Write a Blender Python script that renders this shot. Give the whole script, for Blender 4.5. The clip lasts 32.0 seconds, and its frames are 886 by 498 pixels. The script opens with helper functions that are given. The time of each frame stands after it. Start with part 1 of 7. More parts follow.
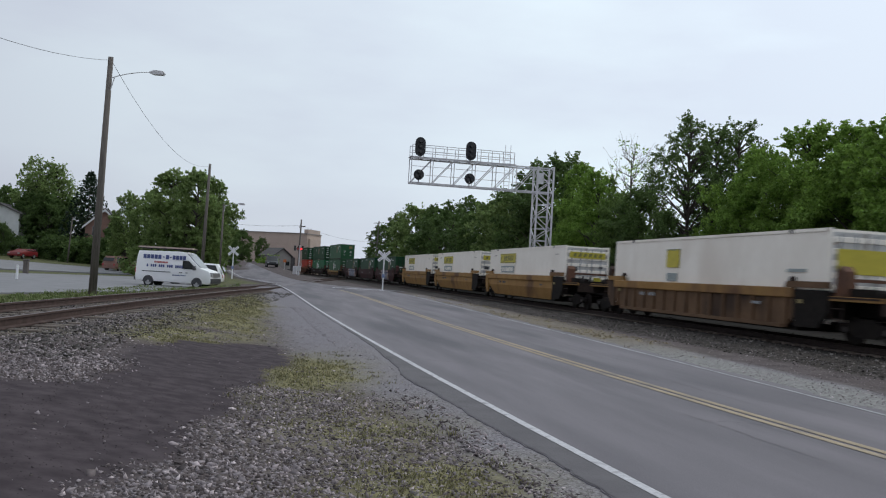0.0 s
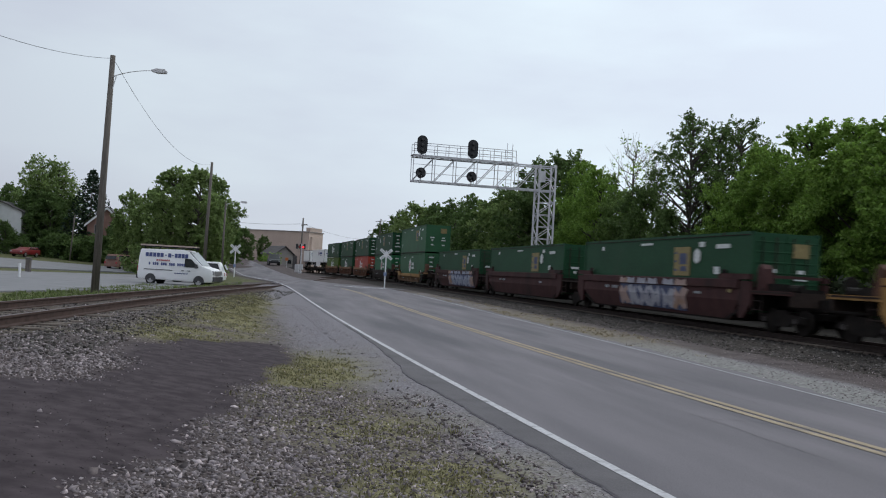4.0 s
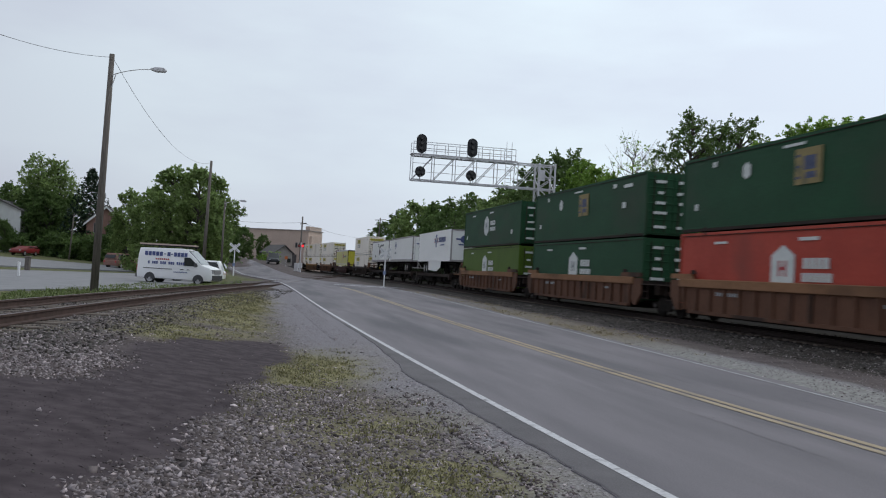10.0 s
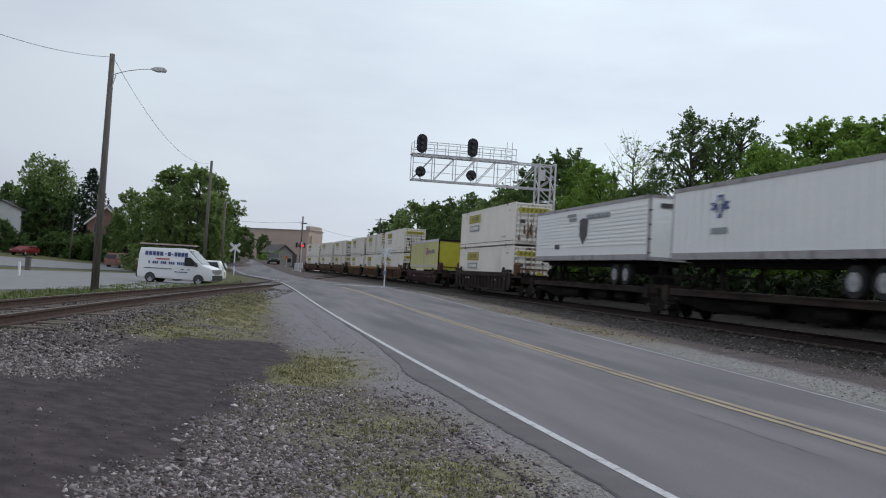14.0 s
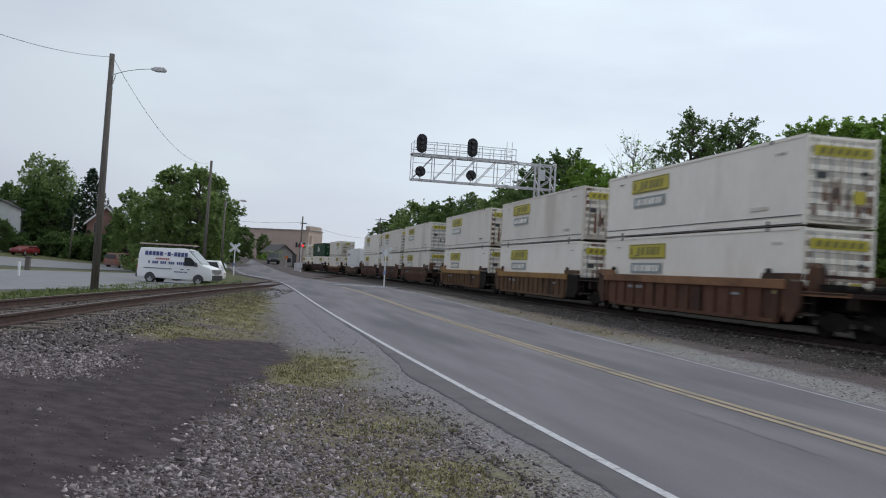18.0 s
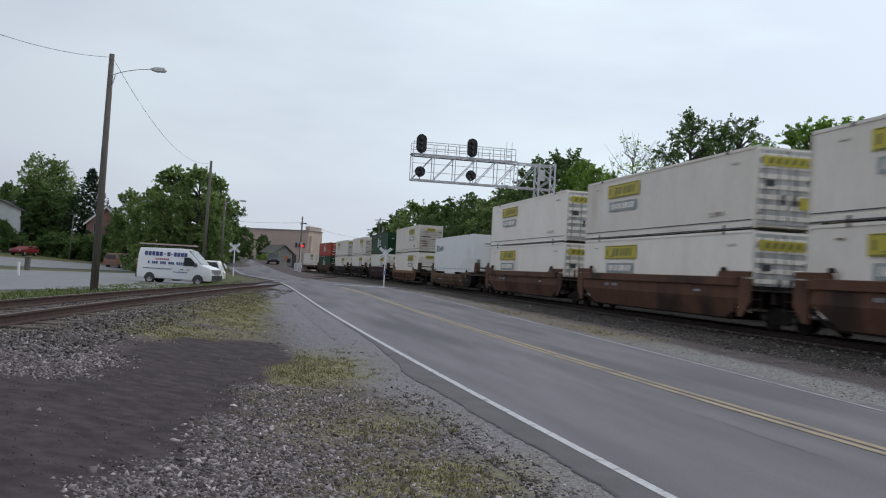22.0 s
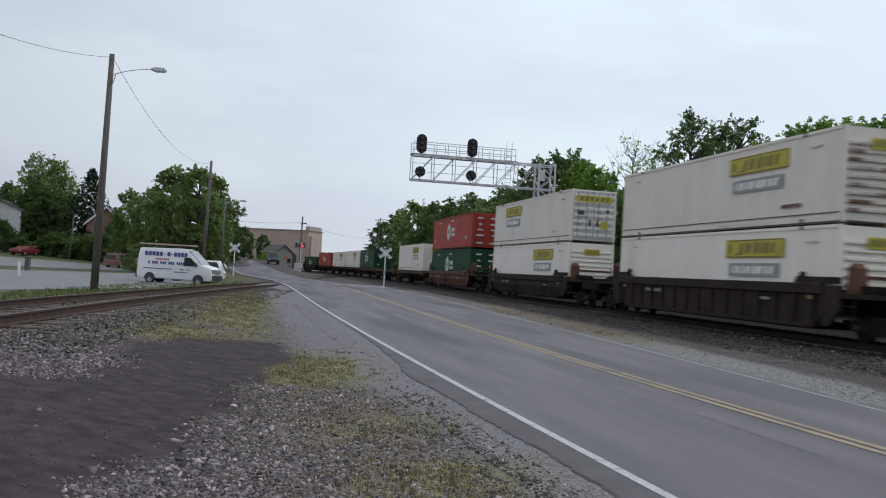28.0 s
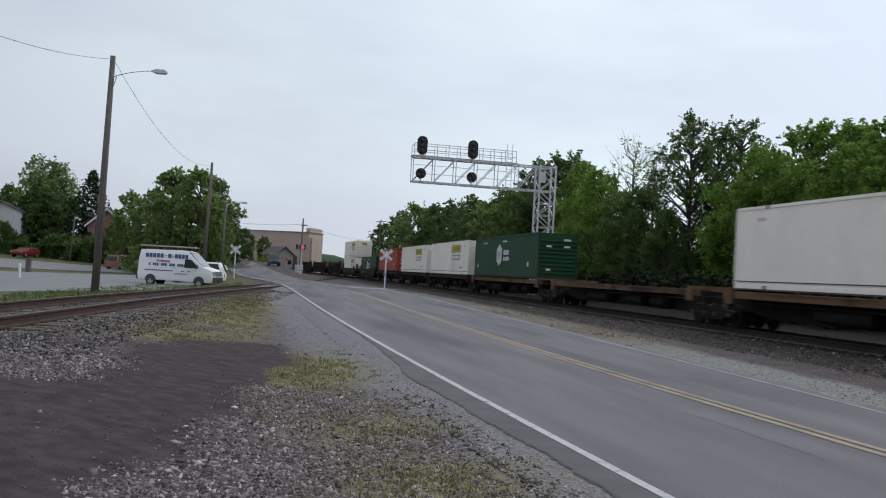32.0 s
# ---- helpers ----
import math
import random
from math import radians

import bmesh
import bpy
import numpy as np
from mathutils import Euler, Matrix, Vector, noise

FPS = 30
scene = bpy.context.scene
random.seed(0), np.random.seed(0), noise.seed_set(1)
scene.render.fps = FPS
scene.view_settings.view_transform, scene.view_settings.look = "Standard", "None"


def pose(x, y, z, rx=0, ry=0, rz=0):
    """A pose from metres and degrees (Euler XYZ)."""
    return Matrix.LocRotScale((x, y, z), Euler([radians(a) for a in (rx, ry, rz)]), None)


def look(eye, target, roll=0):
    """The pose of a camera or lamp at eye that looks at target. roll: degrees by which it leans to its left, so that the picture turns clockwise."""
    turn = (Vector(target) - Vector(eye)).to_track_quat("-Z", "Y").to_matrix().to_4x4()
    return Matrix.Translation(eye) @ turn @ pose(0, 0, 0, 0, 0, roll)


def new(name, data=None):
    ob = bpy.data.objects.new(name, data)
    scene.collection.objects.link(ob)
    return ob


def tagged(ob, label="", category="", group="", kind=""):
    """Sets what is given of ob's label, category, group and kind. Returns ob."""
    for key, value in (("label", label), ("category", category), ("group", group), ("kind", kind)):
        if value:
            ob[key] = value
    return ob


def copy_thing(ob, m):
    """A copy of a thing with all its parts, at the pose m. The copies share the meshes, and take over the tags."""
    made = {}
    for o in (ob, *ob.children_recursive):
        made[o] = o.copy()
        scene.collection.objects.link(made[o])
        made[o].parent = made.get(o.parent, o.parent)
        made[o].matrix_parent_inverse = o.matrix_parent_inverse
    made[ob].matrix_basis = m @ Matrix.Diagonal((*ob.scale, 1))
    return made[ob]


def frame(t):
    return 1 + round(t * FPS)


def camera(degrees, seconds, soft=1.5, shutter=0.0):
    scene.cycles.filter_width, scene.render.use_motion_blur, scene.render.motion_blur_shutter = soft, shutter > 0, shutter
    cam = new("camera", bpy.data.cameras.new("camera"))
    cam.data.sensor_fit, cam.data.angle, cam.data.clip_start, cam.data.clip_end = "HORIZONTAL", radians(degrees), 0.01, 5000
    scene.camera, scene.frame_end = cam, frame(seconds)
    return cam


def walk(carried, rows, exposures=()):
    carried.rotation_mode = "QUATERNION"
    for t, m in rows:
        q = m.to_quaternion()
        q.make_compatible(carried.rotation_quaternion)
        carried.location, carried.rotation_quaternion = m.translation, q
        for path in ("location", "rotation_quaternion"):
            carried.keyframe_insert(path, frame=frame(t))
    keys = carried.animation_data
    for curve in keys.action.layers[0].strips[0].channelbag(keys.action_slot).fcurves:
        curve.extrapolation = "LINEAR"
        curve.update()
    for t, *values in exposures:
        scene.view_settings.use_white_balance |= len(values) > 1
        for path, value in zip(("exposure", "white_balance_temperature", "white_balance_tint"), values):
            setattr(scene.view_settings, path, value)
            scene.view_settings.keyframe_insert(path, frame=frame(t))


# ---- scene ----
# The camera stands on a tripod beside the road and is nudged a little now and then.
EYE = (0.0, 0.0, 1.5)
FOCAL = 1570.55
PITCH, ROLL = 0.0269, 3.26
cam = camera(53.056, 32.0, soft=1.1, shutter=0.45)


def aim(dx, dy):
    """The pose with the picture moved by dx, dy."""
    yaw, tilt = dx / FOCAL, PITCH + dy / FOCAL
    target = (EYE[0] - 100 * math.sin(yaw) * math.cos(tilt), 100 * math.cos(yaw) * math.cos(tilt), EYE[2] + 100 * math.sin(tilt))
    return look(EYE, target, ROLL)


NUDGE = ((0, -2, 5.5), (0.5, 0, 0.2), (1, 1.2, 2.7), (1.5, 1.4, 3), (2, 1.8, 3), (3, 1.7, 3), (3.5, 1.4, 2.6), (5.5, 1, 0.7),
         (6, 0, 0.2), (9, 0, 0), (11.5, 0, -0.2), (12, -0.2, -0.9), (12.5, 0, -0.6), (13, 0.3, -0.2), (14, 0.6, -0.3), (17, 0.6, -0.1),
         (18.5, 0, -0.6), (19.5, -0.2, -0.9), (20, 0, -0.1), (20.5, 0, -0.3), (21, -0.3, 1.8), (21.5, -0.6, 1.7), (22, -0.2, 0),
         (23, 0, -0.4), (25, 0.6, -0.2), (28, 0, 0), (31.5, 0, 0), (32, 1.4, 3))
walk(cam, [(t, aim(dx, dy)) for t, dx, dy in NUDGE])

# ---- light: an overcast day with a bright, thin cloud cover ----
SUN_WAY = Vector((0.57, 0.36, 0.74)).normalized()
world = bpy.data.worlds.new("overcast_sky")
scene.world = world
world.use_nodes = True
wn, wl = world.node_tree.nodes, world.node_tree.links
wn.clear()
w_out, w_bg = wn.new("ShaderNodeOutputWorld"), wn.new("ShaderNodeBackground")
w_sky = wn.new("ShaderNodeTexSky")
w_sky.sky_type, w_sky.sun_disc = "NISHITA", False
w_sky.sun_elevation, w_sky.sun_rotation = radians(48), radians(58)
w_gain = wn.new("ShaderNodeVectorMath")
w_gain.operation = "SCALE"
w_gain.inputs["Scale"].default_value = 0.10
w_co, w_map, w_noise, w_ramp, w_mix = (wn.new(k) for k in ("ShaderNodeTexCoord", "ShaderNodeMapping", "ShaderNodeTexNoise", "ShaderNodeValToRGB", "ShaderNodeMix"))
w_map.inputs["Scale"].default_value = (1.6, 1.2, 5.5)
w_map.inputs["Location"].default_value = (0.4, 0.2, 0.0)
w_noise.inputs["Scale"].default_value, w_noise.inputs["Detail"].default_value, w_noise.inputs["Roughness"].default_value = 1.3, 6, 0.5
w_ramp.color_ramp.elements[0].position, w_ramp.color_ramp.elements[0].color = 0.36, (0.60, 0.625, 0.735, 1)
w_ramp.color_ramp.elements[1].position, w_ramp.color_ramp.elements[1].color = 0.66, (0.725, 0.79, 0.865, 1)
w_mix.data_type = "RGBA"
w_mix.inputs["Factor"].default_value = 0.93
wl.new(w_co.outputs["Generated"], w_map.inputs["Vector"])
wl.new(w_map.outputs["Vector"], w_noise.inputs["Vector"])
wl.new(w_noise.outputs["Fac"], w_ramp.inputs["Fac"])
wl.new(w_sky.outputs["Color"], w_gain.inputs[0])
wl.new(w_gain.outputs["Vector"], w_mix.inputs["A"])
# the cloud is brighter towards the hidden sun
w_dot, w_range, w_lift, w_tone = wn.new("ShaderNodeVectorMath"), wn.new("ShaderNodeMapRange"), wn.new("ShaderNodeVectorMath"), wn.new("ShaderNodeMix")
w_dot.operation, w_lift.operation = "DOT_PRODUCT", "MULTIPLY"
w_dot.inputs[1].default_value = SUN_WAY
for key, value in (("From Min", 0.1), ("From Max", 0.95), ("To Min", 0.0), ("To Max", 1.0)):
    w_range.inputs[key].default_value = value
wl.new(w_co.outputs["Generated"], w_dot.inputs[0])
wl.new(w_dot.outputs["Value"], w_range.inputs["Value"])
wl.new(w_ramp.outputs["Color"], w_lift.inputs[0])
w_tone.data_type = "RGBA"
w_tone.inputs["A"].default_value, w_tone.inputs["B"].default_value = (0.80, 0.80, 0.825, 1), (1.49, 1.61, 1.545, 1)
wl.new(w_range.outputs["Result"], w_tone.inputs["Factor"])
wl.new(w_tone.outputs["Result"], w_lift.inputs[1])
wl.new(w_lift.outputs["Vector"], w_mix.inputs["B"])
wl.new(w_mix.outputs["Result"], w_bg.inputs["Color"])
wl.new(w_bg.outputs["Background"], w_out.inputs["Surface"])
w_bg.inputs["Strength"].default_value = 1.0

sun = new("sun", bpy.data.lights.new("sun", "SUN"))
sun.data.energy, sun.data.angle, sun.data.color = 0.72, radians(25), (1.0, 0.91, 0.84)
sun.matrix_world = look(SUN_WAY * 100, (0, 0, 0))
scene.view_settings.exposure = 0.0

# ---- materials ----
def material(name, low, high, rough=0.7, metal=0.0, grain=4.0, bump=0.0, fine=60.0, stretch=(1, 1, 1), stain=None, stain_at=0.62, island=0.0, turn=0.0, vary=False, spec=0.5):
    """A surface whose colour wanders between two values at two scales, with optional stains and relief."""
    m = bpy.data.materials.new(name)
    m.use_nodes = True
    nt = m.node_tree
    b = nt.nodes["Principled BSDF"]
    add, link = nt.nodes.new, nt.links.new
    co, mp = add("ShaderNodeTexCoord"), add("ShaderNodeMapping")
    mp.inputs["Scale"].default_value = stretch
    if turn:
        mp.vector_type = "TEXTURE"
        mp.inputs["Scale"].default_value = [1 / v for v in stretch]
        mp.inputs["Rotation"].default_value = (0, 0, turn)
    link(co.outputs["Object"], mp.inputs["Vector"])
    if vary:
        info, far_off = add("ShaderNodeObjectInfo"), add("ShaderNodeVectorMath")
        far_off.operation = "SCALE"
        far_off.inputs[0].default_value = (41.0, 23.0, 17.0)
        link(info.outputs["Random"], far_off.inputs["Scale"])
        link(far_off.outputs["Vector"], mp.inputs["Location"])
    n1, n2 = add("ShaderNodeTexNoise"), add("ShaderNodeTexNoise")
    for n, s, d in ((n1, grain, 5), (n2, fine, 3)):
        n.inputs["Scale"].default_value, n.inputs["Detail"].default_value = s, d
        link((co.outputs["Object"] if turn and n is n2 else mp.outputs["Vector"]), n.inputs["Vector"])
    mean = add("ShaderNodeMix")
    mean.data_type = "FLOAT"
    mean.inputs["Factor"].default_value = 0.4
    link(n1.outputs["Fac"], mean.inputs["A"])
    link(n2.outputs["Fac"], mean.inputs["B"])
    r = add("ShaderNodeValToRGB")
    r.color_ramp.elements[0].position, r.color_ramp.elements[1].position = 0.34, 0.66
    r.color_ramp.elements[0].color, r.color_ramp.elements[1].color = (*low, 1), (*high, 1)
    link(mean.outputs["Result"], r.inputs["Fac"])
    colour = r.outputs["Color"]
    if stain:
        n3, r3, mx = add("ShaderNodeTexNoise"), add("ShaderNodeValToRGB"), add("ShaderNodeMix")
        n3.inputs["Scale"].default_value, n3.inputs["Detail"].default_value = grain * 0.37, 7
        link(mp.outputs["Vector"], n3.inputs["Vector"])
        r3.color_ramp.elements[0].position, r3.color_ramp.elements[1].position = stain_at, stain_at + 0.13
        link(n3.outputs["Fac"], r3.inputs["Fac"])
        mx.data_type = "RGBA"
        link(r3.outputs["Color"], mx.inputs["Factor"])
        link(colour, mx.inputs["A"])
        mx.inputs["B"].default_value = (*stain, 1)
        colour = mx.outputs["Result"]
    if island:
        g, hs, mr = add("ShaderNodeNewGeometry"), add("ShaderNodeHueSaturation"), add("ShaderNodeMapRange")
        mr.inputs["To Min"].default_value, mr.inputs["To Max"].default_value = 1 - island, 1 + island
        link(g.outputs["Random Per Island"], mr.inputs["Value"])
        link(mr.outputs["Result"], hs.inputs["Value"])
        link(colour, hs.inputs["Color"])
        colour = hs.outputs["Color"]
    link(colour, b.inputs["Base Color"])
    b.inputs["Roughness"].default_value, b.inputs["Metallic"].default_value = rough, metal
    b.inputs["Specular IOR Level"].default_value = spec
    if bump:
        bp = add("ShaderNodeBump")
        bp.inputs["Strength"].default_value, bp.inputs["Distance"].default_value = bump, 0.02
        link(mean.outputs["Result"], bp.inputs["Height"])
        link(bp.outputs["Normal"], b.inputs["Normal"])
    return m


def leaf_material(name, low, high, glow=0.35, rough=0.55):
    m = material(name, low, high, rough=rough, grain=0.5, fine=3.0, island=0.4, spec=0.25)
    nt = m.node_tree
    b, out = nt.nodes["Principled BSDF"], nt.nodes["Material Output"]
    tr, mx = nt.nodes.new("ShaderNodeBsdfTranslucent"), nt.nodes.new("ShaderNodeMixShader")
    mx.inputs["Fac"].default_value = glow
    nt.links.new(b.inputs["Base Color"].links[0].from_socket, tr.inputs["Color"])
    nt.links.new(b.outputs["BSDF"], mx.inputs[1])
    nt.links.new(tr.outputs["BSDF"], mx.inputs[2])
    nt.links.new(mx.outputs["Shader"], out.inputs["Surface"])
    return m


def glow_material(name, colour, strength):
    m = bpy.data.materials.new(name)
    m.use_nodes = True
    b = m.node_tree.nodes["Principled BSDF"]
    b.inputs["Base Color"].default_value = (*colour, 1)
    b.inputs["Emission Color"].default_value = (*colour, 1)
    b.inputs["Emission Strength"].default_value = strength
    return m


def stone_material(name, gain, tint=(1.0, 0.965, 0.97)):
    """Broken stone: most pieces dull, some pale, a few almost white."""
    m = material(name, (0.7, 0.7, 0.7), (1.15, 1.12, 1.1), 0.92, grain=6, fine=50, spec=0.15)
    nt = m.node_tree
    add, link = nt.nodes.new, nt.links.new
    b = nt.nodes["Principled BSDF"]
    grain = b.inputs["Base Color"].links[0].from_socket
    g, r, mx = add("ShaderNodeNewGeometry"), add("ShaderNodeValToRGB"), add("ShaderNodeMix")
    e = r.color_ramp.elements
    tones = ((0.0, 0.040, 1.0), (0.30, 0.075, 1.06), (0.62, 0.135, 0.98), (0.88, 0.20, 1.0), (0.975, 0.26, 1.02), (1.0, 0.40, 1.0))
    while len(e) < len(tones):
        e.new(0.5)
    for el, (at, v, warm) in zip(e, tones):
        el.position, el.color = at, (v * gain * tint[0] * warm, v * gain * tint[1], v * gain * tint[2] / warm, 1)
    link(g.outputs["Random Per Island"], r.inputs["Fac"])
    mx.data_type, mx.blend_type = "RGBA", "MULTIPLY"
    mx.inputs["Factor"].default_value = 1.0
    link(r.outputs["Color"], mx.inputs["A"])
    link(grain, mx.inputs["B"])
    link(mx.outputs["Result"], b.inputs["Base Color"])
    return m


def ground_material():
    """Gravelly soil, with weeds, dark ballast and field grass where the ground's layers say so."""
    m = material("gravel_and_soil", (0.050, 0.040, 0.039), (0.134, 0.111, 0.110), 0.95, grain=1.3, fine=30, bump=0.15, stain=(0.074, 0.063, 0.056), stain_at=0.58, spec=0.12)
    nt = m.node_tree
    add, link = nt.nodes.new, nt.links.new
    b = nt.nodes["Principled BSDF"]
    colour = b.inputs["Base Color"].links[0].from_socket
    co = nt.nodes["Texture Coordinate"]
    # The near-black layer holds oil stain and painted shade under the train.
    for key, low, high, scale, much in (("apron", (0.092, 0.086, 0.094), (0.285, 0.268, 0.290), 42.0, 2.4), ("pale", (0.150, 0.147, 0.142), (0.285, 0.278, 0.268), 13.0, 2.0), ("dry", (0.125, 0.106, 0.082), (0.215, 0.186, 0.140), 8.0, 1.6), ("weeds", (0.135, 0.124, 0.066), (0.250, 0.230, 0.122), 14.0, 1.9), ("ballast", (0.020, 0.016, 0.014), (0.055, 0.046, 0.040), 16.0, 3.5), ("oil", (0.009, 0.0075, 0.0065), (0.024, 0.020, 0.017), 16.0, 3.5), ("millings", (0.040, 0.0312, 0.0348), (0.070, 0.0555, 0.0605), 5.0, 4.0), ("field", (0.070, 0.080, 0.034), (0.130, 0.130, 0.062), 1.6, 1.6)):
        at, n, r, n2, mul, mx = add("ShaderNodeAttribute"), add("ShaderNodeTexNoise"), add("ShaderNodeValToRGB"), add("ShaderNodeTexNoise"), add("ShaderNodeMath"), add("ShaderNodeMix")
        at.attribute_name = key
        n.inputs["Scale"].default_value, n.inputs["Detail"].default_value = scale, 5
        link(co.outputs["Object"], n.inputs["Vector"])
        r.color_ramp.elements[0].position, r.color_ramp.elements[1].position = 0.35, 0.65
        r.color_ramp.elements[0].color, r.color_ramp.elements[1].color = (*low, 1), (*high, 1)
        link(n.outputs["Fac"], r.inputs["Fac"])
        n2.inputs["Scale"].default_value, n2.inputs["Detail"].default_value = 3.0, 6
        link(co.outputs["Object"], n2.inputs["Vector"])
        mul.operation, mul.use_clamp = "MULTIPLY_ADD", True
        gain = add("ShaderNodeMath")
        gain.operation = "MULTIPLY_ADD"
        gain.inputs[1].default_value, gain.inputs[2].default_value = much, 0.2
        link(n2.outputs["Fac"], gain.inputs[0])
        link(gain.outputs["Value"], mul.inputs[0])
        link(at.outputs["Fac"], mul.inputs[1])
        mul.inputs[2].default_value = 0.0
        mx.data_type = "RGBA"
        link(mul.outputs["Value"], mx.inputs["Factor"])
        link(colour, mx.inputs["A"])
        link(r.outputs["Color"], mx.inputs["B"])
        colour = mx.outputs["Result"]
    link(colour, b.inputs["Base Color"])
    return m


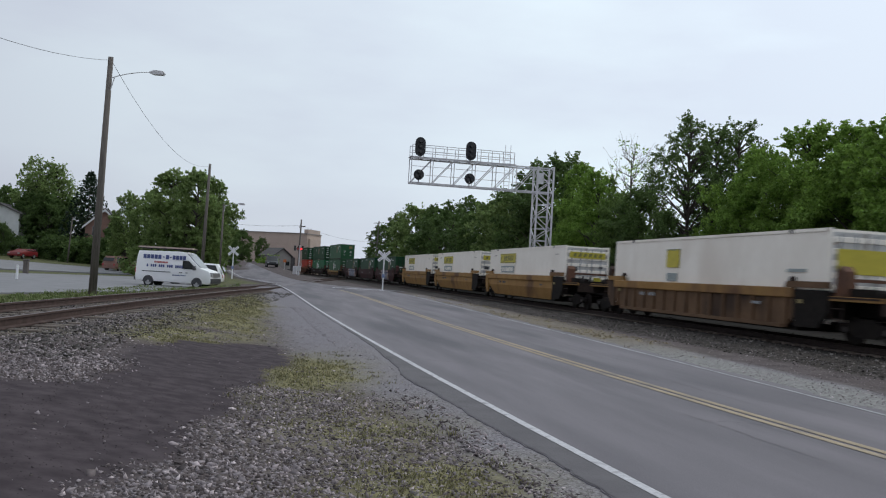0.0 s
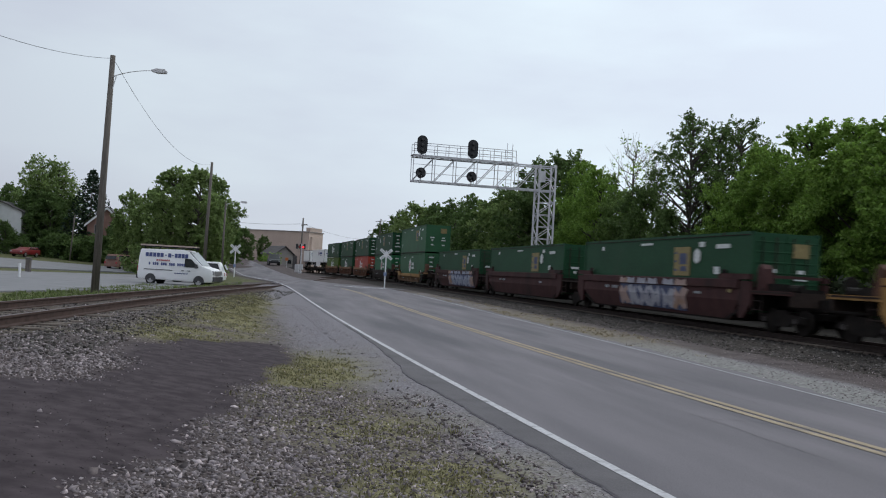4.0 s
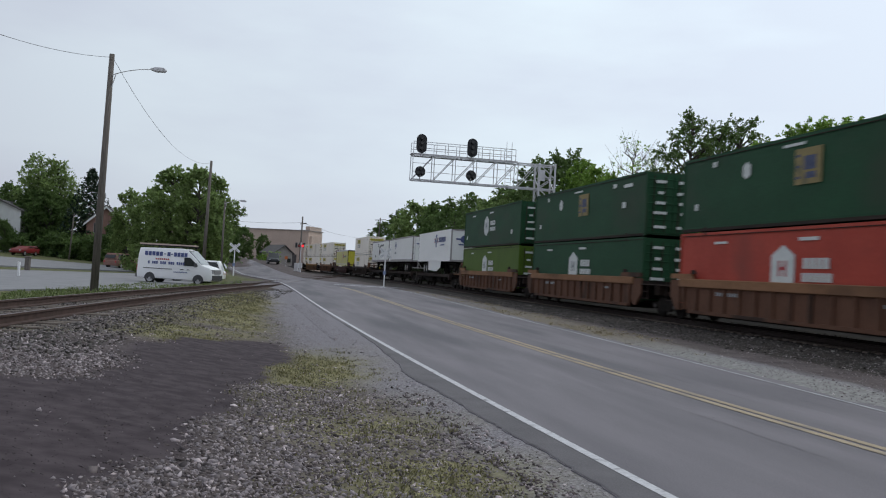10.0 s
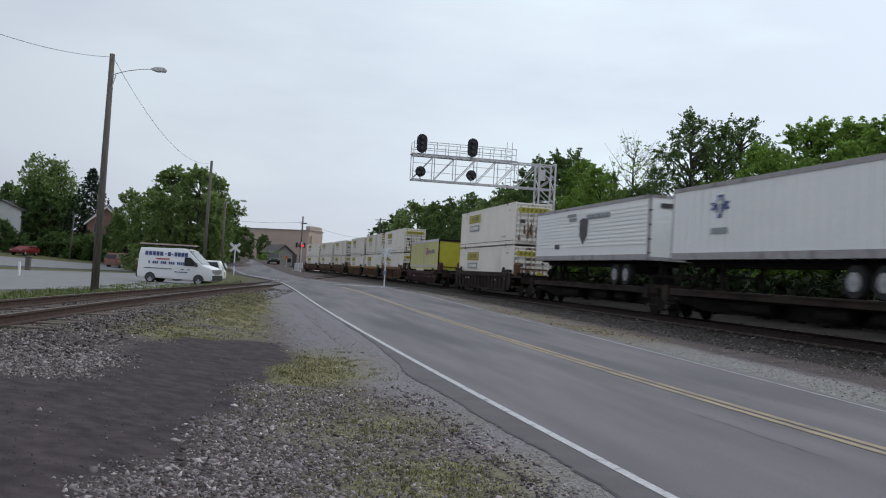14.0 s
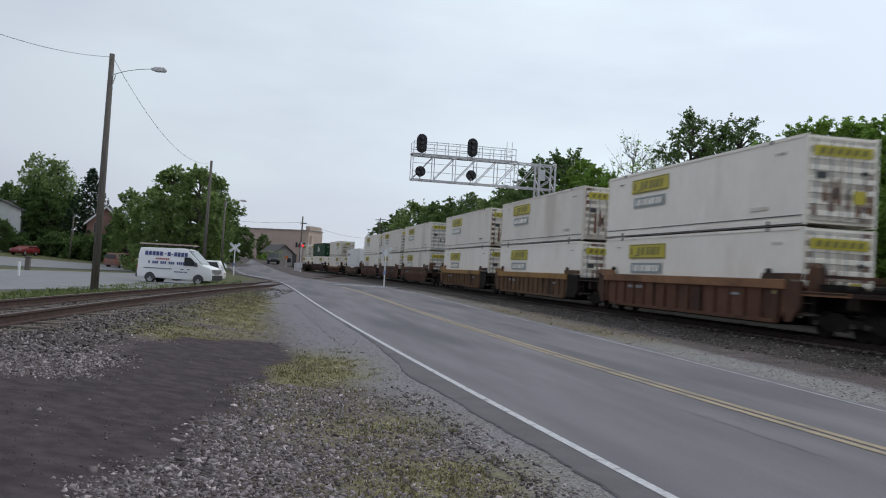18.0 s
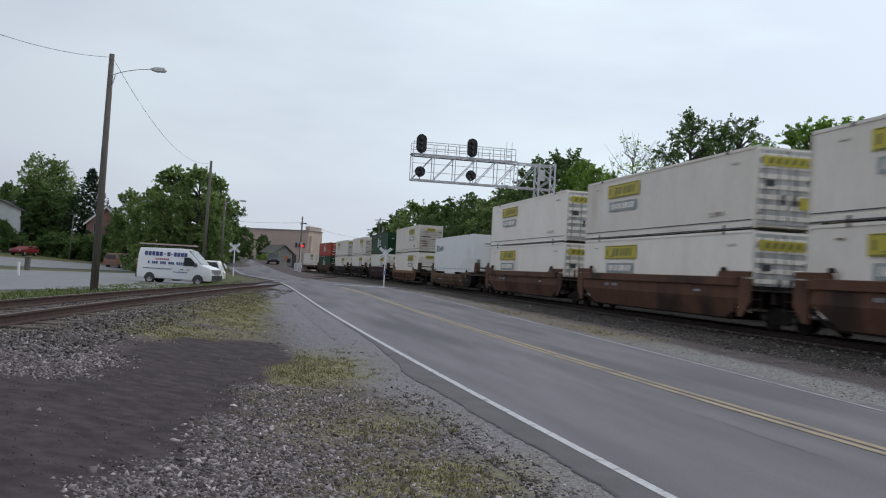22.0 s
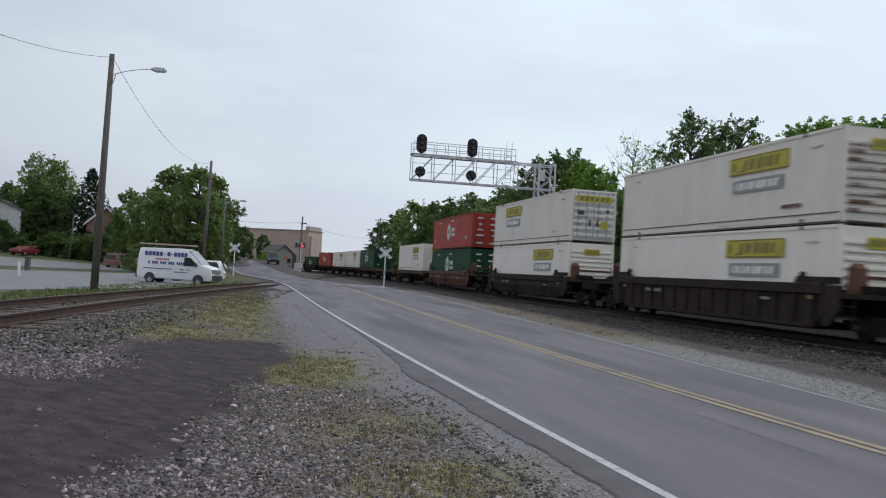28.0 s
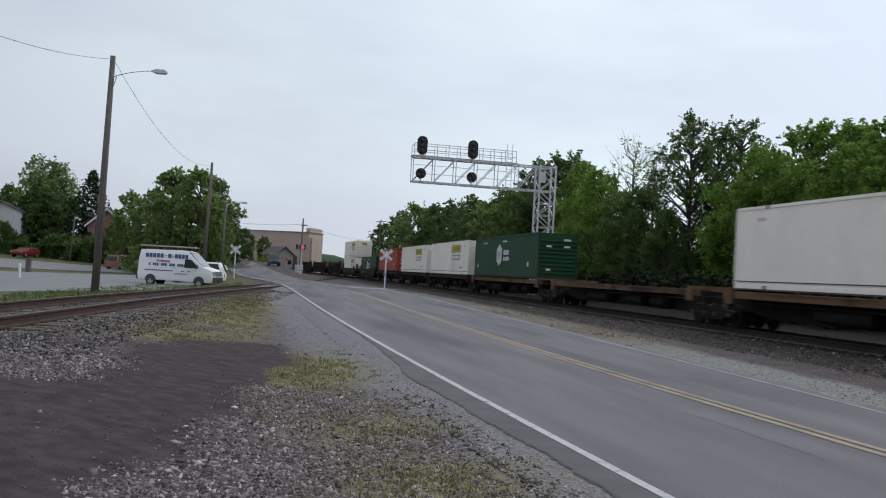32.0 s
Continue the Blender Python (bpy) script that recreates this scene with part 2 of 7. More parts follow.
M = {
    "soil": ground_material(),
    "field": material("rough_grass", (0.07, 0.10, 0.03), (0.14, 0.17, 0.06), 0.95, grain=0.6, fine=9, bump=0.6),
    "stone": stone_material("crushed_stone", 1.55, (1.075, 0.95, 0.985)),
    "ballast": stone_material("dark_ballast", 0.72, (1.0, 0.93, 0.88)),
    # Oil stain, darkened further to put the train's shade into the stone.
    "ballast_oily_shaded": stone_material("oil_stained_ballast", 0.17, (1.05, 0.92, 0.84)),
    "asphalt": material("worn_asphalt", (0.100, 0.092, 0.103), (0.182, 0.165, 0.179), 0.85, grain=1.5, fine=60, bump=0.45, stretch=(1, 0.12, 1), stain=(0.086, 0.080, 0.091), stain_at=0.50, turn=0.2),
    "street": material("pale_street_asphalt", (0.172, 0.170, 0.178), (0.235, 0.232, 0.240), 0.9, grain=0.5, fine=20, spec=0.3),
    "paint_faded": material("faded_road_paint_white", (0.24, 0.245, 0.26), (0.42, 0.42, 0.43), 0.7, grain=2, fine=20, stain=(0.15, 0.15, 0.155), stain_at=0.55),
    "shoulder": material("old_asphalt_edge", (0.078, 0.072, 0.078), (0.122, 0.113, 0.120), 0.92, grain=1.6, fine=55, bump=0.5, stain=(0.055, 0.050, 0.054), stain_at=0.58),
    "patch": material("dark_millings", (0.030, 0.025, 0.027), (0.070, 0.060, 0.063), 0.93, grain=1.4, fine=60, bump=0.4, spec=0.15),
    "tar": material("dark_crack_filler", (0.030, 0.028, 0.030), (0.060, 0.056, 0.058), 0.8, grain=6),
    "paint_white": material("worn_road_paint_white", (0.36, 0.355, 0.37), (0.56, 0.555, 0.57), 0.75, grain=16, fine=70, stain=(0.20, 0.19, 0.20), stain_at=0.56),
    "paint_yellow": material("worn_road_paint_yellow", (0.25, 0.196, 0.128), (0.345, 0.270, 0.178), 0.75, grain=2, fine=40, stain=(0.175, 0.150, 0.125), stain_at=0.52),
    "rail": material("rusty_rail_steel", (0.046, 0.030, 0.026), (0.096, 0.063, 0.054), 0.85, 0.0, grain=6, spec=0.2),
    # Main line rails: the train's shadow is put into a darker steel.
    "rail_main": material("oily_rail_steel", (0.018, 0.013, 0.011), (0.042, 0.030, 0.026), 0.8, 0.0, grain=6, spec=0.2),
    "rail_worn": material("worn_rail_head", (0.055, 0.035, 0.032), (0.11, 0.076, 0.068), 0.55, 0.3, grain=8),
    "tie": material("weathered_timber_tie", (0.07, 0.055, 0.045), (0.15, 0.12, 0.10), 0.95, grain=5, stretch=(0.2, 2, 1), bump=0.4),
    "timber": material("weathered_pole_timber", (0.095, 0.083, 0.074), (0.185, 0.165, 0.150), 0.9, grain=6, stretch=(3, 3, 0.25), bump=0.4, spec=0.2),
    "rail_grey": material("dull_aluminium_rail", (0.30, 0.28, 0.28), (0.42, 0.40, 0.40), 0.6, 0.1, grain=3, stain=(0.22, 0.19, 0.18), stain_at=0.55),
    "galv": material("galvanised_steel", (0.54, 0.53, 0.55), (0.68, 0.67, 0.69), 0.55, 0.1, grain=3),
    "black": material("black_signal_paint", (0.010, 0.010, 0.013), (0.022, 0.022, 0.026), 0.55, grain=3),
    "cable": material("weathered_cable", (0.20, 0.205, 0.225), (0.28, 0.285, 0.305), 0.8, grain=3),
    "lens": material("dark_lens", (0.02, 0.02, 0.02), (0.04, 0.035, 0.03), 0.15, grain=3),
    "sign": material("white_sign_face", (0.66, 0.67, 0.68), (0.80, 0.80, 0.80), 0.5, grain=5),
    "grey_text": material("faded_grey_lettering", (0.20, 0.22, 0.23), (0.32, 0.34, 0.35), 0.7, grain=6),
    "red_light": glow_material("red_lamp", (0.9, 0.03, 0.04), 1.6),
    "white": material("white_container_paint", (0.845, 0.790, 0.700), (0.93, 0.880, 0.795), 0.5, grain=0.8, fine=7, stretch=(1.0, 1, 0.5), stain=(0.77, 0.70, 0.61), stain_at=0.60, vary=True, spec=0.3),
    "white_old": material("dulled_white_container_paint", (0.73, 0.680, 0.600), (0.84, 0.790, 0.705), 0.6, grain=0.8, fine=7, stretch=(1.0, 1, 0.4), stain=(0.64, 0.58, 0.505), stain_at=0.57, vary=True, spec=0.25),
    "rust": material("rust_streak_brown", (0.13, 0.062, 0.036), (0.24, 0.125, 0.075), 0.85, grain=3, fine=20, stretch=(1, 2, 0.4), stain=(0.34, 0.25, 0.19), stain_at=0.56, vary=True, spec=0.2),
    "white_cool": material("white_trailer_paint", (0.84, 0.85, 0.83), (0.91, 0.915, 0.895), 0.45, grain=0.6, fine=7, stretch=(0.5, 1, 1.2), stain=(0.70, 0.70, 0.67), stain_at=0.60, vary=True, spec=0.35),
    "white_dirt": material("rust_streaked_white", (0.52, 0.475, 0.42), (0.74, 0.69, 0.61), 0.6, grain=1.7, fine=12, stretch=(1, 2.0, 0.28), stain=(0.135, 0.065, 0.038), stain_at=0.48, vary=True),
    # Shade between the door ribs is put into this grey, along with grime.
    "grey_door": material("grimy_white_door_paint", (0.40, 0.39, 0.38), (0.58, 0.57, 0.55), 0.6, grain=2.2, fine=12, stretch=(1, 1.8, 0.45), stain=(0.26, 0.22, 0.19), stain_at=0.56),
    "yellow": material("yellow_label", (0.46, 0.385, 0.035), (0.58, 0.49, 0.05), 0.55, grain=3, stain=(0.36, 0.31, 0.07), stain_at=0.56, vary=True),
    "emblem_tan": material("faded_tan_emblem", (0.20, 0.155, 0.060), (0.29, 0.23, 0.095), 0.7, grain=3, fine=14, stain=(0.10, 0.10, 0.06), stain_at=0.55),
    "label_ink": material("olive_label_lettering", (0.15, 0.145, 0.04), (0.24, 0.22, 0.06), 0.6, grain=4),
    "label_grey": material("grey_green_lettering", (0.22, 0.26, 0.26), (0.36, 0.40, 0.39), 0.6, grain=4),
    "green": material("dark_green_container_paint", (0.009, 0.049, 0.020), (0.016, 0.072, 0.031), 0.62, grain=0.7, fine=8, stretch=(0.6, 1, 1.3), stain=(0.028, 0.055, 0.030), stain_at=0.58, vary=True, spec=0.22),
    "green_fresh": material("fresh_green_container_paint", (0.028, 0.098, 0.045), (0.040, 0.126, 0.058), 0.62, grain=0.7, fine=8, stretch=(0.6, 1, 1.3), stain=(0.040, 0.080, 0.045), stain_at=0.58, vary=True, spec=0.25),
    "green_mid": material("green_container_paint", (0.014, 0.108, 0.042), (0.022, 0.140, 0.058), 0.6, grain=0.7, fine=8, stain=(0.03, 0.085, 0.045), stain_at=0.60, vary=True, spec=0.25),
    "olive": material("olive_green_container_paint", (0.062, 0.112, 0.011), (0.084, 0.146, 0.016), 0.6, grain=0.7, fine=8, stain=(0.07, 0.10, 0.03), stain_at=0.60, vary=True, spec=0.25),
    "red": material("red_container_paint", (0.33, 0.042, 0.026), (0.44, 0.066, 0.040), 0.58, grain=0.7, fine=8, stain=(0.24, 0.05, 0.035), stain_at=0.58, vary=True, spec=0.25),
    "lime": material("faded_yellow_trailer_paint", (0.58, 0.55, 0.20), (0.74, 0.71, 0.29), 0.55, grain=1.2, fine=6, stretch=(3, 1, 0.15), stain=(0.50, 0.46, 0.32), stain_at=0.52),
    "lime_end": material("bright_yellow_trailer_nose", (0.50, 0.45, 0.03), (0.62, 0.56, 0.05), 0.5, grain=1.2, stain=(0.42, 0.38, 0.08), stain_at=0.6),
    "well_tan": material("tan_yellow_freight_car_paint", (0.25, 0.135, 0.040), (0.36, 0.205, 0.068), 0.7, grain=1.1, fine=9, stretch=(1, 1, 0.6), stain=(0.13, 0.068, 0.034), stain_at=0.54, vary=True, spec=0.25),
    "well_tan_dark": material("dirty_tan_freight_car_paint", (0.105, 0.062, 0.036), (0.175, 0.106, 0.060), 0.78, grain=1.1, fine=9, stretch=(1, 1, 0.6), stain=(0.050, 0.032, 0.023), stain_at=0.52, vary=True, spec=0.2),
    "well_brown": material("brown_freight_car_paint", (0.088, 0.041, 0.025), (0.145, 0.070, 0.042), 0.75, grain=1.1, fine=9, stretch=(1, 1, 0.6), stain=(0.042, 0.025, 0.018), stain_at=0.52, vary=True, spec=0.25),
    # Brown as lit on a tilted face: light put into the paint, with wear.
    "well_brown_lit": material("sun_bleached_brown_freight_car_paint", (0.195, 0.098, 0.048), (0.285, 0.150, 0.078), 0.75, grain=1.1, fine=9, stretch=(0.5, 1, 1), stain=(0.10, 0.052, 0.030), stain_at=0.55, vary=True, spec=0.25),
    "well_maroon": material("maroon_freight_car_paint", (0.040, 0.017, 0.017), (0.072, 0.032, 0.030), 0.78, grain=1.1, fine=9, stretch=(1, 1, 0.6), stain=(0.028, 0.018, 0.016), stain_at=0.54, vary=True, spec=0.2),
    "well_dark": material("sooty_freight_car_paint", (0.022, 0.015, 0.013), (0.052, 0.036, 0.029), 0.82, grain=1.1, fine=9, stain=(0.013, 0.010, 0.009), stain_at=0.54, vary=True, spec=0.2),
    # Grimy steel, its colour darkened further for the shade under the cars.
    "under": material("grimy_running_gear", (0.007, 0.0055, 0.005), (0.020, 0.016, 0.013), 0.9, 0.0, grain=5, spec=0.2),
    "tread": material("dull_journal_cap", (0.035, 0.030, 0.027), (0.08, 0.07, 0.065), 0.7, 0.2, grain=5),
    "rubber": material("black_tyre_rubber", (0.010, 0.010, 0.010), (0.022, 0.021, 0.020), 0.85, grain=8),
    "rim": material("steel_wheel_rim", (0.30, 0.30, 0.31), (0.46, 0.46, 0.47), 0.35, 0.6, grain=8),
    "blue_ink": material("blue_lettering", (0.055, 0.075, 0.20), (0.085, 0.11, 0.27), 0.5, grain=4),
    "red_ink": material("red_lettering", (0.32, 0.03, 0.03), (0.42, 0.05, 0.05), 0.5, grain=4),
    "dark_ink": material("dark_lettering", (0.03, 0.03, 0.035), (0.06, 0.06, 0.065), 0.5, grain=4),
    "white_ink": material("white_lettering", (0.50, 0.54, 0.52), (0.68, 0.70, 0.68), 0.55, grain=4),
    "graffiti_blue": material("blue_spray_paint", (0.06, 0.10, 0.24), (0.30, 0.36, 0.50), 0.6, grain=2.6, fine=9),
    "graffiti_grey": material("silver_spray_paint", (0.22, 0.22, 0.26), (0.42, 0.42, 0.46), 0.6, grain=2.6, fine=9),
    "graffiti_dark": material("dark_blue_spray_paint", (0.025, 0.035, 0.09), (0.07, 0.09, 0.17), 0.6, grain=2.6, fine=9),
    "graffiti_pink": material("pale_orange_spray_paint", (0.26, 0.17, 0.14), (0.42, 0.31, 0.27), 0.6, grain=2.6, fine=9, stain=(0.30, 0.16, 0.06), stain_at=0.55),
    "graffiti_pale": material("pale_blue_spray_paint", (0.20, 0.23, 0.31), (0.40, 0.43, 0.50), 0.6, grain=2.6, fine=9, stain=(0.10, 0.13, 0.24), stain_at=0.56),
    "orange": material("orange_sign_face", (0.50, 0.13, 0.03), (0.60, 0.18, 0.05), 0.6, grain=4),
    "car_white": material("white_car_paint", (0.82, 0.825, 0.83), (0.87, 0.87, 0.87), 0.3, grain=2),
    "car_red": material("red_car_paint", (0.15, 0.013, 0.016), (0.19, 0.020, 0.022), 0.3, grain=2),
    "car_dark": material("dark_car_paint", (0.008, 0.009, 0.011), (0.014, 0.015, 0.018), 0.5, grain=2),
    "glass": material("dark_tinted_glass", (0.015, 0.018, 0.02), (0.03, 0.034, 0.036), 0.08, grain=2),
    # Pale base colour stands in for the sky's reflection in the windscreen.
    "glass_pale": material("sky_lit_glass", (0.20, 0.22, 0.23), (0.30, 0.32, 0.33), 0.08, grain=2),
    "brick": material("weathered_tan_masonry", (0.42, 0.325, 0.275), (0.53, 0.42, 0.355), 0.9, grain=0.3, fine=3, bump=0.2),
    "brick_red": material("red_brick", (0.19, 0.105, 0.083), (0.28, 0.165, 0.135), 0.9, grain=0.8, fine=8, bump=0.2),
    "siding": material("white_house_siding", (0.58, 0.58, 0.58), (0.70, 0.70, 0.70), 0.7, grain=1.2),
    "siding_grey": material("grey_house_siding", (0.24, 0.22, 0.21), (0.33, 0.30, 0.285), 0.8, grain=1.2),
    "shingle": material("dark_roof_shingle", (0.06, 0.055, 0.055), (0.11, 0.10, 0.10), 0.9, grain=2),
    "leaf": leaf_material("broad_leaves", (0.140, 0.232, 0.040), (0.235, 0.370, 0.080), 0.52, 0.6),
    # Distance haze over far trees is put into this paler green.
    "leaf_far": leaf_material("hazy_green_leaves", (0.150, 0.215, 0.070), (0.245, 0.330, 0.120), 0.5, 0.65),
    "leaf_dark": leaf_material("dark_leaves", (0.078, 0.128, 0.038), (0.135, 0.205, 0.066), 0.45, 0.6),
    "leaf_light": leaf_material("young_leaves", (0.110, 0.175, 0.044), (0.175, 0.255, 0.078), 0.45, 0.6),
    # Leaves nearly black: the shade under trees and cars is put into their colour.
    "leaf_shaded": leaf_material("deep_shade_leaves", (0.009, 0.015, 0.005), (0.022, 0.032, 0.011), 0.15, 0.8),
    "needle": leaf_material("spruce_needles", (0.012, 0.030, 0.014), (0.026, 0.050, 0.024), 0.1),
    "blade": leaf_material("grass_blades", (0.125, 0.120, 0.062), (0.225, 0.205, 0.105), 0.35, 0.7),
    "blade_green": leaf_material("green_grass_blades", (0.095, 0.135, 0.045), (0.170, 0.200, 0.078), 0.35, 0.7),
    "dry": leaf_material("dry_grass_blades", (0.20, 0.165, 0.095), (0.31, 0.26, 0.165), 0.2),
    "bark": material("grey_brown_bark", (0.045, 0.038, 0.032), (0.10, 0.085, 0.072), 0.95, grain=4, stretch=(2, 2, 0.4), bump=0.5),
    "hill": material("far_wooded_hill", (0.035, 0.065, 0.030), (0.065, 0.105, 0.048), 1.0, grain=0.05, fine=0.6, bump=0.3),
}


# ---- mesh helpers ----
def box(bm, x, y, z, sx, sy, sz, turn=None):
    """A box centred at x, y, z."""
    m = Matrix.Translation((x, y, z)) @ (turn.to_matrix().to_4x4() if turn else Matrix()) @ Matrix.Diagonal((sx, sy, sz, 1))
    return bmesh.ops.create_cube(bm, size=1, matrix=m)["verts"]


def rod(bm, a, b, r, n=8, r2=None):
    """A round bar from a to b."""
    a, b = Vector(a), Vector(b)
    d = b - a
    m = Matrix.Translation((a + b) / 2) @ d.to_track_quat("Z", "Y").to_matrix().to_4x4()
    return bmesh.ops.create_cone(bm, cap_ends=True, segments=n, radius1=r, radius2=r if r2 is None else r2, depth=d.length, matrix=m)["verts"]


def beam(bm, a, b, w, h=None):
    """A square bar from a to b."""
    a, b = Vector(a), Vector(b)
    d = b - a
    m = Matrix.Translation((a + b) / 2) @ d.to_track_quat("Z", "Y").to_matrix().to_4x4() @ Matrix.Diagonal((w, h or w, d.length, 1))
    return bmesh.ops.create_cube(bm, size=1, matrix=m)["verts"]


def prism(bm, outline, y0, y1):
    """An outline in x, z drawn out from y0 to y1."""
    a = [bm.verts.new((x, y0, z)) for x, z in outline]
    b = [bm.verts.new((x, y1, z)) for x, z in outline]
    bm.faces.new(a)
    bm.faces.new(b[::-1])
    for i in range(len(outline)):
        j = (i + 1) % len(outline)
        bm.faces.new((a[j], a[i], b[i], b[j]))
    bmesh.ops.recalc_face_normals(bm, faces=bm.faces)


def soften(bm, width=0.01, n=1):
    bmesh.ops.bevel(bm, geom=bm.edges[:], offset=width, segments=n, affect="EDGES", profile=0.5)


def mesh_of(name, bm, mat, smooth=False):
    me = bpy.data.meshes.new(name)
    bm.to_mesh(me)
    bm.free()
    me.materials.append(M[mat])
    if smooth:
        for f in me.polygons:
            f.use_smooth = True
    return me


def part(name, bm, mat, parent, label="", smooth=False, at=None):
    ob = new(name, mesh_of(name, bm, mat, smooth))
    ob.parent = parent
    if at:
        ob.location = at
    if label:
        ob["label"] = label
    return ob


BAR_MESH = {}


def bars(name, items, mat, parent, label="", y=None, x=None, slant=0.0):
    """Flat plates, each an object of its own: (x, z, w, h) on a side at y, or (y, z, w, h) on an end at x. slant: how far the tops lean forward."""
    if (mat, slant) not in BAR_MESH:
        bm = bmesh.new()
        for q in box(bm, 0, 0, 0, 1, 1, 1):
            q.co.x += slant * q.co.z
            q.co.y += slant * q.co.z
        BAR_MESH[(mat, slant)] = mesh_of("plate", bm, mat)
    for u, z, w, h in items:
        o = new(name, BAR_MESH[(mat, slant)])
        o.parent = parent
        if x is None:
            o.location, o.scale = (u, y, z), (w, 0.012, h)
        else:
            o.location, o.scale = (x, u, z), (0.012, w, h)
        if label:
            o["label"] = label


def again(ob, parent, at, turn=0.0):
    """Another object on the same mesh."""
    o = new(ob.name.split(".")[0], ob.data)
    o.parent, o.location, o.rotation_euler = parent, at, (0, 0, turn)
    return o


def thing(name, m, label, category, group="", kind=""):
    ob = new(name)
    ob.matrix_basis = m
    return tagged(ob, label, category, group, kind)


def solid(name, bm, mat, label, category="", group="", kind="", m=None, smooth=False):
    ob = new(name, mesh_of(name, bm, mat, smooth))
    if m:
        ob.matrix_basis = m
    return tagged(ob, label, category, group, kind)


def mesh_arrays(name, verts, faces, mat):
    me = bpy.data.meshes.new(name)
    me.from_pydata(verts, [], faces)
    me.materials.append(M[mat])
    me.update()
    return me

# ---- the plan: railway, siding, road and the lie of the land ----
BENDS = ((660, 0.0), (60, 0.00008), (0, -0.00005), (-40, 0.00007), (-80, -0.00039), (-120, -0.00105), (-160, -0.00179), (-210, -0.00264),
         (-280, -0.00362), (-330, -0.0015), (-420, 0.0), (-900, 0.0))
STEP = 2.0
_s = np.arange(700, -900, -STEP)
_k = np.interp(-_s, [-b[0] for b in BENDS], [b[1] for b in BENDS])
_i0 = int(np.argmin(abs(_s)))
_a = -np.concatenate(([0], np.cumsum((_k[1:] + _k[:-1]) / 2 * STEP)))
_a += -1.3675 - _a[_i0]
_x = -np.concatenate(([0], np.cumsum((np.cos(_a[1:]) + np.cos(_a[:-1])) / 2 * STEP)))
_y = -np.concatenate(([0], np.cumsum((np.sin(_a[1:]) + np.sin(_a[:-1])) / 2 * STEP)))
_x += 9.1717 - _x[_i0]
_y += 44.5881 - _y[_i0]
RAIL_Z = 0.15


def main_line(s):
    """Place and heading of the main line at s metres along it."""
    return float(np.interp(-s, -_s, _x)), float(np.interp(-s, -_s, _y)), float(np.interp(-s, -_s, _a))


_vis = (_s < 120) & (_s > -330)
_my, _mx = _y[_vis], _x[_vis]


def main_x(y):
    return np.interp(y, _my, _mx)


SIDING = ((-60, -1.0, 0.80), (-10, -4.6, 0.68), (5, -6.05, 0.60), (8, -6.43, 0.57), (12, -6.99, 0.54), (16, -7.49, 0.51), (20, -7.95, 0.48), (25, -8.47, 0.45), (30, -8.94, 0.41), (40, -9.81, 0.34), (48, -10.5, 0.28), (54, -11.05, 0.20), (59, -11.6, 0.128), (85, -13.6, 0.126), (110, -15.2, 0.126), (140, -16.6, 0.126), (165, -17.4, 0.126))


def bell_mean(f, y, w):
    return (f(y - w) + 2 * f(y) + f(y + w)) / 4


def siding_x(y):
    return bell_mean(lambda v: np.interp(v, [p[0] for p in SIDING], [p[1] for p in SIDING]), np.asarray(y, float), 5.0)


def siding_z(y):
    return bell_mean(lambda v: np.interp(v, [p[0] for p in SIDING], [p[2] for p in SIDING]), np.asarray(y, float), 4.0)


def far_road(y):
    return np.interp(y, (70, 80, 95, 120, 150, 200, 260, 400), (-9.6, -13.2, -18.2, -25.4, -34.2, -49.0, -67.0, -112.0))


def road_left(y):
    """The left edge line."""
    y = np.asarray(y, float)
    near = 3.3575 - 0.26745 * y + 0.0013072 * y**2 - 0.00001161 * y**3
    return np.where(y < 66, near, np.minimum(near, far_road(y) - 3.0))


def road_mid(y):
    y = np.asarray(y, float)
    return 6.7196 - 0.2828 * y + 0.00254 * y**2 - 0.0000249 * y**3


def road_right(y):
    y = np.asarray(y, float)
    return 7.4557 - 0.12085 * y - 0.0006528 * y**2 - 0.00000123 * y**3


def ease(v, a, b):
    t = np.clip((v - a) / (b - a), 0, 1)
    return t * t * (3 - 2 * t)


def road_z(y):
    y = np.asarray(y, float)
    return 0.12 * ease(y, 30, 66) + 2.3 * ease(y, 92, 200)


def ground_z(x, y):
    x, y = np.asarray(x, float), np.asarray(y, float)
    rz = road_z(y)
    near = 1 - ease(y, 52, 66)
    xs, zs = siding_x(y), siding_z(y) - 0.19
    left_edge = np.where(y < 68, road_left(y) - 1.1, far_road(y) - 4)
    # from the road up to the siding, then down to the side street
    up = rz - 0.03 + (zs - rz + 0.03) * ease(-x, -left_edge + 0.4, -(xs + 1.6))
    down = zs + (-0.47 - zs) * ease(-x, -(xs - 1.5), -(xs - 4.6))
    flat = rz - 0.05 + (-0.42 - rz) * ease(-x, -(left_edge - 1), -(left_edge - 7))
    west = np.where(x > xs, up, down) * near + flat * (1 - near)
    west = west + 1.32 * np.clip((-0.909 * x + 0.416 * y - 78) / 34, 0, 1) * (y < 330)
    mx = main_x(y)
    d = np.abs(x - mx)
    base = rz - 0.010 - 0.04 * ease(y, 44, 60)
    east = base + (RAIL_Z - 0.22 - base) * ease(-d, -4.2, -2.2)
    z = np.where(x > np.where(y < 68, road_left(y) - 1.0, far_road(y)), east, west)
    w = ease(-d, -15, -8) * (y > 75)
    z = z * (1 - w) + np.minimum(z, RAIL_Z - 0.2) * w
    # low bank behind the railway, slow rise to the distance
    z = z + 0.9 * ease(x - mx, 6, 14) * (y < 330) + 2.2 * ease(np.hypot(x, y), 260, 700)
    return z


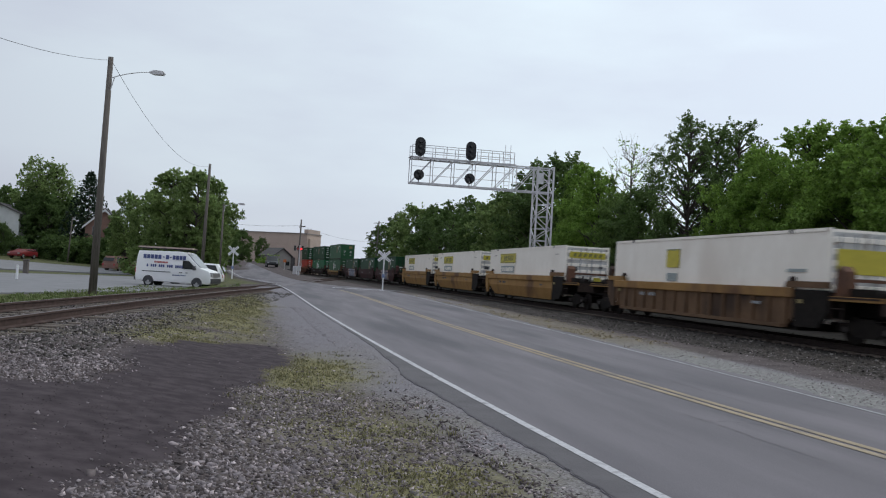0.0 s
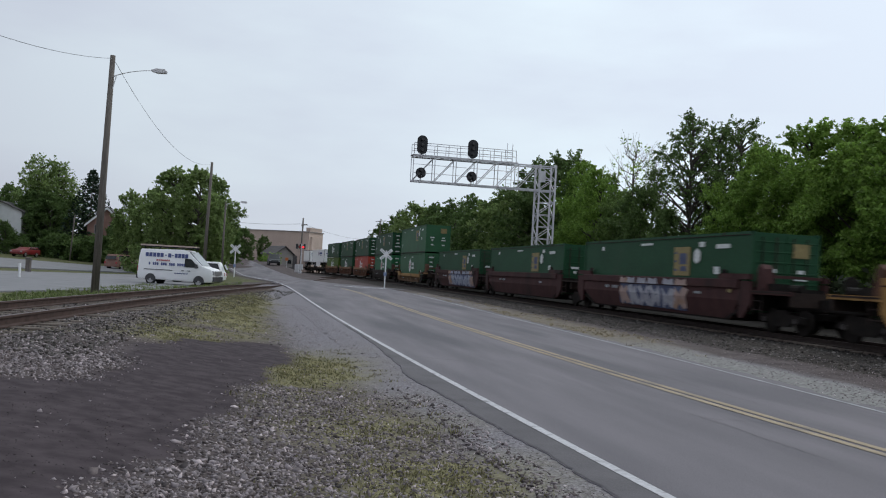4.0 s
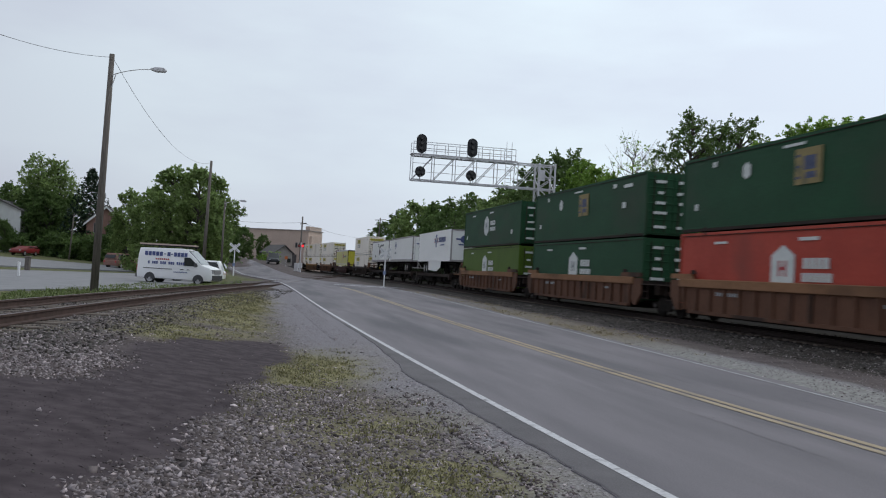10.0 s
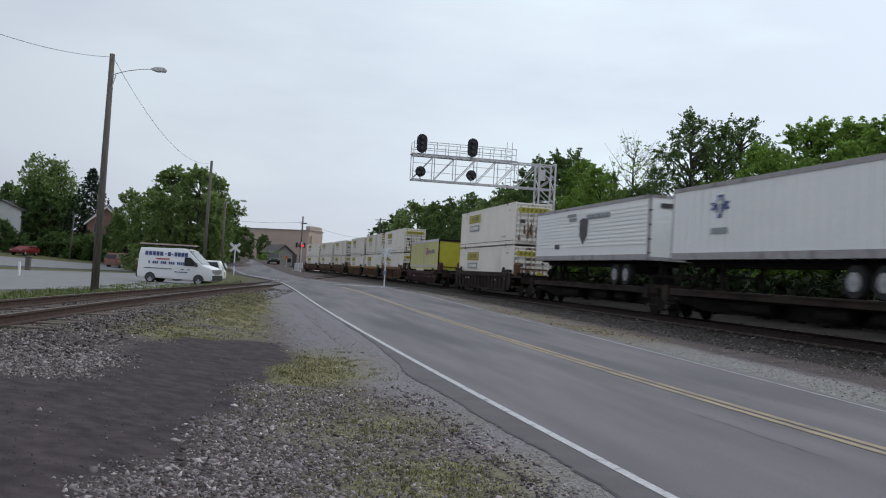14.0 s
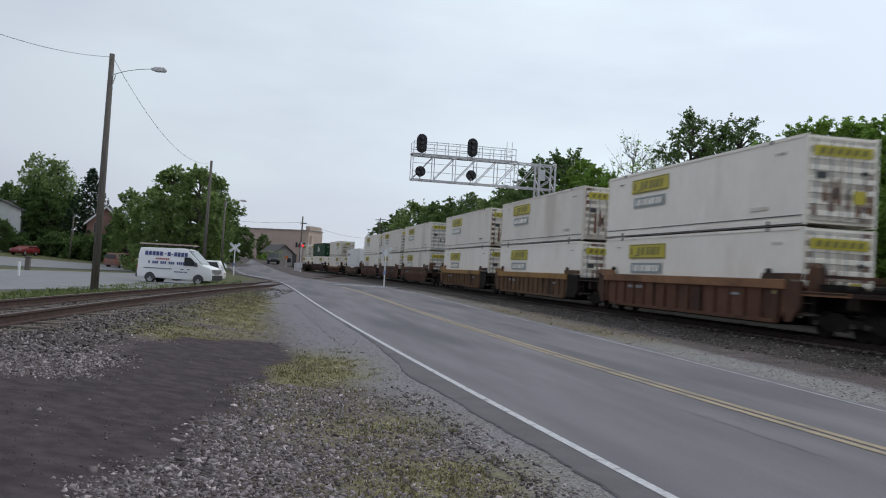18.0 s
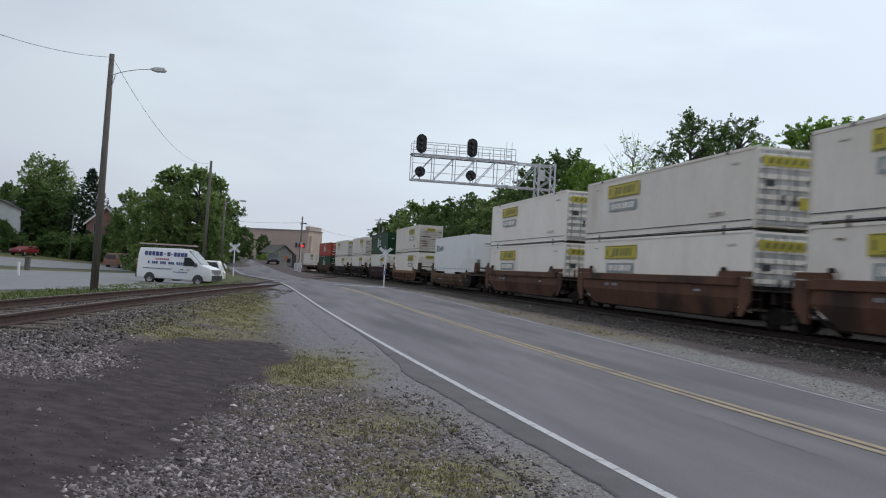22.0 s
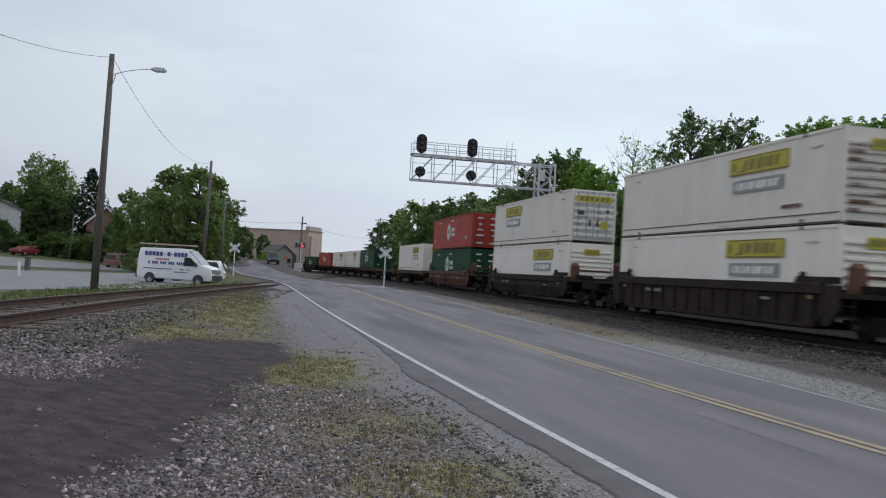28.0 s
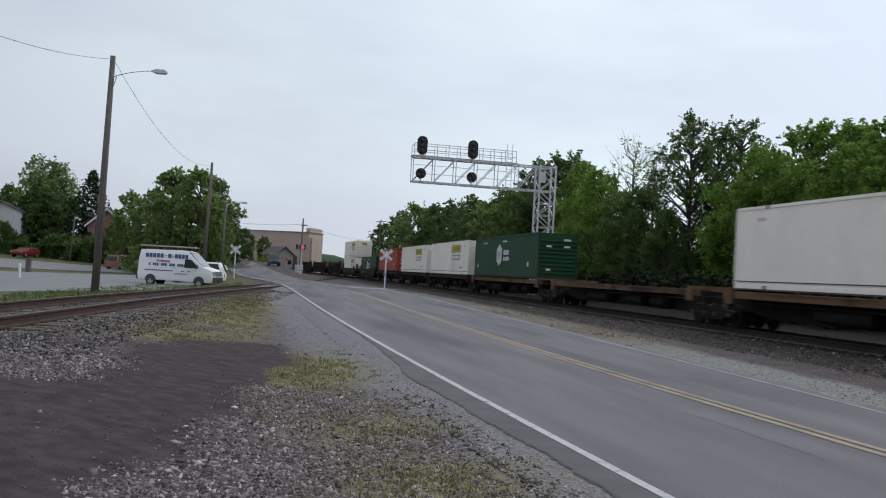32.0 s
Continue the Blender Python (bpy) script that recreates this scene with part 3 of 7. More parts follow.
LANE = [(-4.22, 8.02), (-3.98, 8.14), (-3.62, 8.51), (-3.26, 8.88), (-3.66, 10.37), (-4.21, 12.66), (-4.06, 14.38), (-3.50, 15.99), (-2.83, 16.27), (-2.36, 14.40), (-2.32, 12.13), (-2.13, 9.90), (-2.06, 8.72), (-1.93, 7.19), (-1.92, 6.28), (-1.93, 5.45), (-1.85, 4.82), (-1.62, 3.94), (-2.16, 3.59), (-4.01, 6.55)]


def in_patch(x, y):
    """The dark lane of asphalt millings that leaves the road's shoulder."""
    x, y = np.asarray(x, float), np.asarray(y, float)
    x = x + 0.10 * np.sin(3.1 * x + 2.7 * y) + 0.06 * np.sin(8.3 * y - 5 * x)
    y = y + 0.10 * np.sin(2.3 * x - 1.9 * y) + 0.06 * np.sin(7.1 * x + 4 * y)
    inside = np.zeros(np.broadcast(x, y).shape, bool)
    for (x1, y1), (x2, y2) in zip(LANE, LANE[1:] + LANE[:1]):
        if y1 != y2:
            inside ^= ((y1 > y) != (y2 > y)) & (x < (x2 - x1) * (y - y1) / (y2 - y1) + x1)
    return inside


def patch_cover(x, y):
    """0 to 1: how fully the millings cover the stone, with a soft ragged rim."""
    return sum(in_patch(x + dx, y + dy) * 1.0 for dx, dy in ((0, 0), (0.13, 0), (-0.13, 0), (0, 0.16), (0, -0.16), (0.2, 0.2), (-0.2, -0.2))) / 7


def rough(x, y, amp):
    calm = np.where(x < road_right(y), ease(road_left(y) - x, 0.5, 2.4), 1.0)
    return (1 - 0.85 * patch_cover(x, y)) * calm * amp * (0.6 * np.sin(1.9 * x + 0.7 * y) * np.sin(1.3 * y - 0.4 * x) + 0.4 * np.sin(4.1 * x - 2.3 * y + 1.0))


def ticks(near, far, step, grow, out):
    v, s = list(np.arange(near, far, step)), step
    while v[-1] < out:
        s *= grow
        v.append(v[-1] + s)
    s, low = step, [near]
    while low[-1] > -out:
        s *= grow
        low.append(low[-1] - s)
    return np.array(low[:0:-1] + v)


gx, gy = ticks(-9, 3, 0.15, 1.05, 1600), ticks(3, 16, 0.15, 1.045, 1800)
GX, GY = np.meshgrid(gx, gy)
GZ = ground_z(GX, GY)
on_road = (GX > road_left(GY) + 0.12) & (GX < road_right(GY) + 0.1) & (GY < 72)
GZ = np.where(on_road, GZ - 0.04, GZ + rough(GX, GY, 0.02) * (np.hypot(GX, GY) < 60))
nx, ny = len(gx), len(gy)
g_verts = np.stack([GX.ravel(), GY.ravel(), GZ.ravel()], 1)
g_faces = [(j * nx + i, j * nx + i + 1, (j + 1) * nx + i + 1, (j + 1) * nx + i) for j in range(ny - 1) for i in range(nx - 1)]
ground = tagged(new("ground", mesh_arrays("ground", g_verts.tolist(), g_faces, "soil")), "grey-brown gravelly ground with patches of weeds", "ground", kind="structure")


def weedy(x, y):
    """0 to 1: how thick the weeds grow."""
    n = 0.55 + 0.3 * np.sin(0.9 * x + 0.55 * y + 2.0) * np.sin(0.5 * y - 0.35 * x + 0.6) + 0.25 * np.sin(2.3 * x - 1.1 * y) * np.sin(1.7 * y)
    line = 1.3 * np.exp(-(((x + 4.34 + 0.173 * (y - 16.4)) / 0.90) ** 2)) * ease(y, 12.8, 14.2) * ease(-y, -46, -28)
    most = line
    for cx, cy, rx, ry, much in ((-1.88, 12.77, 0.85, 2.9, 0.9), (-0.35, 8.90, 1.1, 1.7, 0.62), (0.30, 6.40, 0.9, 1.5, 0.75), (-2.96, 11.40, 0.5, 0.6, 0.6), (-6.29, 13.05, 1.0, 0.7, 0.5)):
        most = np.maximum(most, much * np.exp(-(((x - cx) / rx) ** 2) - ((y - cy) / ry) ** 2))
    return np.clip(n * 1.7 * most, 0, 1)


# what covers the ground where: weeds, dark ballast, field grass
_d = np.abs(GX - main_x(GY))
cover = {
    "weeds": weedy(GX, GY),
    "apron": np.where(GX < road_mid(GY), ease(GX - road_left(GY), -1.45 - 1.3 * ease(GY, 9, 16), -0.6 - 0.2 * ease(GY, 9, 16)), ease(road_right(GY) - GX, -1.9, -1.3)) * (GY < 62),
    "pale": np.where(GX > road_mid(GY), ease(GX - road_right(GY), 0.0, 0.25) * ease(road_right(GY) - GX, -1.75, -1.25), 0) * ease(-GY, -31, -22),
    "dry": np.where(GX > road_mid(GY), ease(GX - road_right(GY), 0.15, 0.5) * ease(road_right(GY) - GX, -2.6, -1.4) * ease(GY, 19, 27) * (0.35 + 0.65 * ease(-GY, -52, -34)), 0) * (GY < 66),
    # East of the line the dark ballast tone also carries painted shade.
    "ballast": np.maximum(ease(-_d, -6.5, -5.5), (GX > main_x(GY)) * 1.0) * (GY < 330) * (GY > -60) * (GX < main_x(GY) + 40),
    # Oil between the rails; beyond them only shade, put into the ground colour.
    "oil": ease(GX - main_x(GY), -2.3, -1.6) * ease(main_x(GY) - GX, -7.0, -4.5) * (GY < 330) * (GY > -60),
    "millings": patch_cover(GX, GY) ** 1.3,
    "field": np.where((GX < siding_x(GY) - 2.6) & (GY < 68), ease(-GX, -(siding_x(GY) - 2.6), -(siding_x(GY) - 4.0)), 0) + (GX > main_x(GY) + 30) * 1.0 + ((GY > 260) & (_d > 6)) * 1.0 + ((GY > 68) & (GX < far_road(GY) - 4.5)) * 1.0,
}
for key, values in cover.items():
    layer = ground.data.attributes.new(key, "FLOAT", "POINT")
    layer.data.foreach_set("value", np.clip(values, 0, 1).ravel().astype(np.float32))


def strip(name, lines, ys, mat, label, lift, parent=None, category="", kind="structure", skirt=0.0):
    """A band of ground surface between two lines x(y), lying lift above the road's level."""
    verts, faces = [], []
    cols = len(lines)
    for y in ys:
        for f in lines:
            x = float(f(y))
            verts.append((x, float(y), float(road_z(y)) + lift))
    for j in range(len(ys) - 1):
        for i in range(cols - 1):
            faces.append((j * cols + i, j * cols + i + 1, (j + 1) * cols + i + 1, (j + 1) * cols + i))
    if skirt:
        n = len(verts)
        for j in range(len(ys)):
            for i in (0, cols - 1):
                v = verts[j * cols + i]
                verts.append((v[0] + (-0.012 if i == 0 else 0.03), v[1], v[2] - skirt))
        for j in range(len(ys) - 1):
            faces.append((n + 2 * j, j * cols, (j + 1) * cols, n + 2 * j + 2))
            faces.append((j * cols + cols - 1, n + 2 * j + 1, n + 2 * j + 3, (j + 1) * cols + cols - 1))
    ob = new(name, mesh_arrays(name, verts, faces, mat))
    if parent:
        ob.parent = parent
        ob["label"] = label
        return ob
    return tagged(ob, label, category, kind=kind)


def ragged(y):
    return 0.10 * math.sin(1.1 * y) + 0.07 * math.sin(2.9 * y + 1) + 0.05 * math.sin(6.3 * y)


def road_edge(y):
    """Where the asphalt breaks off outside the edge line."""
    return road_left(y) - float(np.interp(y, (8, 11, 13.0, 14.2, 15.5, 19, 24), (0.40, 0.46, 0.52, 0.40, 0.30, 0.15, 0.12))) + 0.16 * ragged(1.7 * y) + 0.010 * math.sin(23 * y) + 0.008 * math.sin(37 * y + 1)


road = strip("road", [road_edge, lambda y: road_left(y) - 0.08, road_mid, lambda y: road_right(y) + 0.05, lambda y: road_right(y) + 0.3 + 0.6 * ragged(y + 3)],
             np.concatenate((np.arange(-12, 5, 0.5), np.arange(5, 24, 0.08), np.arange(24, 71, 0.4))), "asphalt", "worn grey two-lane asphalt road, cracked at its edges", 0.0, category="road", skirt=0.05)
road_b = strip("road", [lambda y: far_road(y) - 3.4, far_road, lambda y: far_road(y) + 3.4 + 3.5 * float(ease(-y, -82, -70))], np.concatenate((np.arange(69, 120, 2.0), np.arange(120, 300, 6.0))), "asphalt",
               "grey asphalt road climbing away past the crossing", -0.006, category="road")
strip("margin", [lambda y: road_edge(y) + 0.012 + 0.008 * math.sin(31 * y), lambda y: road_left(y) - 0.055 + 0.012 * ragged(3 * y)], np.arange(3, 24, 0.08), "shoulder", "darker asphalt margin outside the edge line", 0.004, road)
left_line = strip("edge_line", [lambda y: road_left(y) - 0.050 + 0.012 * ragged(3 * y), lambda y: road_left(y) + 0.050 + 0.012 * ragged(3.7 * y + 2)], np.arange(-12, 69, 0.4), "paint_white", "worn white edge line", 0.006, road)
right_line = strip("edge_line", [lambda y: road_right(y) - 0.035, lambda y: road_right(y) + 0.03], np.arange(-12, 71, 0.4), "paint_faded", "worn thin white edge line", 0.006, road)
for o in (-0.165, 0.035):
    strip("centre_line", [lambda y: road_mid(y) + o + 0.010 * ragged(4 * y), lambda y: road_mid(y) + o + 0.125 + 0.010 * ragged(4.6 * y + 1)], np.arange(-12, 62, 0.4), "paint_yellow", "double yellow centre line", 0.006, road)
bm = bmesh.new()
xa, xb = float(road_mid(69)) + 0.5, float(road_right(69)) + 0.1
bm.faces.new([bm.verts.new(v) for v in ((xa, 68.9, 0.128), (xb, 67.9, 0.128), (xb, 69.2, 0.128), (xa, 69.8, 0.128))])
part("stop_line", bm, "paint_white", road, "worn white stop line")


def crack(points, width, seed):
    """A wandering dark crack in the road."""
    r = random.Random(seed)
    verts, faces = [], []
    n = 26
    (xa, ya), (xb, yb) = points
    d = Vector((xb - xa, yb - ya)).normalized()
    wob = 0.0
    for i in range(n + 1):
        u = i / n
        wob = 0.7 * wob + r.uniform(-1, 1) * 0.02 * (1 if width < 0.02 else 0.5)
        w = width * r.uniform(0.3, 1.0) * min(1, 6 * u, 6 * (1 - u)) + 0.001
        x, y = xa + (xb - xa) * u - d.y * wob, ya + (yb - ya) * u + d.x * wob
        z = float(road_z(y)) + 0.004
        verts += [(x - d.y * w, y + d.x * w, z), (x + d.y * w, y - d.x * w, z)]
    for i in range(n):
        faces.append((2 * i, 2 * i + 1, 2 * i + 3, 2 * i + 2))
    ob = new("crack", mesh_arrays("crack", verts, faces, "tar"))
    ob.parent = road
    ob["label"] = "dark crack in the asphalt"


crack(((-0.80, 16.1), (0.65, 15.5)), 0.014, 1)
for k, (f, ya, yb, w) in enumerate(((0.72, 8.0, 11.0, 0.005), (1.3, 12.0, 16.0, 0.006), (1.55, 17.0, 22.0, 0.006))):
    def lane(y):
        a, b, c = float(road_left(y)), float(road_mid(y)), float(road_right(y))
        return a + (b - a) * f if f < 1 else b + (c - b) * (f - 1)
    crack(((lane(ya), ya), (lane(yb), yb)), w, 20 + k)
for k, (y, fa, fb) in enumerate(((10.4, 0.7, 1.1), (12.6, 1.3, 1.8), (25.0, 0.3, 1.2))):
    a, b, c = float(road_left(y)), float(road_mid(y)), float(road_right(y))
    spot = [a + (b - a) * f if f < 1 else b + (c - b) * (f - 1) for f in (fa, fb)]
    crack(((spot[0], y), (spot[1], y - 0.22 * (spot[1] - spot[0]))), 0.005, 40 + k)
# white edge line that sweeps round the crossing's far corner
sweep = strip("edge_line", [lambda y: far_road(y) - 2.9, lambda y: far_road(y) - 2.78], np.arange(72, 130, 2.0), "paint_white", "white edge line", 0.004, road_b)

# side street and the parking lot beyond, west of the siding
def slab(name, corners, z, mat, label):
    bm = bmesh.new()
    top = [bm.verts.new((x, y, h + 0.04)) for (x, y), h in zip(corners, z)]
    low = [bm.verts.new((x, y, h - 0.3)) for (x, y), h in zip(corners, z)]
    bm.faces.new(top)
    for i in range(len(top)):
        j = (i + 1) % len(top)
        bm.faces.new((top[i], low[i], low[j], top[j]))
    bmesh.ops.recalc_face_normals(bm, faces=bm.faces)
    return solid(name, bm, mat, label, "road", kind="structure")


slab("side_street", ((-26, 26), (-19.9, 40.3), (-17.8, 51), (-15.6, 60), (-16.5, 68), (-22, 80), (-28.5, 98), (-31, 96), (-38.8, 78), (-56, 42), (-62, 26)), (-0.43,) * 11, "street", "pale grey side street beyond the siding")
LOT = ((-36, 104), (-50, 84), (-75, 40), (-98, 52), (-74, 98), (-60, 112), (-43, 116))
slab("parking_lot", LOT, [-0.40 + 1.32 * min(1, max(0, (-0.909 * x + 0.416 * y - 78) / 34)) for x, y in LOT], "street", "grey asphalt parking lot")


# ---- railway track ----
def rail_run(steel, centre, heights, stations, parent):
    """A pair of rails swept along a line; heads worn bright."""
    section = ((-0.07, 0.0), (-0.07, 0.02), (-0.012, 0.04), (-0.012, 0.125), (-0.036, 0.135), (-0.036, 0.17), (0.036, 0.17), (0.036, 0.135), (0.012, 0.125), (0.012, 0.04), (0.07, 0.02), (0.07, 0.0))
    n = len(section)
    for side in (-0.755, 0.755):
        verts, faces, mats = [], [], []
        for s in stations:
            x, y, a = centre(s)
            z = heights(s)
            for o, h in section:
                verts.append((x - (side + o) * math.sin(a), y + (side + o) * math.cos(a), z + h - 0.17))
        for j in range(len(stations) - 1):
            for i in range(n):
                k = (i + 1) % n
                faces.append((j * n + i, (j + 1) * n + i, (j + 1) * n + k, j * n + k))
                mats.append(1 if i == 5 else 0)
        me = mesh_arrays("rail", verts, faces, steel)
        me.materials.append(M["rail_worn"])
        me.polygons.foreach_set("material_index", mats)
        ob = new("rail", me)
        ob.parent = parent


def siding_at(y):
    x = float(siding_x(y))
    dx = float(siding_x(y + 1.0) - siding_x(y - 1.0)) / 2
    return x, float(y), math.atan2(1.0, dx)


main_track = thing("main_track", Matrix(), "main line railway track on dark ballast", "railway track", kind="structure")
rail_run("rail_main", main_line, lambda s: RAIL_Z, list(range(60, -340, -4)), main_track)
siding = thing("siding_track", Matrix(), "rusty siding track crossing the road", "railway track", kind="structure")
rail_run("rail", siding_at, lambda y: float(siding_z(y)), list(np.arange(-6, 66, 1.5)) + list(np.arange(66, 166, 4.0)), siding)

bm = bmesh.new()
box(bm, 0, 0, -0.085, 0.23, 2.55, 0.17)
soften(bm, 0.015)
tie_mesh = mesh_of("tie", bm, "tie")
rng = random.Random(3)
for s in np.arange(38, -70, -0.55):
    x, y, a = main_line(s)
    t = new("tie", tie_mesh)
    t.parent = main_track
    t.location, t.rotation_euler = (x, y, RAIL_Z - 0.172 + rng.uniform(-0.01, 0.005)), (0, 0, a + rng.uniform(-0.02, 0.02))
for y in np.arange(-5.5, 58, 0.56):
    x, _, a = siding_at(y)
    t = new("tie", tie_mesh)
    t.parent = siding
    t.location, t.rotation_euler = (x, y, float(siding_z(y)) - 0.172 + rng.uniform(-0.015, 0.005)), (rng.uniform(-0.01, 0.01), 0, a + rng.uniform(-0.04, 0.04))
# far ties of both tracks, joined
bm = bmesh.new()
for s in np.arange(-70, -220, -0.6):
    x, y, a = main_line(s)
    box(bm, x, y, RAIL_Z - 0.257, 0.23, 2.55, 0.17, Euler((0, 0, a)))
tagged(part("far_ties", bm, "tie", main_track), kind="stuff")


# ---- crushed stone, weeds ----
def scatter_stones(name, points, sizes, mat, label, seed, parent=None):
    """Many small angular stones in one mesh."""
    r = np.random.RandomState(seed)
    base = np.array([(1, 0, 0), (-1, 0, 0), (0, 1, 0), (0, -1, 0), (0, 0, 1), (0, 0, -1)], float)
    tris = np.array([(0, 2, 4), (2, 1, 4), (1, 3, 4), (3, 0, 4), (2, 0, 5), (1, 2, 5), (3, 1, 5), (0, 3, 5)])
    n = len(points)
    v = base[None] * r.uniform(0.6, 1.1, (n, 6, 1)) + r.uniform(-0.26, 0.26, (n, 6, 3))
    v = v * np.stack([sizes * r.uniform(0.9, 1.25, n), sizes * r.uniform(0.6, 1, n), sizes * r.uniform(0.30, 0.62, n)], 1)[:, None, :]
    # a random turn of each stone
    q = r.normal(0, 1, (n, 4)) * [1.3, 0.40, 0.40, 1.3]
    q /= np.linalg.norm(q, axis=1)[:, None]
    u, k = np.repeat(q[:, None, 1:], 6, 1), q[:, None, :1]
    w = v + 2 * np.cross(u, np.cross(u, v) + k * v)
    w += points[:, None, :]
    f = tris[None] + 6 * np.arange(n)[:, None, None]
    me = bpy.data.meshes.new(name)
    me.vertices.add(6 * n)
    me.vertices.foreach_set("co", w.ravel())
    me.loops.add(24 * n)
    me.loops.foreach_set("vertex_index", f.ravel().astype(np.int32))
    me.polygons.add(8 * n)
    me.polygons.foreach_set("loop_start", np.arange(0, 24 * n, 3, dtype=np.int32))
    me.update(calc_edges=True)
    me.materials.append(M[mat])
    return tagged(new(name, me), label, "gravel", kind="stuff")


rs = np.random.RandomState(5)


def spread(n, x0, x1, y0, y1, keep):
    x, y = rs.uniform(x0, x1, n), y0 + (y1 - y0) * rs.uniform(0, 1, n) ** 1.5
    k = keep(x, y)
    x, y = x[k], y[k]
    return np.stack([x, y, ground_z(x, y) + rough(x, y, 0.02)], 1)


def gravel_zone(x, y):
    d = (road_left(y) - 0.62 - x)
    ok = (d > 0) & (x > siding_x(y) - 2.2)
    thin = (1 - patch_cover(x, y)) ** 2 * np.where(d < 0.25, np.where(y < 11, 0.3, 0.12), np.where(d < 1.1, np.where(y < 9, 0.8, 0.35), 1.0)) * np.where((y > 14) & (d < 2.4), 0.35, 1.0) * (1 - 0.75 * weedy(x, y))
    return ok & (rs.uniform(0, 1, len(x)) < thin)


pts = np.concatenate((spread(100000, -5.5, 2.2, 3.6, 11, gravel_zone), spread(30000, -8.5, 2.5, 10, 24, gravel_zone), spread(4000, -5, 2.6, -3, 3.7, gravel_zone)))
scatter_stones("gravel", pts, np.clip(np.exp(rs.normal(-3.93, 0.36, len(pts))), 0.008, 0.055), "stone", "loose grey crushed stone beside the road", 7)
pts = spread(26000, -10.5, -2, 10, 50, lambda x, y: (np.abs(x - siding_x(y)) < 2.6) & (rs.uniform(0, 1, len(x)) < 0.9))
scatter_stones("siding_ballast", pts, rs.uniform(0.022, 0.055, len(pts)), "ballast", "grey stone ballast of the siding", 8)
pts = spread(42000, -6, 20, 10, 62, lambda x, y: (x < main_x(y) - 1.75) & (x > main_x(y) - 6.4) & (x > road_right(y) + 1.3))
scatter_stones("main_ballast", pts, np.clip(np.exp(rs.normal(-3.2, 0.35, len(pts))), 0.018, 0.10), "ballast", "dark stone ballast on the main line's shoulder", 9)
# Oily stone under the cars, its colour darkened for their shade.
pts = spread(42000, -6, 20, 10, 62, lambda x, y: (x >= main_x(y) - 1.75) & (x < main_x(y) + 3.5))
scatter_stones("main_ballast", pts, np.clip(np.exp(rs.normal(-3.1, 0.35, len(pts))), 0.018, 0.10), "ballast_oily_shaded", "oil-stained ballast between the main line's rails, darkened for shade", 17)
pts = spread(42000, -3, 12, 9, 60, lambda x, y: (x > road_right(y) + 0.2) & (x < main_x(y) - 4.4))
scatter_stones("verge_gravel", pts, rs.uniform(0.008, 0.026, len(pts)), "stone", "pale gravel between road and railway", 10)

pts = spread(70000, -7, 2.6, 3.6, 34, lambda x, y: (x < road_left(y) - 0.42) & (x > road_left(y) - 2.2) & ~in_patch(x, y))
scatter_stones("grit", pts, np.clip(np.exp(rs.normal(-4.75, 0.4, len(pts))), 0.004, 0.022), "stone", "fine grey grit along the road's edge", 15)
pts = spread(1400, -7, 0, 3.4, 14, lambda x, y: in_patch(x, y) & (rs.uniform(0, 1, len(x)) < 0.3 + 0.7 * (y < 6.5)))
scatter_stones("loose_stones", pts, np.clip(np.exp(rs.normal(-4.3, 0.5, len(pts))), 0.005, 0.05), "stone", "stray stones on the dark lane", 11)
pts = spread(11000, -6, 0, 3.6, 16, lambda x, y: in_patch(x, y))
scatter_stones("crumbs", pts, rs.uniform(0.003, 0.011, len(pts)), "patch", "black crumbs of asphalt millings", 16)


def scatter_blades(name, points, heights, mat, label, seed, per=7, width=0.012):
    """Tufts of thin bent blades."""
    r = np.random.RandomState(seed)
    n = len(points) * per
    p = np.repeat(points, per, 0) + np.concatenate([r.normal(0, 0.06, (n, 2)), np.zeros((n, 1))], 1)
    h = np.repeat(heights, per) * r.uniform(0.5, 1.15, n)
    a, lean = r.uniform(0, 6.283, n), r.uniform(0.15, 1.5, n)
    side = np.stack([-np.sin(a), np.cos(a), np.zeros(n)], 1) * (width * r.uniform(0.6, 1.4, n))[:, None]
    out = np.stack([np.cos(a) * lean, np.sin(a) * lean, np.ones(n)], 1)
    mid, tip = p + out * (h * 0.55)[:, None] * [0.6, 0.6, 1], p + out * h[:, None]
    v = np.stack([p - side, p + side, mid + side * 0.8, mid - side * 0.8, tip], 1)
    me = bpy.data.meshes.new(name)
    me.vertices.add(5 * n)
    me.vertices.foreach_set("co", v.ravel())
    idx = (np.array([0, 1, 2, 3, 3, 2, 4])[None] + 5 * np.arange(n)[:, None]).astype(np.int32)
    me.loops.add(7 * n)
    me.loops.foreach_set("vertex_index", idx.ravel())
    me.polygons.add(2 * n)
    starts = (np.array([0, 4])[None] + 7 * np.arange(n)[:, None]).astype(np.int32)
    me.polygons.foreach_set("loop_start", starts.ravel())
    me.update(calc_edges=True)
    me.materials.append(M[mat])
    return tagged(new(name, me), label, "grass", kind="stuff")


pts = spread(115000, -9, 2.4, 4, 50, lambda x, y: (rs.uniform(0, 1, len(x)) < weedy(x, y) ** 1.8 * 0.60) & ~in_patch(x, y) & (x < road_left(y) - 0.8))
scatter_blades("weeds", pts, 0.010 + 0.045 * rs.uniform(0, 1, len(pts)) ** 2.2, "blade", "yellow-green weeds growing through the gravel", 12, 8, 0.006)
pts = spread(9000, -30, -8, 14, 62, lambda x, y: (x < siding_x(y) - 2.0) & (x > siding_x(y) - 9.0) & (np.hypot(x + 30, y - 52) > 6))
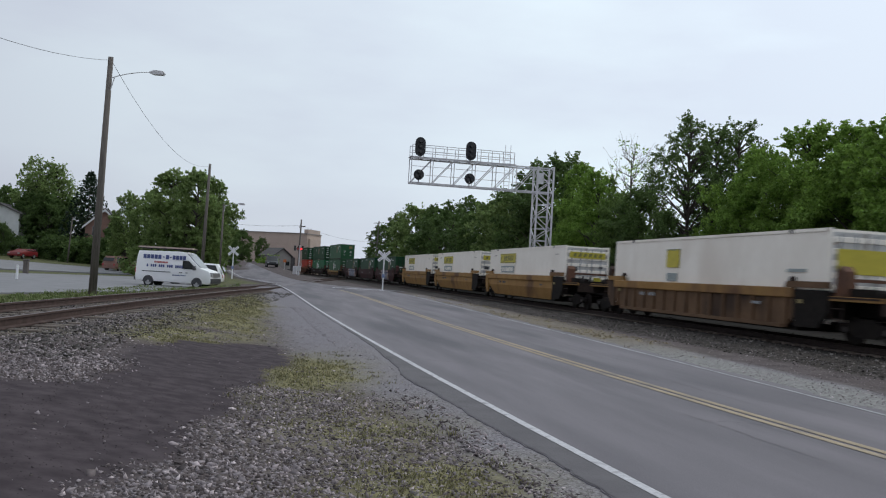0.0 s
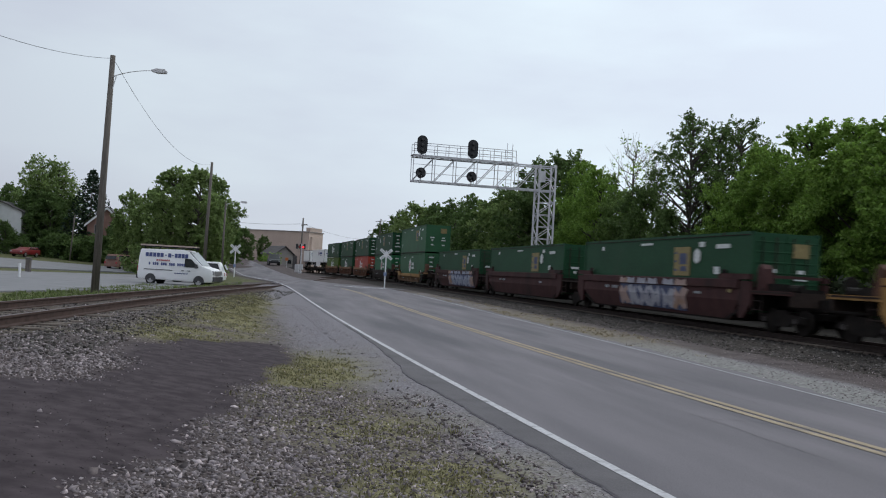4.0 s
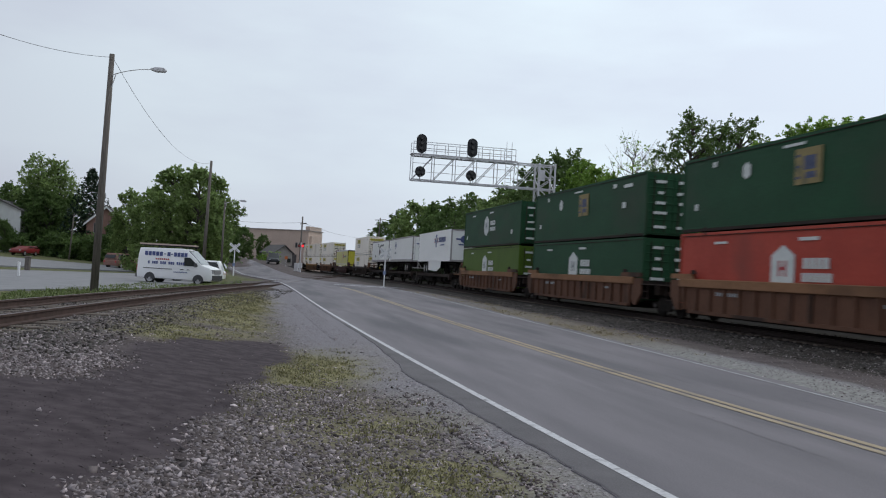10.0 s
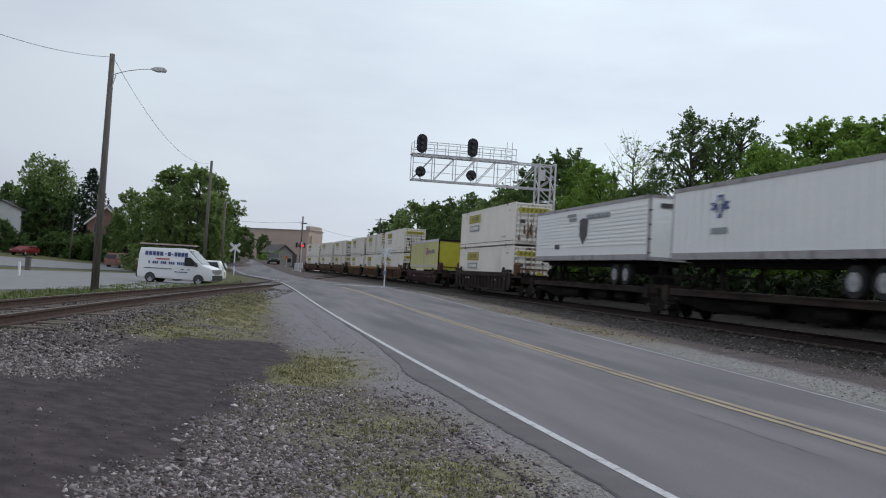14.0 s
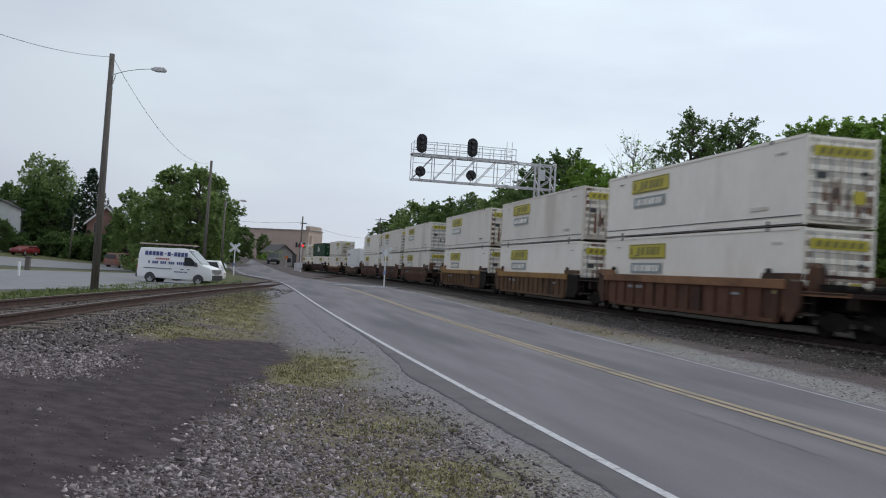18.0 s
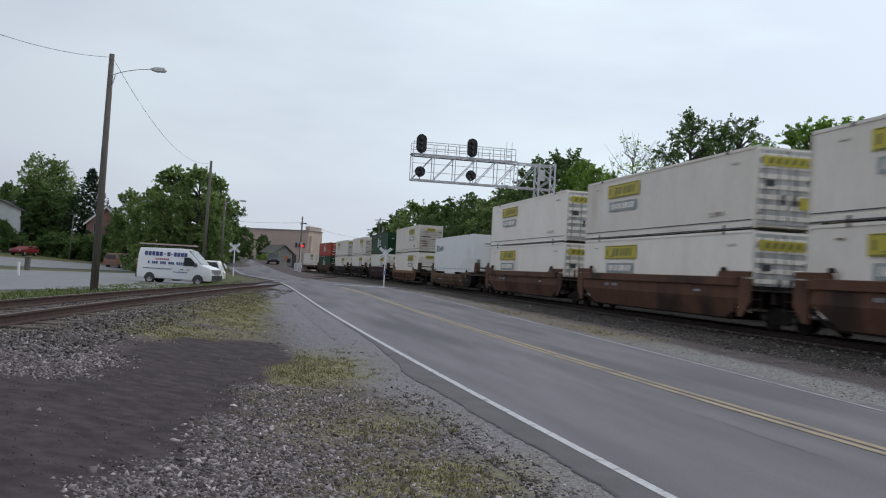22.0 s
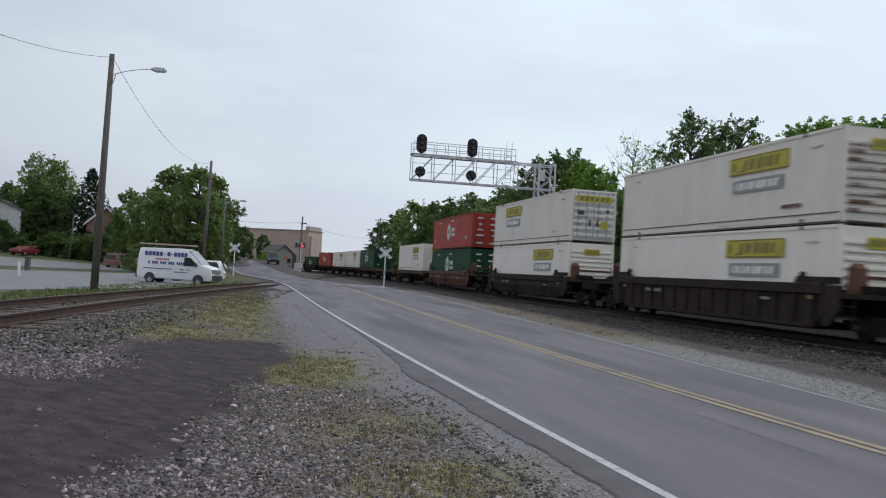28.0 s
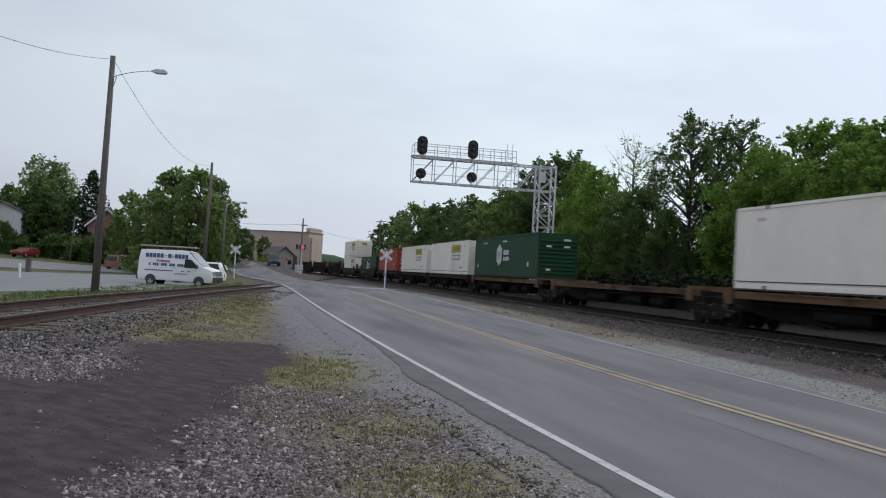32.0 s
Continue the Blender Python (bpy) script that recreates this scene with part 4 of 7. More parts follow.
scatter_blades("verge_grass", pts, rs.uniform(0.08, 0.26, len(pts)), "blade_green", "tall grass beyond the siding", 13, 7, 0.02)
pts = spread(8000, -3, 14, 18, 60, lambda x, y: (x > road_right(y) + 0.25) & (x < np.minimum(main_x(y) - 3.4, road_right(y) + 2.3)) & (rs.uniform(0, 1, len(x)) < ease(y, 19, 27) * (0.35 + 0.5 * np.sin(0.8 * y + x))))
scatter_blades("dry_grass", pts, rs.uniform(0.02, 0.075, len(pts)), "dry", "dry tan grass on the verge", 14)

# ---- the train ----
def wheel_set(parent, x):
    """A freight truck with its frames, wheels and journals."""
    bm = bmesh.new()
    for y in (-1.0, 1.0):
        prism(bm, [(-1.25, 0.40), (-1.25, 0.60), (-0.55, 0.66), (-0.30, 0.80), (0.30, 0.80), (0.55, 0.66), (1.25, 0.60), (1.25, 0.40), (0.75, 0.42), (0.40, 0.26), (-0.40, 0.26), (-0.75, 0.42)], y - 0.07, y + 0.07)
    box(bm, 0, 0, 0.62, 0.45, 2.0, 0.22)
    truck = part("truck", bm, "under", parent, "grimy cast steel truck", at=(x, 0, 0))
    for wx in (-0.88, 0.88):
        for wy in (-0.74, 0.74):
            bm = bmesh.new()
            rod(bm, (0, -0.065, 0), (0, 0.065, 0), 0.42, 20)
            rod(bm, (0, -0.09, 0), (0, 0.09, 0), 0.16, 12)
            w = part("wheel", bm, "under", truck, at=(wx, wy, 0.42))
        for wy in (-1.09, 1.09):
            bm = bmesh.new()
            rod(bm, (0, -0.03, 0), (0, 0.03, 0), 0.085, 10)
            part("journal_cap", bm, "tread", truck, at=(wx, wy, 0.46))
    return truck


# Ribbed cars' chords take a lighter paint that holds the light falling on them.
LIT_CHORD_PAINT = {"well_brown": "well_brown_lit", "well_tan_dark": "well_tan"}


def well_car(mat, ribbed, front, rear, label, dots=True, art=None, sill=1.7):
    """A well car unit: 16.6 m well, platforms over the trucks. front, rear: reach of each end from the middle; sill: height of its side."""
    car = thing("well_car", Matrix(), label, "freight car", "well cars of the train")
    chord = LIT_CHORD_PAINT.get(mat, mat) if ribbed else mat
    dark_front = mat.startswith("well_tan")
    xa, xb = -7.55, (6.6 if dark_front else 7.55)
    deep = 0.34
    for side in (-1, 1):
        y = side * 1.42
        # the deep side between the well's ends; a smooth side folds inward below
        bm = bmesh.new()
        if ribbed:
            prism(bm, [(xa + 0.7, deep), (xb - 0.4, deep), (xb, deep + 0.4), (xb, sill - 0.3), (xa, sill - 0.3), (xa, deep + 0.5)], y - 0.03, y + 0.03)
        else:
            knee = 0.58 * sill
            fold = [(side * 1.45, sill - 0.2), (side * 1.47, knee), (side * 1.28, deep), (side * 1.20, deep), (side * 1.39, knee), (side * 1.37, sill - 0.2)]
            tail_ring = [bm.verts.new((xa + 1.2 * (zz < 0.5), yy, zz)) for yy, zz in fold]
            nose_ring = [bm.verts.new((xb - 0.7 * (zz < 0.5), yy, zz)) for yy, zz in fold]
            bm.faces.new(tail_ring)
            bm.faces.new(nose_ring[::-1])
            for i in range(len(fold)):
                j = (i + 1) % len(fold)
                bm.faces.new((tail_ring[i], tail_ring[j], nose_ring[j], nose_ring[i]))
            bmesh.ops.recalc_face_normals(bm, faces=bm.faces)
        part("side_sheet", bm, mat, car)
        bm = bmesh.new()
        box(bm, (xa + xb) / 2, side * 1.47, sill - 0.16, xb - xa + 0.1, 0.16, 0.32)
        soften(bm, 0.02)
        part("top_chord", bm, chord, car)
        for end in (-1, 1):
            # the side steps up over the well's end
            inner = xb + 0.06 if end > 0 else -xa + 0.06
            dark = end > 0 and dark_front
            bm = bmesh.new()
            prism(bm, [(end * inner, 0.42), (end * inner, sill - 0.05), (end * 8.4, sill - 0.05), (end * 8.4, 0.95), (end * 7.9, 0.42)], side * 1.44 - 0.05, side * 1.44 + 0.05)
            part("end_panel", bm, "under" if dark else mat, car, "near-black panel at the well's end" if dark else "")
            bm = bmesh.new()
            step = 6.15 if end > 0 else 6.5
            prism(bm, [(end * step, sill + 0.004), (end * (step + 0.12), sill + 0.2), (end * 8.35, sill + 0.2), (end * 8.35, sill + 0.004)], side * 1.46 - 0.06, side * 1.46 + 0.06)
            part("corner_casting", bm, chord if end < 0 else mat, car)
        if ribbed:
            bm = bmesh.new()
            box(bm, (xa + xb) / 2 + 0.1, side * 1.45, deep + 0.06, xb - xa - 1.2, 0.13, 0.12)
            part("bottom_chord", bm, mat, car)
            bm = bmesh.new()
            prism(bm, [(-0.055, deep + 0.12), (0.055, deep + 0.12), (0.055, sill - 0.32), (-0.055, sill - 0.32)], -0.055, 0.055)
            n = 15
            rib = part("rib", bm, mat, car, at=(xa + 0.35, y + side * 0.06, 0))
            for i in range(1, n):
                again(rib, car, (xa + 0.35 + i * (xb - xa - 0.7) / (n - 1), y + side * 0.06, 0))
        if art and side == -1:
            r = random.Random(len(art[0]))
            x0, x1 = art[1], art[2]

            def sprayed(mat_name, outline, depth, text):
                bm = bmesh.new()
                prism(bm, outline, -1.482 - depth, -1.476 - depth)
                for q in bm.verts:
                    q.co.y += 0.25 * max(0.0, (0.58 * sill - q.co.z))
                part("sprayed_shape", bm, mat_name, car, text)

            mid = 0.58 * sill
            sprayed("graffiti_dark", [(x0 + 0.1, mid + 0.005), (x0 + 0.2, sill - 0.36), (x1 - 0.3, sill - 0.34), (x1 - 0.1, mid + 0.005)], 0.004, "dark blue sprayed backing")
            sprayed("graffiti_dark", [(x0, 0.5), (x0 + 0.1, mid - 0.005), (x1 - 0.1, mid - 0.005), (x1, 0.44)], 0.004, "dark blue sprayed backing")
            for k in range(art[3]):
                u = (x1 - x0) / art[3]
                cx, w = x0 + u * (k + 0.5), u * r.uniform(0.85, 1.15)
                edge = k in (0, art[3] - 1)
                high = sill - r.uniform(0.34, 0.46)
                tip, foot, bow = r.uniform(-0.3, 0.3) * w, r.uniform(-0.25, 0.25) * w, r.uniform(0.15, 0.35)
                arc = [(cx - w / 2 + foot, 0.52), (cx - w * bow, 0.46), (cx + w * 0.02, 0.62 + 0.3 * bow), (cx + w * 0.2, 0.5), (cx + w / 2 + foot, 0.56), (cx + w * (0.2 + bow), mid), (cx + w / 2 + tip, high - 0.1), (cx + w * 0.3, high), (cx + w * 0.05, high - bow), (cx - w * bow, high), (cx - w / 2 + tip, high - 0.12), (cx - w * (0.6 - bow), mid)]
                bm = bmesh.new()
                prism(bm, [(cx - w * 0.42 + tip, sill - 0.31), (cx + w * 0.44 + tip, sill - 0.31), (cx + w * 0.36 + tip, sill - 0.05), (cx + w * 0.05 + tip, sill - 0.12), (cx - w * 0.3 + tip, sill - 0.04)], -1.564, -1.553)
                part("sprayed_shape", bm, "graffiti_pink" if edge else art[0], car, "sprayed graffiti letter shape")
                sprayed("graffiti_pink" if edge else art[0], arc, 0.016 + 0.003 * (k % 2), "sprayed graffiti letter shape")
        if side == -1:
            bars("car_marking", [(-4.6 + 0.17 * i, sill - 0.52, 0.11, 0.13) for i in range(9) if i not in (3, 4)] + [(4.6, sill - 0.55, 0.5, 0.09)], "grey_text" if mat != "well_tan" else "dark_ink", car, "row of small stencilled bars", y=-1.53 if ribbed else -1.478)
    bm = bmesh.new()
    box(bm, 0, 0, 0.33, 13.2, 2.5, 0.10)
    part("floor", bm, "under", car)
    for end, reach in ((1, front), (-1, rear)):
        # Added dark plate closes the gap, standing in for shade under the end.
        bm = bmesh.new()
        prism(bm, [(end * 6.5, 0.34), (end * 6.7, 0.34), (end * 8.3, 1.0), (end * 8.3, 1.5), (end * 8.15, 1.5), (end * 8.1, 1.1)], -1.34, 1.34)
        part("well_end", bm, "under", car, "dark sloping plate added at the well's end")
        bm = bmesh.new()
        box(bm, end * (8.15 + reach) / 2, 0, 1.02, abs(reach - 8.15), 0.75, 0.36)
        box(bm, end * 8.22, 0, 1.12, 0.22, 2.8, 0.80)
        part("end_sill", bm, "under", car)
        bm = bmesh.new()
        n = 2.4 if reach > 10.5 else 1.5
        box(bm, end * (8.25 + n / 2), -0.6, 1.36, n, 1.75, 0.06)
        box(bm, end * (8.25 + n / 2), 0.9, 1.36, n, 1.1, 0.06)
        box(bm, end * (8.2 + n), -0.6, 1.14, 0.08, 1.6, 0.42)
        part("end_platform", bm, "well_dark", car)
        for yy in (-1.40, 1.40):
            bm = bmesh.new()
            tall = 2.05 if reach > 10.5 and end < 0 else 1.5
            for h in (0.75, 1.05, 1.35):
                beam(bm, (end * 8.4, yy, h), (end * 8.95, yy, h), 0.03)
            beam(bm, (end * 8.4, yy, 0.6), (end * 8.4, yy, tall), 0.035)
            beam(bm, (end * 8.95, yy, 0.6), (end * 8.95, yy, tall), 0.035)
            part("ladder", bm, "well_dark", car)
        if reach > 10.5:
            bm = bmesh.new()
            box(bm, end * (reach - 0.25), 0, 0.88, 0.9, 0.30, 0.30)
            part("coupler", bm, "under", car)
            bm = bmesh.new()
            rod(bm, (end * (8.5 + n), 0.5, 1.75), (end * (8.58 + n), 0.5, 1.75), 0.26, 14)
            beam(bm, (end * (8.45 + n), 0.5, 1.36), (end * (8.45 + n), 0.5, 1.8), 0.12)
            part("brake_wheel", bm, "under", car)
            bm = bmesh.new()
            box(bm, end * (8.3 + n / 2), -1.43, 1.34, n + 0.1, 0.05, 0.14)
            part("platform_edge", bm, chord, car, "edge of the end platform in the chord's paint")
            bm = bmesh.new()
            prism(bm, [(end * 8.45, 1.4), (end * 8.5, 2.15), (end * 8.68, 2.3), (end * 8.85, 2.15), (end * 8.95, 1.4)], -1.32, -0.95)
            box(bm, end * 8.7, 0.0, 1.9, 0.12, 1.9, 0.1)
            part("end_post", bm, "well_brown" if mat != "well_maroon" else mat, car, "rusty post on the end platform")
            bm = bmesh.new()
            box(bm, end * 9.2, -0.95, 1.52, 0.9, 0.45, 0.26)
            rod(bm, (end * 9.9, -0.9, 1.5), (end * 10.5, -0.9, 1.5), 0.14, 10)
            part("brake_gear", bm, "under", car)
            wheel_set(car, end * 9.55)
        elif end == -1:
            wheel_set(car, end * reach)
        bm = bmesh.new()
        prism(bm, [(-0.14, sill + 0.2), (0.14, sill + 0.2), (0.10, sill + 0.30), (0.03, sill + 0.35), (-0.08, sill + 0.33)], -1.54, -1.42)
        part("locating_guide", bm, "well_dark", car, at=(end * 6.55, 0, 0))
        if dots and reach > 10.5:
            bm = bmesh.new()
            box(bm, end * 7.0, -1.50, sill - 0.42, 0.26, 0.012, 0.12)
            part("reflector", bm, "emblem_tan", car, "yellow reflector patch")
    return car


def hexagon(bm, x, z, w, h, y):
    prism(bm, [(x - w / 2, z - h * 0.28), (x, z - h / 2), (x + w / 2, z - h * 0.28), (x + w / 2, z + h * 0.28), (x, z + h / 2), (x - w / 2, z + h * 0.28)], y - 0.006, y + 0.006)


def plates(bm, items, y):
    for x, z, w, h in items:
        box(bm, x, y, z, w, 0.012, h)


def container(mat, front, logo, length=16.15, height=2.896, label="", dirt=False):
    """A domestic container, base at z = 0. front: what its leading end shows, doors or a ribbed nose."""
    c = thing("container", Matrix(), label, "container", "containers on the train")
    hl, hw = length / 2, 1.295
    bm = bmesh.new()
    box(bm, 0, 0, height / 2 + 0.02, length - 0.10, 2 * hw - 0.05, height - 0.10)
    part("shell", bm, mat, c)
    for y in (-hw + 0.04, hw - 0.04):
        bm = bmesh.new()
        box(bm, 0, y, height - 0.05, length, 0.09, 0.10)
        part("top_rail", bm, mat, c)
        bm = bmesh.new()
        box(bm, 0, y, 0.09, length, 0.09, 0.18)
        part("bottom_rail", bm, mat, c)
    for x in (-hl + 0.05, hl - 0.05):
        for y in (-hw + 0.05, hw - 0.05):
            bm = bmesh.new()
            box(bm, x, y, height / 2, 0.12, 0.11, height)
            part("corner_post", bm, mat, c)
    for x in (-6.1, 6.1):
        bars("lifting_casting", [(x, 0.09, 0.16, 0.16), (x, height - 0.06, 0.16, 0.11)], "well_dark", c, "dark lifting casting", y=-hw - 0.008)
    if not mat.startswith("white"):
        # Shade in the recessed rails is drawn as flat dark strips.
        bars("seam", [(0, 0.055, length - 0.3, 0.11), (0, height - 0.115, length - 0.2, 0.025)], "well_dark", c, "dark strip painted as the rail recess's shade", y=-hw - 0.006)
    ends = ((hl, front), (-hl, "nose" if front == "doors" else "doors")) if logo != "none" else ()
    for x, kind in ends:
        sg = 1 if x > 0 else -1
        if kind == "doors":
            for y in (-0.6, 0.6):
                bm = bmesh.new()
                box(bm, 0, 0, 0, 0.05, 1.17, height - 0.28)
                door = part("door", bm, "white_dirt" if dirt else "grey_door" if mat.startswith("white") else mat, c, at=(x - sg * 0.02, y, height / 2 + 0.02))
                if sg < 0:
                    continue
                bm = bmesh.new()
                rod(bm, (0, 0, -height / 2 + 0.2), (0, 0, height / 2 - 0.2), 0.024, 8)
                rod_a = part("lock_rod", bm, "grey_text" if mat.startswith("white") else "well_dark", door, at=(0.05, -0.33, 0))
                again(rod_a, door, (0.05, 0.20, 0))
                bars("hinge", [(0.52 * (1 if y > 0 else -1), zz, 0.16, 0.07) for zz in (-0.95, -0.3, 0.35, 0.95)], "white_dirt" if mat.startswith("white") else mat, door, x=0.04)
                bm = bmesh.new()
                box(bm, 0, 0, 0, 0.05, 1.12, 0.17 if mat.startswith("white") else 0.06)
                soften(bm, 0.012)
                rib = part("door_rib", bm, mat, door, at=(0.03, 0, -1.08))
                if dirt:
                    r = random.Random(int(10 * y) + len(label))
                    for u in (-0.36, 0.0, 0.24, 0.46):
                        wide, drop, foot = r.uniform(0.05, 0.13), r.uniform(0.3, 1.15), r.uniform(-1.28, -0.7)
                        bm = bmesh.new()
                        prism(bm, [(u - wide * 0.5, foot + drop), (u + wide * 0.2, foot + drop * 1.15), (u + wide * 0.5, foot + drop * 0.8), (u + wide * 0.9, foot + 0.05), (u + wide * 0.2, foot), (u - wide, foot + 0.08), (u - wide * 0.7, foot + drop * 0.5)], -0.066, -0.060)
                        for q in bm.verts:
                            q.co.x, q.co.y = -q.co.y, q.co.x
                        part("rust_streak", bm, "rust", door, "brown rust streak")
                for zz in (-0.72, -0.36, 0.0, 0.36, 0.72, 1.08):
                    again(rib, door, (0.03, 0, zz))
        elif kind == "nose":
            bm = bmesh.new()
            box(bm, 0, 0, 0, 0.08, 2.3, 0.11)
            soften(bm, 0.015)
            rib = part("nose_rib", bm, "white_dirt" if mat == "white_old" else mat, c, at=(x, 0, 0.38))
            for i in range(1, 9):
                again(rib, c, (x, 0, 0.38 + i * 0.25))
    e = hl + 0.06
    if logo == "small_label":
        bars("label_plate", [(-2.1, height - 0.86, 1.12, 0.74)], "yellow", c, "square yellow label", y=-hw - 0.012)
        bars("lettering", [(-2.15, height - 1.62, 0.9, 0.32), (hl - 1.6, height - 1.3, 1.0, 0.1), (-hl + 6.0, height - 0.5, 1.2, 0.06)], "label_grey", c, "grey bar of lettering", y=-hw - 0.012)
        bars("label_plate", [(0.0, height - 1.0, 2.1, 0.75)], "yellow", c, "wide yellow label on the doors", x=e)
    elif logo in ("yellow_label", "yellow_label_mid"):
        cx = -3.4 if logo == "yellow_label" else 3.4
        bm = bmesh.new()
        box(bm, cx, -hw - 0.012, height - 0.66, 3.7, 0.012, 0.64)
        lab = part("label_plate", bm, "yellow", c, "yellow label plate")
        bars("lettering", [(cx + u, height - 0.65, w, h) for u, w, h in ((-0.78, 0.22, 0.34), (-0.36, 0.30, 0.34), (0.16, 0.24, 0.36), (0.50, 0.18, 0.34), (0.82, 0.26, 0.36), (1.20, 0.20, 0.34))] + [(cx - 0.95, height - 0.85, 0.5, 0.05)], "label_ink", lab, "olive slanted bars of lettering", y=-hw - 0.022, slant=0.35)
        bars("lettering", [(cx - 1.55, height - 0.66, 0.16, 0.30), (cx, height - 0.945, 3.5, 0.035), (cx, height - 0.375, 3.5, 0.035)], "label_ink", lab, "olive edge of the label", y=-hw - 0.022)
        bars("lettering", [(cx, height - 1.40, 3.15, 0.46)], "label_grey", c, "grey-green block of lettering", y=-hw - 0.012)
        bars("lettering", [(cx - 1.3 + u, height - 1.40, w, 0.26) for u, w in ((0.0, 0.10), (0.30, 0.22), (0.65, 0.14), (0.98, 0.24), (1.36, 0.20), (1.70, 0.32), (2.12, 0.20), (2.45, 0.22))], "white", c, "pale slanted letter shape", y=-hw - 0.02, slant=0.35)
        bars("stencil", [(hl - 2.6, 0.62, 1.1, 0.12), (hl - 1.4, height - 0.5, 0.6, 0.06), (-hl + 1.6, height - 0.45, 0.5, 0.06)], "white_dirt", c, "faint grey stencil", y=-hw - 0.012)
        bars("seam", [(0, 0.30, length - 0.2, 0.035), (0, 0.025, length - 0.1, 0.05)], "dark_ink", c, "dark seam along the base", y=-hw - 0.008)
        bm = bmesh.new()
        box(bm, e, 0.0, height - 0.52, 0.012, 2.1 if front == "doors" else 0.9, 0.34)
        part("label_plate", bm, "yellow", c, "yellow label plate on the end")
        wide = 0.30 if front == "doors" else 0.13
        bars("lettering", [((i - 2.5) * wide, height - 0.52, wide * 0.6, 0.2) for i in range(6)], "label_ink", c, "olive bars of lettering", x=e + 0.008, slant=0.35)
        if front == "doors":
            bars("notice", [(-0.75, height * 0.55, 0.34, 0.22), (-0.22, height * 0.36, 0.12, 0.34), (0.22, height * 0.36, 0.12, 0.34), (0.80, height * 0.60, 0.2, 0.12)], "dark_ink", c, "dark notice or latch on the doors", x=e + 0.004)
        bm = bmesh.new()
        box(bm, e + 0.01, 0.62, 0.95, 0.012, 0.42, 0.42)
        if front == "doors":
            part("label_plate", bm, "yellow", c, "small yellow notice")
        else:
            bm.free()
    elif logo in ("hex", "box", "box_mid"):
        bm = bmesh.new()
        if logo != "hex":
            bx = 2.87 if logo == "box" else 0.3
            box(bm, bx, -hw - 0.012, height - 1.05, 1.4, 0.012, 1.15)
            p = part("emblem", bm, "emblem_tan", c, "faded yellow square emblem")
            bars("lettering", [(bx + 0.1, height - 0.95, 0.6, 0.44), (bx + 0.15, height - 1.35, 0.5, 0.2), (bx - 0.52, height - 0.7, 0.2, 0.08), (bx - 0.52, height - 1.05, 0.2, 0.08), (bx - 0.52, height - 1.4, 0.2, 0.08)], "graffiti_dark", p, "dark blue shape on the emblem", y=-hw - 0.022)
            bm = bmesh.new()
            hexagon(bm, bx + (1.25 if logo == "box" else -3.6), height - 0.85, 0.5, 0.62, -hw - 0.012)
            part("stencil", bm, "white_ink", c, "white diamond stencil")
            bars("stencil", [(-hl + 2.5, height - 0.4, 0.3, 0.2), (hl - 2.0, height - 0.5, 1.0, 0.16), (hl - 3.6, height - 0.4, 0.4, 0.2), (-hl + 1.2, 0.95, 0.25, 0.25), (hl - 2.4, 1.5, 0.4, 0.28), (-0.5, height - 0.3, 1.2, 0.09)], "white_ink", c, "white stencil", y=-hw - 0.012)
        else:
            cx = -0.85
            hexagon(bm, cx, 1.55, 1.3, 1.55, -hw - 0.012)
            p = part("emblem", bm, "white_ink", c, "white hexagonal emblem")
            bars("lettering", [(cx - 0.16, 1.55, 0.12, 0.52), (cx + 0.16, 1.55, 0.12, 0.52), (cx, 1.55, 0.26, 0.12)], "red_ink" if mat in ("red", "green_mid", "green_fresh") else "grey_text", p, "dark shape on the emblem", y=-hw - 0.022)
            bars("lettering", [(cx + 1.25 + i * 0.34, 1.72, 0.25, 0.34) for i in range(4)] + [(cx + 1.2 + i * 0.31, 1.28, 0.23, 0.28) for i in range(5)], "white_ink", c, "white blocks of lettering", y=-hw - 0.012)
            bars("stencil", [(-hl + 3.2, height - 0.42, 0.9, 0.09), (hl - 2.0, 0.9, 0.36, 0.28), (-hl + 1.1, 0.8, 0.25, 0.28), (0.5, height - 0.4, 1.0, 0.11)], "white_ink", c, "white stencils", y=-hw - 0.012)
        rows = ((height - 0.45, (0.55, 0.7)), (height - 0.95, (0.3, 0.8)), (height - 1.4, (0.5, 0.6)), (height - 1.85, (0.7, 0.4)), (0.42, (0.6, 0.75)))
        if front == "nose":
            rows = ((height - 0.42, (0.0, 0.5)), (height - 0.85, (0.35, 0.4)), (0.6, (0.3, 0.0)))
        if logo == "box":
            bars("label_plate", [(0.55, height - 0.62, 0.62, 0.5)], "emblem_tan", c, "faded square emblem on the end", x=e)
            rows = ((height - 1.35, (0.5, 0.3)), (0.8, (0.3, 0.35)), (1.3, (0.2, 0.5)))
        bars("stencil", [(y, zz, w * 0.9, 0.125) for zz, ws in rows for y, w in zip((-0.62, 0.55), ws) if w], "white_ink", c, "white stencil on the end", x=e)
    elif logo == "none":
        bars("lettering", [(-6.9 + u, height - 0.98 + 0.04 * (w > 0.3), w, h) for u, w, h in ((0.0, 0.34, 0.5), (0.42, 0.34, 0.5), (0.95, 0.2, 0.44), (1.28, 0.24, 0.3), (1.62, 0.22, 0.3), (1.95, 0.24, 0.3), (2.3, 0.3, 0.44), (2.7, 0.22, 0.3))], "grey_text", c, "grey slanted block of lettering", y=-hw - 0.012, slant=0.3)
        bars("side_rib", [(-hl + 0.62 + i * 0.62, height / 2 + 0.05, 0.035, height - 0.5) for i in range(25)], "white_cool", c, y=-hw - 0.004)
